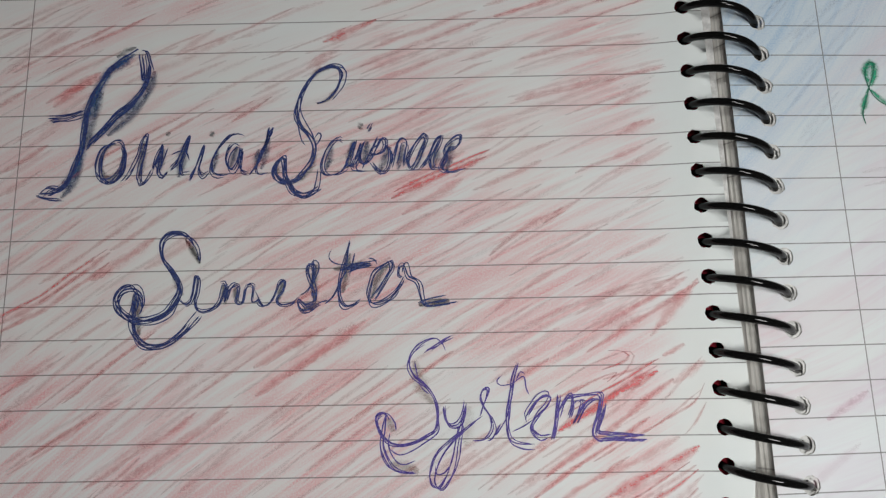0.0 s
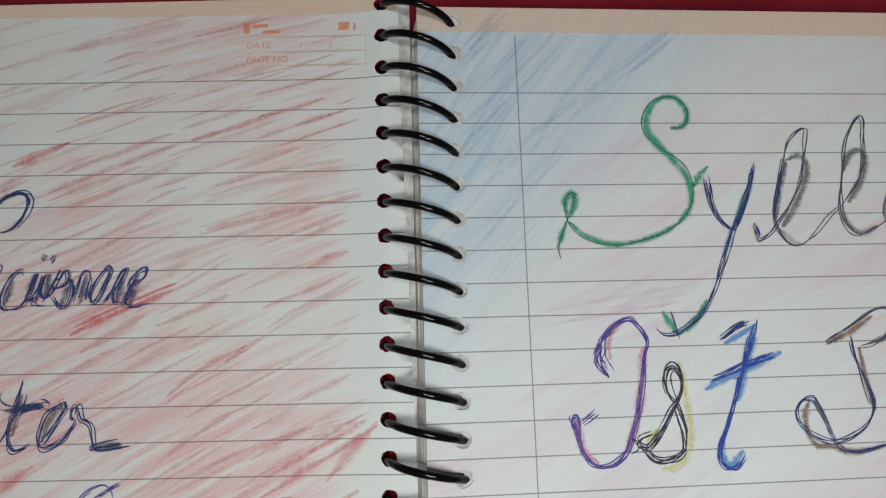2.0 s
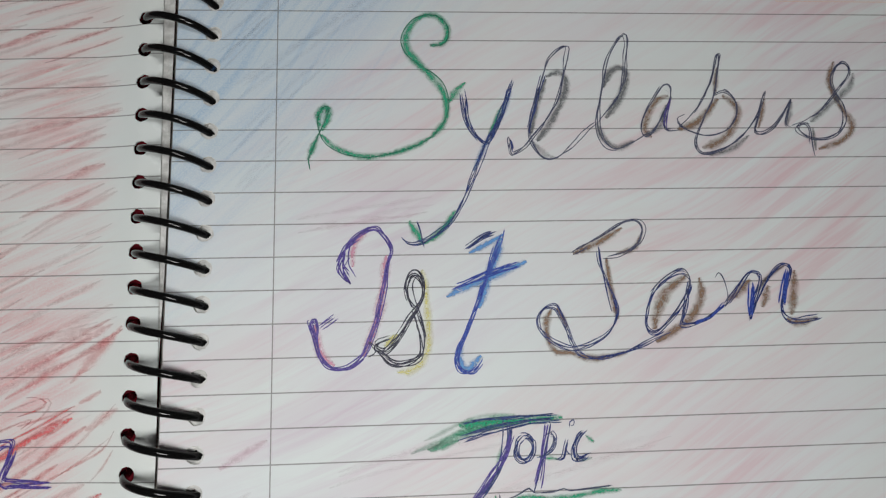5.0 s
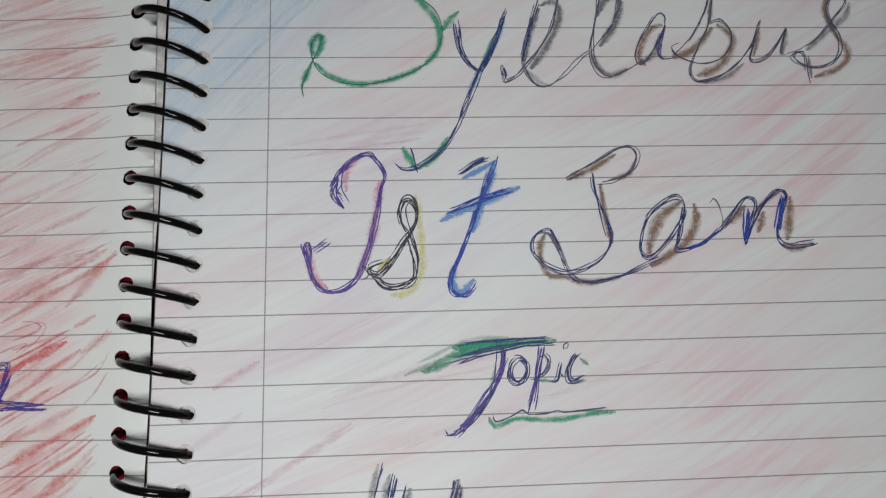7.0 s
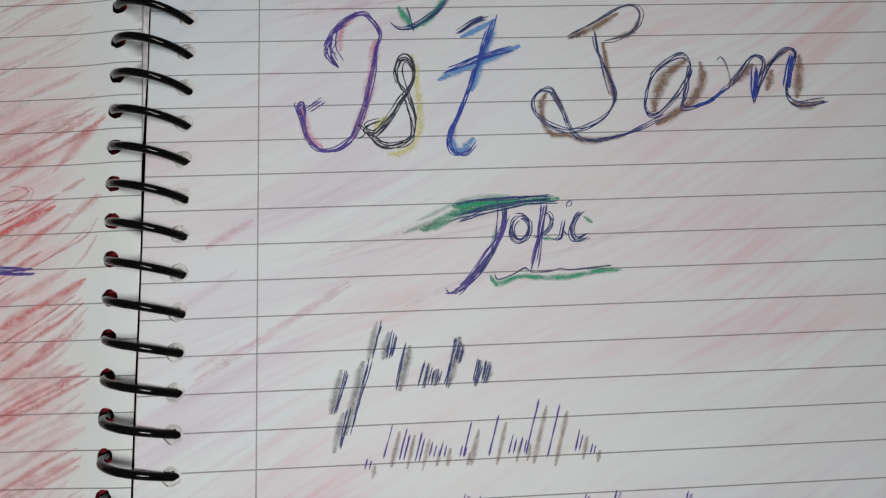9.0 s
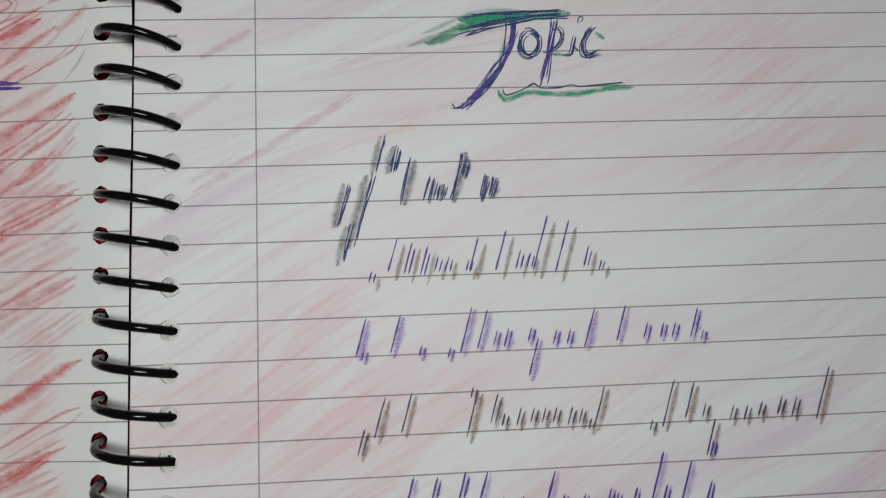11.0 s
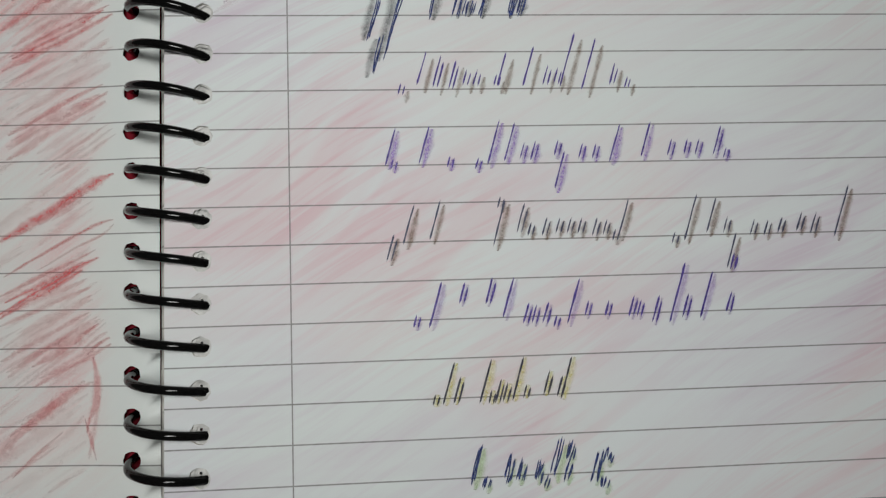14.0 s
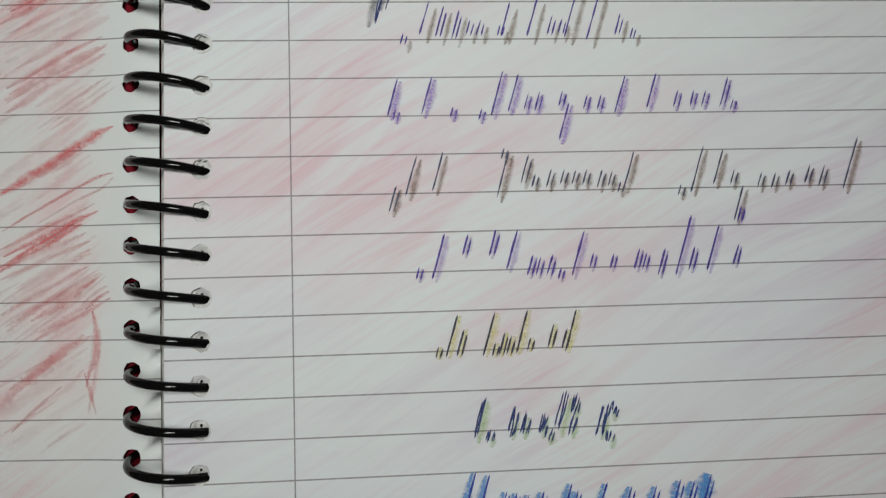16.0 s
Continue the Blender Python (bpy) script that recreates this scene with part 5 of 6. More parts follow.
syllabus.pen([(119.1, 18), (117.4, 14.3), (115.6, 9.6), (114.7, 7.3), (116.2, 6.5), (119, 7.6), (122, 10.4), (124.4, 13.8), (125.8, 15.9), (124.2, 11.9), (123.3, 8.8), (124.8, 8)], passes=2, width=0.32, ink=SLATE)
syllabus.shade([(118.5, 15.9), (115.9, 8)], BROWN, 1.3, 0.6)
syllabus.shade([(125.7, 15.1), (123.8, 8.8)], GREY, 1.5, 0.6)
syllabus.pen([(124.8, 8), (128.6, 9.6), (132.9, 12.2), (136.6, 15.9), (139.4, 19.1), (142.3, 22.3), (142.6, 25.1), (140.9, 26.1), (138.5, 24), (137.2, 20.7), (137.9, 16.7), (139.4, 13.5), (139.6, 9.5), (137.6, 6.4), (134.2, 4.9), (130.3, 4.9), (127.4, 6.4), (126.8, 8), (129.3, 9.1), (130.3, 7.2), (130.1, 3.3), (130.4, -0.2)], passes=2, width=0.32, ink=SLATE)
syllabus.shade([(138.8, 26.4), (136.7, 20.7), (138.7, 14.3), (141.6, 8.8), (138.1, 4.4), (131.5, 2.2)], BROWN, 1.8, 0.65)
syllabus.shade([(143.7, 23.2), (142.7, 19.9), (137.2, 15.1), (130.2, 9.6)], GREY, 1.6, 0.5)
syllabus.shade([(130.7, 8), (130.7, 1.8)], GREY, 1.4, 0.6)
syllabus.done()

first = Writing(right_sheet, (39, -112), VIOLET_INK, '"Ist" lettered in violet, black and blue over pink, yellow and blue pencil')
first.pen([(10.2, 19.8), (8.9, 21.9), (7.9, 24), (8.2, 27.6), (9.8, 30.1), (12.3, 32.1), (15.1, 32.9), (17.1, 31), (18.5, 28.8), (18.8, 26.7), (18, 23.2), (17.4, 19), (16.2, 13.4), (15.1, 8.6), (13.5, 4.6), (12.1, 1.9), (9.5, -0.3), (6.8, -1), (4.2, -0.2), (2.2, 2.2), (1.3, 5.5), (0.2, 8.9), (-0.1, 10.3), (0.8, 10.7), (1.5, 8.9), (1.3, 4.9)], passes=4, width=0.36)
first.pen([(1.8, 8.9), (5.5, 11.6)], passes=3)
first.pen([(5.9, 24.8), (8.2, 28.3), (10.9, 30.4)], passes=4)
first.pen([(7.5, 21.9), (8.9, 19.4), (6.8, 22.6), (8.2, 26.1)], passes=4)
first.pen([(8.9, 29), (13.7, 33.2)])
first.shade([(13.7, 32.3), (10.2, 28.9), (9.8, 23.3)], PINK_PENCIL, 2.1, 0.5)
first.shade([(18.1, 26), (16.5, 14.8), (14.8, 8), (12.1, 1.9)], PINK_PENCIL, 2.1, 0.5)
first.shade([(0.8, 9.6), (2.2, 2.8), (5.5, -0.2)], PINK_PENCIL, 2.1, 0.5)
first.pen([(24.6, 12.6), (23.3, 14.7), (22.8, 18.2), (23.8, 21), (25.3, 21.4), (26.7, 19.5), (26.7, 16), (25.4, 13.3), (23.2, 10.5), (21.3, 7.6), (19.5, 5.1), (17.5, 3.2), (15.5, 3.9), (16.2, 5.2), (18.9, 6.5)], passes=4, width=0.36, ink=BLACK_INK)
first.pen([(24.6, 12.6), (25.6, 9.8), (26.4, 6.4), (26.3, 2.3), (24.8, 0.6), (21.4, -0.3), (18.8, 0), (16.8, 1.8), (15.5, 2.8)], passes=4, width=0.36, ink=BLACK_INK)
first.pen([(25.6, 21.4), (24.2, 18.9), (24.7, 15.4), (26.3, 10.5), (27.2, 5.7)], width=0.28, ink=BLACK_INK)
first.pen([(13.2, 1.6), (15.1, 2.9), (13.5, 5.3), (15.5, 3.9)], width=0.3, ink=BLACK_INK)
first.shade([(26.6, 22.3), (27.5, 14.6), (27.7, 3.6), (24.3, -1.4), (20.1, -1.9)], YELLOW, 1.5, 0.4)
first.shade([(20.5, 6.8), (17.2, 4.1)], YELLOW, 2.4, 0.5)
first.pen([(46.7, 31.6), (45.2, 27.8), (43.6, 23.5), (42, 19.3), (40.1, 14.4), (38.1, 10.3), (36.4, 6.2), (34.9, 3.5), (34.3, 0.8), (35.2, -1.7), (37.5, -2.3), (39.5, -0.7), (40.3, 0.6)], passes=4, width=0.364, ink=BLUE_INK)
first.pen([(44.2, 31), (41.3, 30), (37.1, 27.2)], passes=4, width=0.36, ink=NAVY)
first.pen([(34, 17.6), (37.5, 18.9), (41.7, 20.7), (46.6, 22.3), (50.1, 23.4)], passes=4, width=0.4, ink=BLUE_INK)
first.pen([(40.9, 18.6), (38.6, 11.6), (36.7, 6.2)], width=0.3, ink=BLUE_INK)
first.shade([(38.1, 26.3), (43.4, 28.8), (46.7, 30.6)], BLUE_PENCIL, 1.6, 0.8)
first.shade([(46.4, 29.9), (44.2, 24.2), (42, 18.6), (40, 12.7)], BLUE_PENCIL, 2.2, 0.8)
first.shade([(32.3, 15.6), (38.1, 18.3), (49.4, 22.7), (52.3, 23.9)], BLUE_PENCIL, 1.8, 0.8)
first.shade([(35.8, 4.8), (34.9, 0.8), (36.8, -1.7), (40.3, 1.3)], BLUE_PENCIL, 2.2, 0.8)
first.done()

sem = Writing(right_sheet, (93, -112), NAVY, '"Sem" lettered in blue-black pen with brown pencil shadow')
sem.pen([(10.3, 26.5), (14, 28.2), (16.9, 29.6), (20.6, 31.7), (24.4, 33.6), (27, 33.6), (28.1, 31.7), (27.2, 28.7), (25, 26.6), (21.6, 25.2), (17.3, 24.5)], passes=3, width=0.3, ink=SLATE)
sem.pen([(16.1, 28.2), (16.5, 23.8), (17.9, 19.5), (19.2, 15.2), (19.9, 11.7), (19.1, 8.2), (16.7, 5.5), (13.1, 3.9), (8.9, 2.9), (5.5, 3.6), (2.2, 5.8), (0.5, 7.9), (0.4, 10.6), (2.1, 12.7), (4.4, 12.9), (5.9, 10.5), (7.1, 7.7), (8.3, 4.2), (10.2, 1.5), (13.6, 0.4), (19.1, 1), (24.1, 2.5), (29.2, 4.9), (32.8, 6.5)], passes=3, width=0.3)
sem.pen([(16.5, 27.4), (17.5, 18.1), (18.7, 11)], width=0.3)
sem.pen([(10, 25.6), (13.9, 27.5)], passes=3, width=0.3, ink=SLATE)
sem.shade([(10, 25.6), (16.1, 28.2), (22.8, 31.9)], BROWN, 1.5, 0.75)
sem.shade([(28, 30.9), (25.6, 26.9), (20.9, 25.5)], BROWN, 1.5, 0.75)
sem.shade([(18.3, 24.5), (18.9, 16.6), (20.1, 9.3)], BROWN, 1.5, 0.75)
sem.shade([(3.9, 12), (2.3, 8.5), (2.8, 4.4), (4.7, 1.6), (8.1, 1.5), (13.5, 0), (21.9, 1.2)], BROWN, 1.5, 0.75)
sem.shade([(5.3, 12.4), (7.4, 7.7)], BROWN, 1.5, 0.75)
sem.pen([(39.6, 19.1), (37.6, 20.6), (34.7, 19.9), (30.9, 17.1), (28.8, 13.6), (27.7, 9.4), (27.9, 6.6), (30, 5.9), (33.8, 9.3), (37, 13.5), (39, 17), (39, 19.9)], passes=3, width=0.32)
sem.pen([(28.7, 15.7), (31.7, 18.6), (36.3, 21.4), (38.3, 20.6), (38.8, 17.7), (36.2, 12.8), (32.2, 7.9), (28.6, 5.9)], width=0.28, ink=SLATE)
sem.pen([(38.9, 18.4), (36.7, 10.6), (35.8, 7.9), (39.3, 7.8), (42.9, 9.1), (46.8, 11.9)], passes=3)
sem.shade([(38.7, 19.9), (32.9, 15.7), (29.5, 9.4), (29, 6.6)], BROWN, 2.2, 0.7)
sem.shade([(41.5, 19.1), (41.7, 14.8), (38.4, 9.2), (32, 5.1), (29.1, 3.8)], BROWN, 2.2, 0.7)
sem.pen([(46.8, 11.9), (50, 15.4), (53.3, 19.6), (55.6, 20.6), (56.9, 19.2), (55.8, 15.3), (54.1, 11), (53.5, 8.2)], passes=3, width=0.32)
sem.pen([(45.3, 18.8), (46.5, 20.2), (47.7, 18.3), (48.1, 13.3), (45.5, 10.5)], width=0.26, ink=SLATE)
sem.pen([(53.5, 8.2), (55.5, 13.1), (58.2, 17.4), (61.5, 21), (63.8, 22.1), (65.4, 20.9), (63.9, 16.6), (61.9, 12.3), (62, 9.5), (64.2, 7.7), (67.9, 7.9), (71.9, 8.8)], passes=3)
sem.pen([(55.4, 17.4), (53.6, 8.9)], passes=5, width=0.5, ink=BLUE_INK)
sem.pen([(64.4, 20.9), (61.8, 12.3)], passes=4, width=0.45, ink=BLUE_INK)
sem.pen([(39.3, 7.8), (43.7, 9.4), (47.6, 12.6)], passes=3, width=0.4, ink=BLUE_INK)
sem.shade([(48.4, 13.3), (54.6, 18.2)], BROWN, 2.2, 0.65)
sem.shade([(59.1, 16.7), (56.8, 11.4)], BROWN, 2.2, 0.65)
sem.shade([(66.2, 20.5), (65.4, 15.1), (64, 9.4)], BROWN, 2.2, 0.65)
sem.shade([(62.9, 8.5), (66.3, 7.3), (70.8, 8.6)], BROWN, 2.2, 0.65)
sem.shade([(55.8, 15.3), (59, 18.8), (63.7, 21.7)], BLACK, 1.5, 0.6)
sem.done()

topic = Writing(right_sheet, (71, -146), NAVY, 'underlined "Topic" in navy pen with a heavy green pencil bar')
topic.pen([(3.1, 20.3), (8.9, 20.9), (15.4, 21), (21.9, 21.2), (26.5, 21.4)], passes=3, width=0.3)
topic.pen([(2.3, 16.1), (6.2, 17.3), (11.4, 18.5), (17.9, 19.4), (26.5, 20.4)], passes=4, width=0.36)
topic.pen([(14.1, 20.4), (13.6, 15.8), (12.3, 11.3), (10.6, 8.1), (8.2, 5), (5.5, 2.5), (2.9, 0.7), (0.4, 0.2)], passes=4, width=0.4)
topic.pen([(15.2, 17.7), (13, 11.9), (9.6, 7.5), (6.2, 3.2), (2.6, -0.8)], passes=4, ink=VIOLET_INK)
topic.pen([(0.2, 1.1), (1, -0.4), (2.9, 0.1)], width=0.3, ink=VIOLET_INK)
topic.hatch([(-9.0, 13.6), (-3.5, 15.6), (2.4, 18.0), (8.9, 19.6), (16, 20.2)], GREEN, 4.0, 0.75)
topic.hatch([(1.5, 18.2), (8.9, 19.6), (18, 20.4)], GREEN, 3.0, 0.9)
topic.shade([(2.4, 19.4), (10.2, 19.8), (27.1, 20.4)], GREEN, 1.8, 0.9)
topic.shade([(-4.4, 13.8), (2.3, 15.9)], GREEN, 1.5, 0.5)
topic.shade([(12.5, 14.5), (10.7, 9.4)], GREEN, 1.2, 0.4)
topic.pen([(17.5, 16.3), (16.1, 15.1), (15.5, 12.9), (16.4, 11.2), (18.1, 11.1), (19.5, 13), (19.6, 15.4), (18.4, 16.4), (17.1, 16.2)], passes=4)
topic.pen([(23.8, 19.4), (22.6, 14.9), (21.5, 10.3), (20.5, 6.5), (19.9, 5)], passes=4, width=0.36, ink=VIOLET_INK)
topic.pen([(24.2, 19.4), (22, 11.6), (20.8, 7.8), (19.3, 3.6)], width=0.3)
topic.pen([(22.9, 16.2), (24.9, 16.8), (25.5, 15.2), (24.3, 13.1), (22.4, 11.9), (20.8, 11.7)], passes=3, width=0.32)
topic.pen([(27.8, 15.6), (27.3, 13.4), (26.8, 11.5), (25.2, 10.9)], passes=3, width=0.32)
topic.pen([(27.3, 13), (28.5, 11.7)], width=0.3)
topic.pen([(28.6, 18), (28.7, 19.3), (29.7, 19.8), (29.6, 18.7), (28.7, 18.5)], width=0.26)
topic.pen([(32.1, 17.2), (30.7, 15.9), (29.5, 13.4), (29.7, 11.4), (31, 11), (33, 11.9)], passes=4)
topic.pen([(11.3, 3.9), (11.8, 2.3), (15.1, 3.2), (18.3, 4.7), (19.6, 3.7), (24, 3.8), (26.6, 4.4), (27.9, 3.9), (33.1, 4.2), (38, 4.6)], width=0.36, ink=SLATE)
topic.shade([(10.4, 3.4), (11.8, 1.3), (16.9, 2.8), (22, 2.4), (28.4, 2.4), (35, 3.5), (40.1, 3.5)], GREEN, 1.2, 0.7)
topic.shade([(32.4, 16.2), (34.3, 14.5)], GREEN, 1, 0.6)
topic.shade([(21.3, 11.6), (25.8, 10.9)], GREEN, 1, 0.5)
topic.shade([(30.3, 10.3), (33.6, 11)], GREEN, 1, 0.5)
topic.done()

line_a = Writing(right_sheet, (42, -171), NAVY, 'plain slanted blue pen bars standing for a handwritten line')
line_a.pen([(7.5, -4.7), (11.9, 10.8)], passes=2, width=0.34)
line_a.shade([(6.6, -4.9), (10.9, 10.6)], GREY, 1.8, 0.45)
line_a.pen([(12.7, 10.8), (15, 19.1)], passes=2, width=0.34)
line_a.shade([(11.7, 10.6), (14, 18.9)], GREY, 1.8, 0.45)
line_a.pen([(5, -8.2), (7.3, 0.1)], passes=2, width=0.34)
line_a.shade([(4.1, -8.4), (6.4, -0.1)], GREY, 1.8, 0.45)
line_a.pen([(4.5, -0.2), (7.1, 9.1)], passes=2, width=0.34)
line_a.shade([(3.6, -0.4), (6.1, 8.9)], GREY, 1.8, 0.45)
line_a.pen([(15.8, 10.8), (17.5, 16.9)], passes=2, width=0.34)
line_a.pen([(16.8, 10.8), (18.2, 15.6)], passes=2, width=0.34)
line_a.shade([(14.9, 10.6), (16.6, 16.6)], GREY, 1.8, 0.45)
line_a.pen([(17.6, 4.1), (20.3, 13.8)], passes=2, width=0.32)
line_a.shade([(18.3, 3.9), (21.1, 13.5)], GREY, 1.8, 0.5)
line_a.pen([(22.9, 4.4), (24.4, 9.7)], passes=2, width=0.32)
line_a.pen([(23.8, 4.4), (25.1, 8.6)], passes=2, width=0.32)
line_a.shade([(23.6, 4.2), (25.1, 9.5)], GREY, 1.8, 0.5)
line_a.pen([(25.2, 4.9), (26.2, 8.5)], passes=2, width=0.32)
line_a.pen([(26.1, 4.8), (27, 7.7)], passes=2, width=0.32)
line_a.shade([(25.9, 4.6), (26.9, 8.2)], GREY, 1.8, 0.5)
line_a.pen([(28.1, 4.3), (31.3, 15.3)], passes=2, width=0.32)
line_a.shade([(28.8, 4.1), (32, 15)], GREY, 1.8, 0.5)
line_a.pen([(30.7, 9.4), (32, 13.7)], passes=2, width=0.32)
line_a.pen([(31.7, 9.4), (32.7, 12.8)], passes=2, width=0.32)
line_a.shade([(31.4, 9.2), (32.7, 13.4)], GREY, 1.8, 0.5)
line_a.pen([(34.1, 4.5), (35.7, 10)], passes=2, width=0.32)
line_a.pen([(35, 4.5), (36.4, 8.8)], passes=2, width=0.32)
line_a.shade([(34.8, 4.2), (36.4, 9.7)], GREY, 1.8, 0.5)
line_a.pen([(36.3, 5.1), (37.6, 9.6)], passes=2, width=0.32)
line_a.pen([(37.2, 5.1), (38.3, 8.6)], passes=2, width=0.32)
line_a.shade([(37, 4.8), (38.3, 9.3)], GREY, 1.8, 0.5)
line_a.done()

line_b = Writing(right_sheet, (51, -183), VIOLET_INK, 'plain slanted thin blue pen bars standing for a handwritten line')
line_b.pen([(5.6, 1.9), (7.8, 9.3)])
line_b.shade([(7.2, 0.2), (9.3, 7.6)], BROWN, 1.2, 0.4)
line_b.pen([(8.9, 1.4), (10.9, 8.3)])
line_b.pen([(9.8, 1.4), (11.4, 6.9)])
line_b.shade([(10.5, -0.3), (12.5, 6.6)], BROWN, 1.2, 0.4)
line_b.pen([(1.6, -0.2), (2.3, 2.4)])
line_b.pen([(2.5, -0.2), (3.1, 1.9)])
line_b.shade([(3.1, -1.9), (3.9, 0.7)], BROWN, 1.2, 0.4)
line_b.pen([(12.2, 0.9), (14, 7.3)])
line_b.pen([(13.1, 0.9), (14.6, 6)])
line_b.shade([(13.7, -0.8), (15.6, 5.6)], BROWN, 1.2, 0.4)
line_b.pen([(15.2, 1.7), (16.2, 5.2)])
line_b.pen([(16.1, 1.6), (17, 4.5)])
line_b.shade([(16.8, -0), (17.8, 3.5)], BROWN, 1.2, 0.4)
line_b.pen([(17.4, 1.6), (18.5, 5.2)])
line_b.pen([(18.4, 1.6), (19.2, 4.4)])
line_b.shade([(19, -0.1), (20, 3.5)], BROWN, 1.2, 0.4)
line_b.pen([(22.5, 1.5), (24.7, 9)])
line_b.shade([(24.1, -0.2), (26.3, 7.3)], BROWN, 1.2, 0.4)
line_b.pen([(21.8, 1.5), (22.6, 4.2)])
line_b.pen([(22.7, 1.5), (23.4, 3.7)])
line_b.shade([(23.3, -0.2), (24.2, 2.5)], BROWN, 1.2, 0.4)
line_b.pen([(28, 1.4), (30.6, 10.1)])
line_b.shade([(29.6, -0.3), (32.2, 8.4)], BROWN, 1.2, 0.4)
line_b.pen([(32.2, 1.6), (33.6, 6.1)])
line_b.pen([(33.2, 1.6), (34.3, 5.2)])
line_b.shade([(33.8, -0.1), (35.2, 4.3)], BROWN, 1.2, 0.4)
line_b.pen([(34.6, 1.8), (35.7, 5.4)])
line_b.pen([(35.5, 1.8), (36.4, 4.7)])
line_b.shade([(36.1, 0.1), (37.2, 3.7)], BROWN, 1.2, 0.4)
line_b.pen([(35.9, 1.2), (39.6, 13.2)])
line_b.shade([(37.5, -0.5), (41.2, 11.5)], BROWN, 1.2, 0.4)
line_b.pen([(40.5, 0.5), (44.1, 11.9)])
line_b.shade([(42.1, -1.2), (45.7, 10.2)], BROWN, 1.2, 0.4)
line_b.pen([(46.6, 1.6), (48.1, 6.4)])
line_b.pen([(47.5, 1.6), (48.8, 5.4)])
line_b.shade([(48.2, -0.1), (49.7, 4.7)], BROWN, 1.2, 0.4)
line_b.pen([(49.7, 0.8), (50.6, 3.4)])
line_b.pen([(50.7, 0.8), (51.4, 2.9)])
line_b.shade([(51.3, -0.9), (52.2, 1.7)], BROWN, 1.2, 0.4)
line_b.done()

line_c = Writing(right_sheet, (48, -198), VIOLET_INK, 'plain slanted violet pen bars standing for a handwritten line')
line_c.pen([(1.6, -0.2), (3.9, 7.9)])
line_c.shade([(2.3, -0.9), (4.6, 7.2)], VIOLET_PENCIL, 1.6, 0.4)
line_c.pen([(2.7, -1), (3.4, 1.5)])
line_c.pen([(3.6, -1), (4.2, 1)])
line_c.shade([(3.4, -1.7), (4.1, 0.8)], VIOLET_PENCIL, 1.6, 0.4)
line_c.pen([(8.6, 0.1), (11, 8.2)])
line_c.shade([(9.3, -0.6), (11.6, 7.5)], VIOLET_PENCIL, 1.6, 0.4)
line_c.pen([(14.5, -0.6), (15.2, 1.9)])
line_c.pen([(15.4, -0.7), (16, 1.4)])
line_c.shade([(15.1, -1.4), (15.9, 1.2)], VIOLET_PENCIL, 1.6, 0.4)
line_c.pen([(20.3, -1.2), (21.1, 1.4)])
line_c.pen([(21.2, -1.2), (21.9, 0.8)])
line_c.shade([(21, -1.9), (21.7, 0.7)], VIOLET_PENCIL, 1.6, 0.4)
line_c.pen([(22.9, -0.3), (25.8, 9.4)])
line_c.shade([(23.6, -1), (26.5, 8.6)], VIOLET_PENCIL, 1.6, 0.4)
line_c.pen([(26.5, 0.5), (29, 8.7)])
line_c.shade([(27.2, -0.2), (29.7, 8)], VIOLET_PENCIL, 1.6, 0.4)
line_c.pen([(29.7, 0.7), (30.9, 4.5)])
line_c.pen([(30.7, 0.6), (31.6, 3.7)])
line_c.shade([(30.4, -0.1), (31.6, 3.8)], VIOLET_PENCIL, 1.6, 0.4)
line_c.pen([(32, 0.6), (33.3, 4.8)])
line_c.pen([(32.9, 0.6), (34, 3.9)])
line_c.shade([(32.7, -0.1), (34, 4.1)], VIOLET_PENCIL, 1.6, 0.4)
line_c.pen([(37, 1.4), (38.1, 4.9)])
line_c.pen([(38, 1.4), (38.9, 4.2)])
line_c.shade([(37.7, 0.7), (38.8, 4.2)], VIOLET_PENCIL, 1.6, 0.4)
line_c.pen([(36.9, -5.6), (39.4, 2.5)])
line_c.shade([(37.5, -6.4), (40.1, 1.8)], VIOLET_PENCIL, 1.6, 0.4)
line_c.pen([(42.2, 0.7), (43.3, 4.2)])
line_c.pen([(43.2, 0.6), (44.1, 3.5)])
line_c.shade([(42.9, -0.1), (44, 3.5)], VIOLET_PENCIL, 1.6, 0.4)
line_c.pen([(45.1, 0.6), (46.2, 4.1)])
line_c.pen([(46.1, 0.6), (47, 3.4)])
line_c.shade([(45.8, -0.1), (46.9, 3.4)], VIOLET_PENCIL, 1.6, 0.4)
line_c.pen([(48.8, -0.1), (51.5, 8.1)])
line_c.shade([(49.5, -0.8), (52.1, 7.4)], VIOLET_PENCIL, 1.6, 0.4)
line_c.pen([(55.7, 0.9), (58.2, 8.6)])
line_c.shade([(56.4, 0.1), (58.9, 7.8)], VIOLET_PENCIL, 1.6, 0.4)
line_c.pen([(61.4, 1), (62.7, 4.9)])
line_c.pen([(62.3, 0.9), (63.4, 4.1)])
line_c.shade([(62.1, 0.2), (63.3, 4.1)], VIOLET_PENCIL, 1.6, 0.4)
line_c.pen([(65, 1.2), (66.1, 4.8)])
line_c.pen([(65.9, 1.2), (66.9, 4)])
line_c.shade([(65.6, 0.5), (66.8, 4)], VIOLET_PENCIL, 1.6, 0.4)
line_c.pen([(67.5, 1.1), (68.7, 4.7)])
line_c.pen([(68.5, 1.1), (69.4, 4)])
line_c.shade([(68.2, 0.4), (69.4, 4)], VIOLET_PENCIL, 1.6, 0.4)
line_c.pen([(71.4, 1), (73.6, 7.6)])
line_c.pen([(72.4, 1), (74.1, 6.2)])
line_c.shade([(72.1, 0.3), (74.3, 6.8)], VIOLET_PENCIL, 1.6, 0.4)
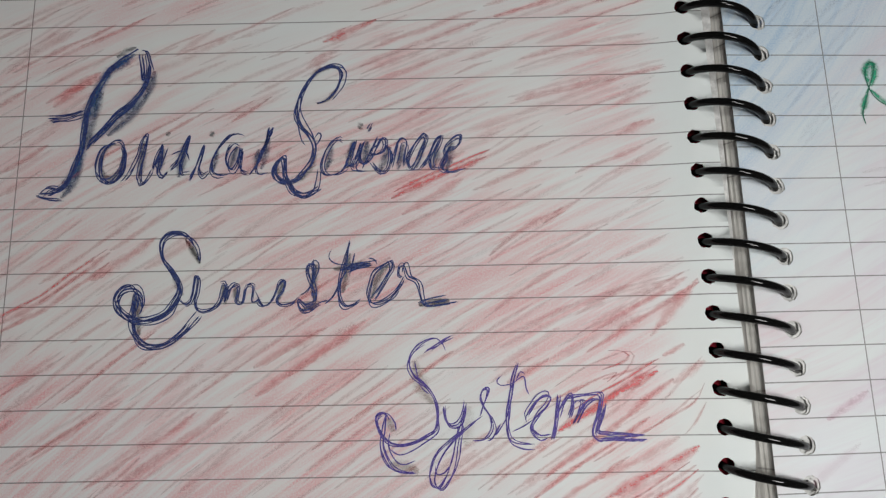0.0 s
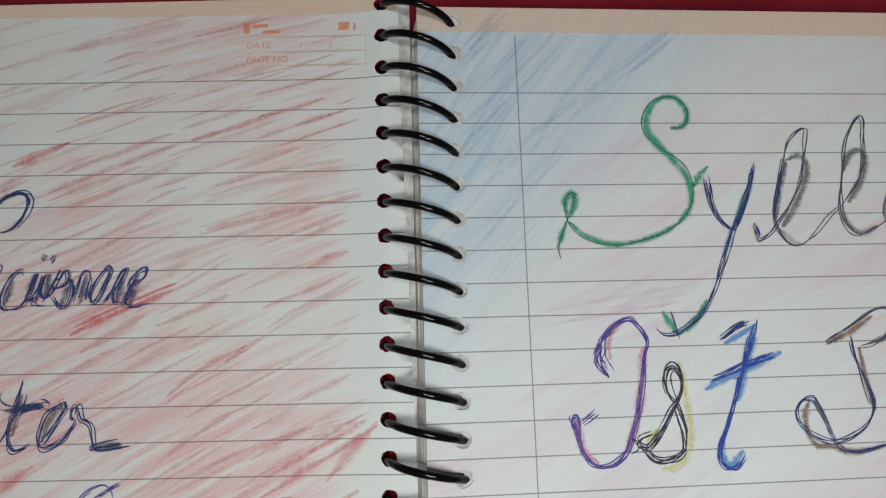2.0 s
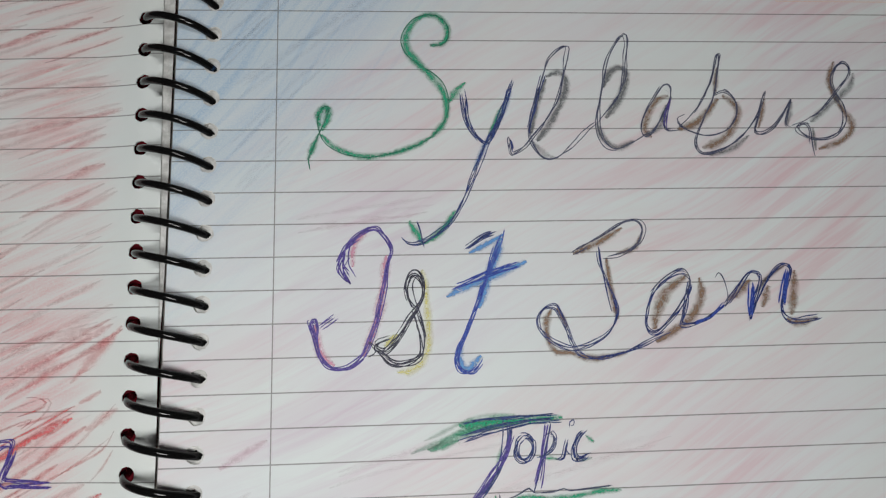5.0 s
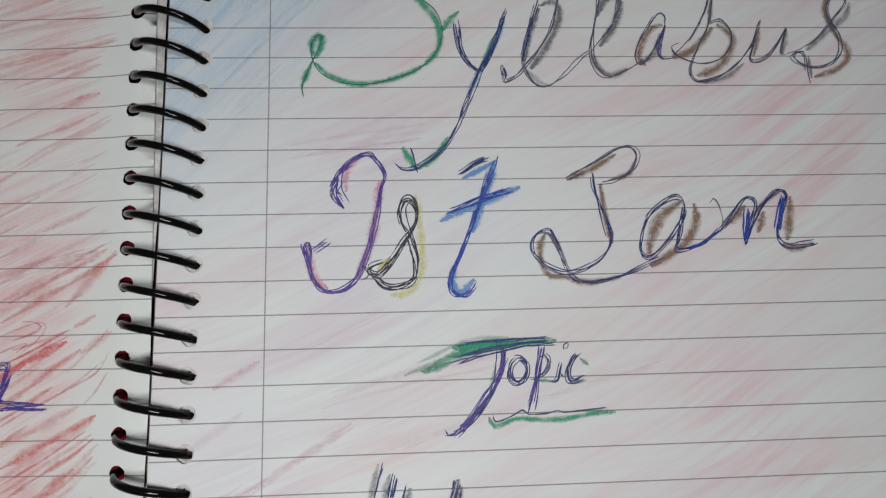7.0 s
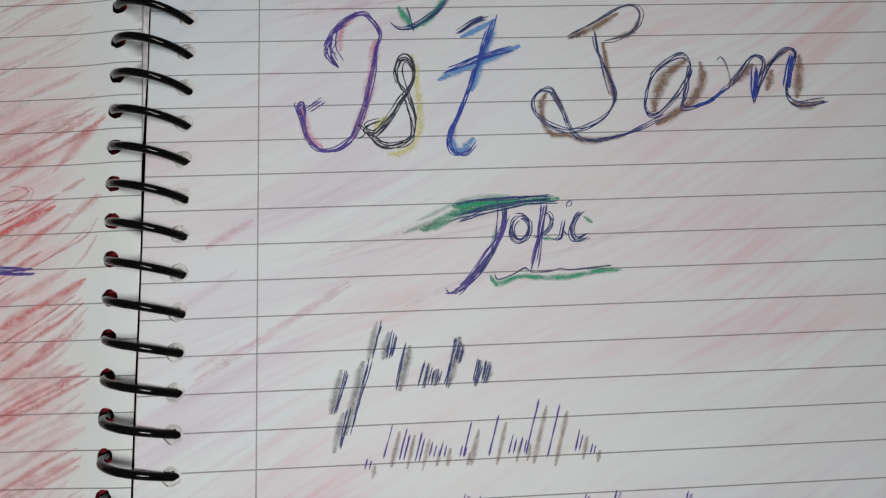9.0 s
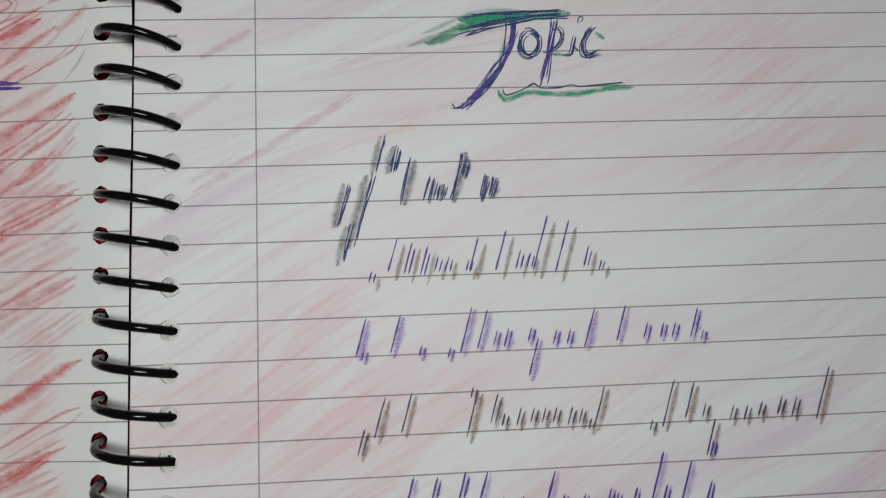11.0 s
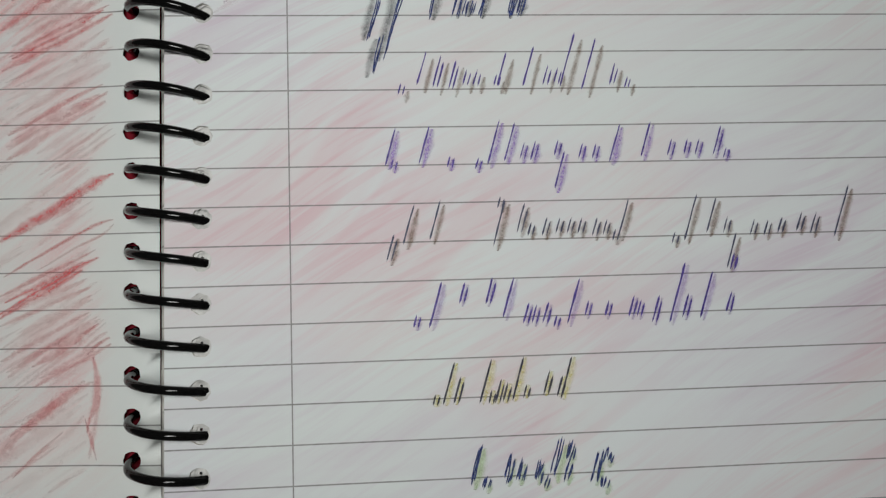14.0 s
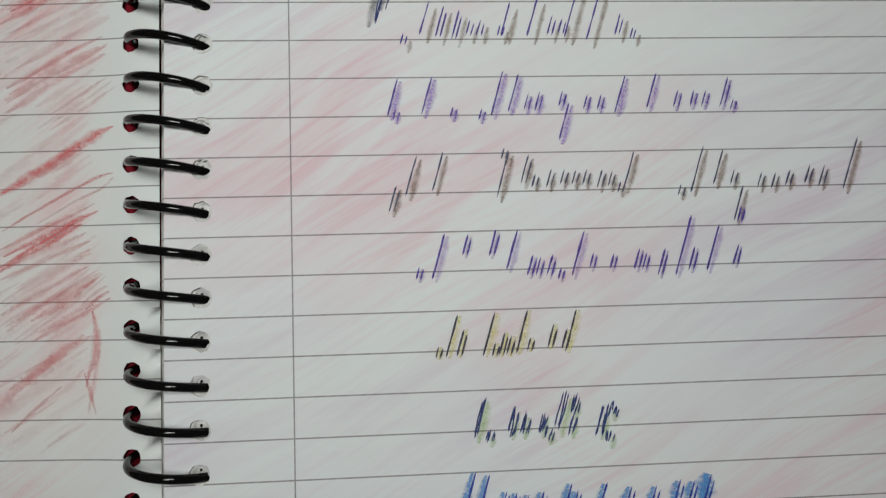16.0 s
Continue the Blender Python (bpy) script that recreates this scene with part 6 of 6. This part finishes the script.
line_c.pen([(73.6, 0.3), (74.5, 2.9)])
line_c.pen([(74.6, 0.3), (75.3, 2.4)])
line_c.shade([(74.3, -0.4), (75.2, 2.2)], VIOLET_PENCIL, 1.6, 0.4)
line_c.done()

line_d = Writing(right_sheet, (50, -213), SLATE, 'plain slanted grey-violet pen bars standing for a handwritten line')
line_d.pen([(-0.5, -4.9), (1.2, 0.7)])
line_d.pen([(0.4, -4.9), (1.7, -0.5)])
line_d.shade([(0.4, -5.8), (2, -0.2)], BROWN, 1.4, 0.45)
line_d.pen([(2.9, -1.6), (5.4, 6.8)])
line_d.shade([(3.8, -2.6), (6.3, 5.9)], BROWN, 1.4, 0.45)
line_d.pen([(8.4, -0.7), (10.8, 7.6)])
line_d.shade([(9.3, -1.6), (11.7, 6.6)], BROWN, 1.4, 0.45)
line_d.pen([(21.5, -2.3), (24.4, 7.4)])
line_d.shade([(22.4, -3.3), (25.3, 6.4)], BROWN, 1.4, 0.45)
line_d.pen([(22.7, 5.6), (23.4, 8.1)])
line_d.pen([(23.6, 5.5), (24.2, 7.6)])
line_d.shade([(23.6, 4.6), (24.3, 7.1)], BROWN, 1.4, 0.45)
line_d.pen([(26.6, 0.4), (28.5, 6.7)])
line_d.pen([(27.5, 0.3), (29.1, 5.4)])
line_d.shade([(27.5, -0.6), (29.4, 5.7)], BROWN, 1.4, 0.45)
line_d.pen([(28.8, -0.3), (29.7, 2.6)])
line_d.pen([(29.7, -0.3), (30.4, 2)])
line_d.shade([(29.7, -1.2), (30.6, 1.6)], BROWN, 1.4, 0.45)
line_d.pen([(31.8, -0.4), (33.1, 3.6)])
line_d.pen([(32.8, -0.4), (33.8, 2.8)])
line_d.shade([(32.7, -1.3), (34, 2.7)], BROWN, 1.4, 0.45)
line_d.pen([(34.7, 0.1), (35.8, 3.5)])
line_d.pen([(35.7, 0), (36.6, 2.8)])
line_d.shade([(35.6, -0.9), (36.7, 2.6)], BROWN, 1.4, 0.45)
line_d.pen([(37.1, -0), (38.2, 3.4)])
line_d.pen([(38, -0), (38.9, 2.7)])
line_d.shade([(38, -1), (39.1, 2.5)], BROWN, 1.4, 0.45)
line_d.pen([(39.4, -0.1), (40.5, 3.4)])
line_d.pen([(40.4, -0.1), (41.3, 2.6)])
line_d.shade([(40.3, -1), (41.4, 2.4)], BROWN, 1.4, 0.45)
line_d.pen([(42.4, -0.8), (43.7, 3.3)])
line_d.pen([(43.3, -0.8), (44.4, 2.4)])
line_d.shade([(43.3, -1.7), (44.6, 2.3)], BROWN, 1.4, 0.45)
line_d.pen([(44.7, -0.5), (45.8, 2.9)])
line_d.pen([(45.6, -0.5), (46.5, 2.2)])
line_d.shade([(45.6, -1.5), (46.7, 2)], BROWN, 1.4, 0.45)
line_d.pen([(47.9, -1), (50.6, 7.1)])
line_d.shade([(48.8, -1.9), (51.5, 6.2)], BROWN, 1.4, 0.45)
line_d.pen([(46.7, -1.8), (47.5, 0.7)])
line_d.pen([(47.6, -1.8), (48.3, 0.2)])
line_d.shade([(47.6, -2.7), (48.4, -0.2)], BROWN, 1.4, 0.45)
line_d.pen([(59.4, -2.7), (60.3, -0.1)])
line_d.pen([(60.4, -2.7), (61.1, -0.7)])
line_d.shade([(60.3, -3.6), (61.2, -1.1)], BROWN, 1.4, 0.45)
line_d.pen([(62.1, -2.1), (65.4, 7.8)])
line_d.shade([(63, -3), (66.3, 6.9)], BROWN, 1.4, 0.45)
line_d.pen([(67, -0.5), (69.6, 7.1)])
line_d.shade([(67.9, -1.4), (70.5, 6.1)], BROWN, 1.4, 0.45)
line_d.pen([(70.7, -0.6), (71.9, 2.9)])
line_d.pen([(71.7, -0.6), (72.6, 2.2)])
line_d.shade([(71.6, -1.6), (72.8, 1.9)], BROWN, 1.4, 0.45)
line_d.pen([(71, -8.2), (73.6, -0.7)])
line_d.shade([(71.9, -9.2), (74.5, -1.7)], BROWN, 1.4, 0.45)
line_d.pen([(76.5, -1.4), (77.7, 2.1)])
line_d.pen([(77.5, -1.4), (78.4, 1.4)])
line_d.shade([(77.4, -2.4), (78.6, 1.1)], BROWN, 1.4, 0.45)
line_d.pen([(79.5, -1.5), (80.7, 2)])
line_d.pen([(80.5, -1.5), (81.4, 1.3)])
line_d.shade([(80.4, -2.5), (81.6, 1)], BROWN, 1.4, 0.45)
line_d.pen([(82.6, -1), (83.9, 2.5)])
line_d.pen([(83.6, -1.1), (84.6, 1.8)])
line_d.shade([(83.5, -2), (84.8, 1.5)], BROWN, 1.4, 0.45)
line_d.pen([(86.8, -0.6), (88.3, 3.5)])
line_d.pen([(87.8, -0.6), (89, 2.7)])
line_d.shade([(87.7, -1.6), (89.2, 2.5)], BROWN, 1.4, 0.45)
line_d.pen([(89.8, -1.3), (91.5, 3.4)])
line_d.pen([(90.8, -1.3), (92.2, 2.5)])
line_d.shade([(90.7, -2.2), (92.4, 2.4)], BROWN, 1.4, 0.45)
line_d.pen([(95.1, -2), (99.1, 9.2)])
line_d.shade([(96, -3), (100, 8.2)], BROWN, 1.4, 0.45)
line_d.done()

line_e = Writing(right_sheet, (54, -230), VIOLET_INK, 'plain slanted strong violet pen bars standing for a handwritten line')
line_e.pen([(0.6, -1.6), (1.4, 1.2)], width=0.42)
line_e.pen([(1.5, -1.6), (2.2, 0.6)], width=0.42)
line_e.shade([(1.3, -2.2), (2.1, 0.6)], VIOLET_PENCIL, 1.3, 0.3)
line_e.pen([(3.8, -1.7), (6.6, 7.7)], width=0.42)
line_e.shade([(4.5, -2.3), (7.3, 7.1)], VIOLET_PENCIL, 1.3, 0.3)
line_e.pen([(10.1, 3.1), (11.4, 7.5)], width=0.42)
line_e.pen([(11, 3), (12.1, 6.6)], width=0.42)
line_e.shade([(10.7, 2.5), (12.1, 6.9)], VIOLET_PENCIL, 1.3, 0.3)
line_e.pen([(15.5, 2.8), (17.2, 8.4)], width=0.42)
line_e.pen([(16.4, 2.8), (17.8, 7.3)], width=0.42)
line_e.shade([(16.1, 2.2), (17.8, 7.8)], VIOLET_PENCIL, 1.3, 0.3)
line_e.pen([(19, -0.1), (21.6, 8.3)], width=0.42)
line_e.shade([(19.7, -0.7), (22.3, 7.7)], VIOLET_PENCIL, 1.3, 0.3)
line_e.pen([(23.2, -1.4), (24.6, 3)], width=0.42)
line_e.pen([(24.1, -1.5), (25.3, 2.1)], width=0.42)
line_e.shade([(23.9, -2), (25.3, 2.4)], VIOLET_PENCIL, 1.3, 0.3)
line_e.pen([(25, -1.5), (26.2, 2.4)], width=0.42)
line_e.pen([(25.9, -1.6), (26.9, 1.6)], width=0.42)
line_e.shade([(25.7, -2.1), (26.9, 1.8)], VIOLET_PENCIL, 1.3, 0.3)
line_e.pen([(27.2, -1.6), (28.7, 2.9)], width=0.42)
line_e.pen([(28.2, -1.7), (29.3, 1.9)], width=0.42)
line_e.shade([(27.9, -2.2), (29.3, 2.3)], VIOLET_PENCIL, 1.3, 0.3)
line_e.pen([(29.5, -2.3), (30.3, 0.2)], width=0.42)
line_e.pen([(30.4, -2.3), (31.1, -0.4)], width=0.42)
line_e.shade([(30.2, -2.9), (31, -0.4)], VIOLET_PENCIL, 1.3, 0.3)
line_e.pen([(32.4, -1.8), (35.4, 7.7)], width=0.42)
line_e.shade([(33, -2.4), (36.1, 7.1)], VIOLET_PENCIL, 1.3, 0.3)
line_e.pen([(36.1, -0.3), (37.1, 3.1)], width=0.42)
line_e.pen([(37, -0.3), (37.9, 2.4)], width=0.42)
line_e.shade([(36.7, -0.9), (37.8, 2.5)], VIOLET_PENCIL, 1.3, 0.3)
line_e.pen([(40.3, -0.5), (41.4, 2.9)], width=0.42)
line_e.pen([(41.2, -0.5), (42.1, 2.2)], width=0.42)
line_e.shade([(40.9, -1.1), (42, 2.3)], VIOLET_PENCIL, 1.3, 0.3)
line_e.pen([(45.4, -0.7), (46.9, 3.8)], width=0.42)
line_e.pen([(46.3, -0.7), (47.5, 2.9)], width=0.42)
line_e.shade([(46.1, -1.3), (47.5, 3.2)], VIOLET_PENCIL, 1.3, 0.3)
line_e.pen([(47.1, -0.8), (48.3, 2.8)], width=0.42)
line_e.pen([(48, -0.8), (49, 2.1)], width=0.42)
line_e.shade([(47.8, -1.4), (48.9, 2.2)], VIOLET_PENCIL, 1.3, 0.3)
line_e.pen([(50.3, -2.1), (52.2, 3.6)], width=0.42)
line_e.pen([(51.2, -2.1), (52.7, 2.4)], width=0.42)
line_e.shade([(51, -2.7), (52.8, 3)], VIOLET_PENCIL, 1.3, 0.3)
line_e.pen([(54, -2.2), (58.1, 10.3)], width=0.42)
line_e.shade([(54.6, -2.8), (58.8, 9.7)], VIOLET_PENCIL, 1.3, 0.3)
line_e.pen([(56.8, -1.2), (58.5, 3.9)], width=0.42)
line_e.pen([(57.8, -1.2), (59.1, 2.8)], width=0.42)
line_e.shade([(57.5, -1.8), (59.2, 3.3)], VIOLET_PENCIL, 1.3, 0.3)
line_e.pen([(60.6, -1.4), (63.9, 8.3)], width=0.42)
line_e.shade([(61.3, -2), (64.6, 7.7)], VIOLET_PENCIL, 1.3, 0.3)
line_e.pen([(66.2, -0.4), (67.8, 4.1)], width=0.42)
line_e.pen([(67.2, -0.5), (68.4, 3.2)], width=0.42)
line_e.shade([(66.9, -1), (68.4, 3.5)], VIOLET_PENCIL, 1.3, 0.3)
line_e.pen([(67.7, 8.5), (68.9, 12.2)], width=0.42)
line_e.pen([(68.6, 8.5), (69.6, 11.4)], width=0.42)
line_e.shade([(68.3, 7.9), (69.6, 11.6)], VIOLET_PENCIL, 1.3, 0.3)
line_e.done()

line_f = Writing(right_sheet, (57, -247), BLACK_INK, 'plain slanted dark pen bars standing for a handwritten line')
line_f.pen([(1.1, -0.4), (1.8, 2)], width=0.40)
line_f.pen([(2, -0.4), (2.6, 1.5)], width=0.40)
line_f.shade([(1.6, -0.6), (2.4, 1.8)], YELLOW, 1.7, 0.35)
line_f.pen([(3.2, -0.3), (5.7, 8.2)], width=0.40)
line_f.shade([(3.8, -0.5), (6.3, 8)], YELLOW, 1.7, 0.35)
line_f.pen([(5.4, -0.1), (7, 5.4)], width=0.40)
line_f.pen([(6.3, -0.2), (7.6, 4.3)], width=0.40)
line_f.shade([(5.9, -0.4), (7.6, 5.2)], YELLOW, 1.7, 0.35)
line_f.pen([(10.7, -0.3), (13.4, 8.6)], width=0.40)
line_f.shade([(11.3, -0.5), (14, 8.3)], YELLOW, 1.7, 0.35)
line_f.pen([(12.5, -0.4), (13.3, 2.4)], width=0.40)
line_f.pen([(13.4, -0.4), (14.1, 1.8)], width=0.40)
line_f.shade([(13.1, -0.6), (13.9, 2.2)], YELLOW, 1.7, 0.35)
line_f.pen([(13.8, -0.4), (15.3, 4.6)], width=0.40)
line_f.pen([(14.7, -0.4), (15.9, 3.6)], width=0.40)
line_f.shade([(14.3, -0.6), (15.9, 4.3)], YELLOW, 1.7, 0.35)
line_f.pen([(15.4, -0.2), (16.6, 3.8)], width=0.40)
line_f.pen([(16.3, -0.3), (17.3, 2.9)], width=0.40)
line_f.shade([(16, -0.5), (17.2, 3.5)], YELLOW, 1.7, 0.35)
line_f.pen([(17.3, 0), (20, 8.9)], width=0.40)
line_f.shade([(17.8, -0.2), (20.5, 8.7)], YELLOW, 1.7, 0.35)
line_f.pen([(19.6, 0.5), (20.5, 3.3)], width=0.40)
line_f.pen([(20.5, 0.5), (21.2, 2.7)], width=0.40)
line_f.shade([(20.2, 0.3), (21, 3.1)], YELLOW, 1.7, 0.35)
line_f.pen([(23.8, 0.9), (25.3, 6)], width=0.40)
line_f.pen([(24.7, 0.9), (25.9, 4.9)], width=0.40)
line_f.shade([(24.3, 0.7), (25.9, 5.7)], YELLOW, 1.7, 0.35)
line_f.pen([(26.7, 0.5), (28, 4.8)], width=0.40)
line_f.pen([(27.6, 0.5), (28.7, 3.9)], width=0.40)
line_f.shade([(27.3, 0.3), (28.6, 4.5)], YELLOW, 1.7, 0.35)
line_f.pen([(27.4, 0), (30.1, 8.7)], width=0.40)
line_f.shade([(28, -0.2), (30.7, 8.4)], YELLOW, 1.7, 0.35)
line_f.done()

line_g = Writing(right_sheet, (65, -263), NAVY, 'plain slanted dark navy pen bars standing for a handwritten line')
line_g.pen([(0.2, -0.2), (2.7, 7.9)], passes=2, width=0.38)
line_g.shade([(1.1, -1.4), (3.5, 6.8)], LIME, 1.6, 0.3)
line_g.pen([(2.9, -1.2), (3.6, 1.2)], passes=2, width=0.38)
line_g.pen([(3.7, -1.2), (4.3, 0.7)], passes=2, width=0.38)
line_g.shade([(3.7, -2.3), (4.4, 0.1)], LIME, 1.6, 0.3)
line_g.pen([(7.1, 0), (8.8, 5.5)], passes=2, width=0.38)
line_g.pen([(8, 0), (9.4, 4.4)], passes=2, width=0.38)
line_g.shade([(8, -1.1), (9.7, 4.4)], LIME, 1.6, 0.3)
line_g.pen([(9.5, 0.2), (10.8, 4.3)], passes=2, width=0.38)
line_g.pen([(10.4, 0.1), (11.4, 3.4)], passes=2, width=0.38)
line_g.shade([(10.4, -1), (11.6, 3.2)], LIME, 1.6, 0.3)
line_g.pen([(13.2, 0), (14.5, 4.2)], passes=2, width=0.38)
line_g.pen([(14.1, -0), (15.2, 3.3)], passes=2, width=0.38)
line_g.shade([(14.1, -1.1), (15.4, 3)], LIME, 1.6, 0.3)
line_g.pen([(14.7, -1.1), (15.4, 1.3)], passes=2, width=0.38)
line_g.pen([(15.6, -1.2), (16.2, 0.7)], passes=2, width=0.38)
line_g.shade([(15.5, -2.3), (16.3, 0.1)], LIME, 1.6, 0.3)
line_g.pen([(17, 0.2), (19.4, 7.9)], passes=2, width=0.38)
line_g.shade([(17.9, -0.9), (20.3, 6.7)], LIME, 1.6, 0.3)
line_g.pen([(19.9, 3.4), (21.1, 7.3)], passes=2, width=0.38)
line_g.pen([(20.8, 3.4), (21.8, 6.4)], passes=2, width=0.38)
line_g.shade([(20.8, 2.3), (22, 6.1)], LIME, 1.6, 0.3)
line_g.pen([(19.2, -0.2), (20.4, 3.4)], passes=2, width=0.38)
line_g.pen([(20.1, -0.3), (21.1, 2.6)], passes=2, width=0.38)
line_g.shade([(20.1, -1.4), (21.2, 2.2)], LIME, 1.6, 0.3)
line_g.pen([(25.2, -0.7), (27.1, 5.4)], passes=2, width=0.38)
line_g.pen([(26.1, -0.7), (27.6, 4.1)], passes=2, width=0.38)
line_g.shade([(26, -1.8), (27.9, 4.2)], LIME, 1.6, 0.3)
line_g.pen([(27.2, -2.4), (27.9, -0)], passes=2, width=0.38)
line_g.pen([(28.1, -2.5), (28.7, -0.5)], passes=2, width=0.38)
line_g.shade([(28, -3.6), (28.8, -1.2)], LIME, 1.6, 0.3)
line_g.pen([(27.8, 3), (28.6, 5.4)], passes=2, width=0.38)
line_g.pen([(28.7, 3), (29.4, 4.9)], passes=2, width=0.38)
line_g.shade([(28.7, 1.8), (29.5, 4.3)], LIME, 1.6, 0.3)
line_g.done()

line_h = Writing(right_sheet, (62, -279), BLUE_INK, 'plain slanted blue pen bars standing for a handwritten line')
line_h.pen([(0.7, 0.2), (3.5, 9.2)], width=0.36)
line_h.shade([(0.1, -0.1), (2.8, 8.9)], BLUE_PENCIL, 2.0, 0.6)
line_h.pen([(3.6, 0), (6.2, 8.6)], width=0.36)
line_h.shade([(2.9, -0.3), (5.5, 8.3)], BLUE_PENCIL, 2.0, 0.6)
line_h.pen([(8.3, 1.4), (9.5, 5.2)], width=0.36)
line_h.pen([(9.2, 1.4), (10.1, 4.4)], width=0.36)
line_h.shade([(7.6, 1.1), (8.8, 4.9)], BLUE_PENCIL, 2.0, 0.6)
line_h.pen([(10.4, 1.2), (11.6, 4.8)], width=0.36)
line_h.pen([(11.3, 1.2), (12.2, 4.1)], width=0.36)
line_h.shade([(9.8, 0.9), (10.9, 4.6)], BLUE_PENCIL, 2.0, 0.6)
line_h.pen([(12.9, 0.7), (14, 4.4)], width=0.36)
line_h.pen([(13.8, 0.6), (14.7, 3.6)], width=0.36)
line_h.shade([(12.2, 0.4), (13.3, 4.1)], BLUE_PENCIL, 2.0, 0.6)
line_h.pen([(15.6, 0.5), (16.9, 4.8)], width=0.36)
line_h.pen([(16.5, 0.5), (17.6, 3.9)], width=0.36)
line_h.shade([(14.9, 0.2), (16.2, 4.5)], BLUE_PENCIL, 2.0, 0.6)
line_h.pen([(20.5, -0.8), (22.7, 6.2)], width=0.36)
line_h.shade([(19.8, -1.1), (22, 5.9)], BLUE_PENCIL, 2.0, 0.6)
line_h.pen([(22.8, 1.3), (23.8, 4.7)], width=0.36)
line_h.pen([(23.7, 1.2), (24.5, 4)], width=0.36)
line_h.shade([(22.1, 1), (23.2, 4.4)], BLUE_PENCIL, 2.0, 0.6)
line_h.pen([(27.5, -1.1), (29.8, 5.9)], width=0.36)
line_h.shade([(26.8, -1.4), (29.1, 5.6)], BLUE_PENCIL, 2.0, 0.6)
line_h.pen([(33.3, 0.3), (34.9, 5.1)], width=0.36)
line_h.pen([(34.2, 0.2), (35.5, 4.1)], width=0.36)
line_h.shade([(32.6, -0), (34.2, 4.8)], BLUE_PENCIL, 2.0, 0.6)
line_h.pen([(38.5, 0.6), (39.9, 4.9)], width=0.36)
line_h.pen([(39.4, 0.5), (40.6, 4)], width=0.36)
line_h.shade([(37.8, 0.3), (39.2, 4.6)], BLUE_PENCIL, 2.0, 0.6)
line_h.pen([(43.4, 1.4), (44.9, 5.8)], width=0.36)
line_h.pen([(44.4, 1.4), (45.5, 4.9)], width=0.36)
line_h.shade([(42.7, 1.1), (44.2, 5.5)], BLUE_PENCIL, 2.0, 0.6)
line_h.pen([(46.3, 1.3), (47.8, 5.6)], width=0.36)
line_h.pen([(47.2, 1.2), (48.4, 4.7)], width=0.36)
line_h.shade([(45.6, 1), (47, 5.3)], BLUE_PENCIL, 2.0, 0.6)
line_h.pen([(49.2, 0.6), (51.2, 6.6)], width=0.36)
line_h.pen([(50.1, 0.6), (51.8, 5.3)], width=0.36)
line_h.shade([(48.5, 0.3), (50.5, 6.3)], BLUE_PENCIL, 2.0, 0.6)
line_h.shade([(48.6, 1.2), (50.7, 6.6)], BLUE_PENCIL, 4, 0.9)
line_h.done()
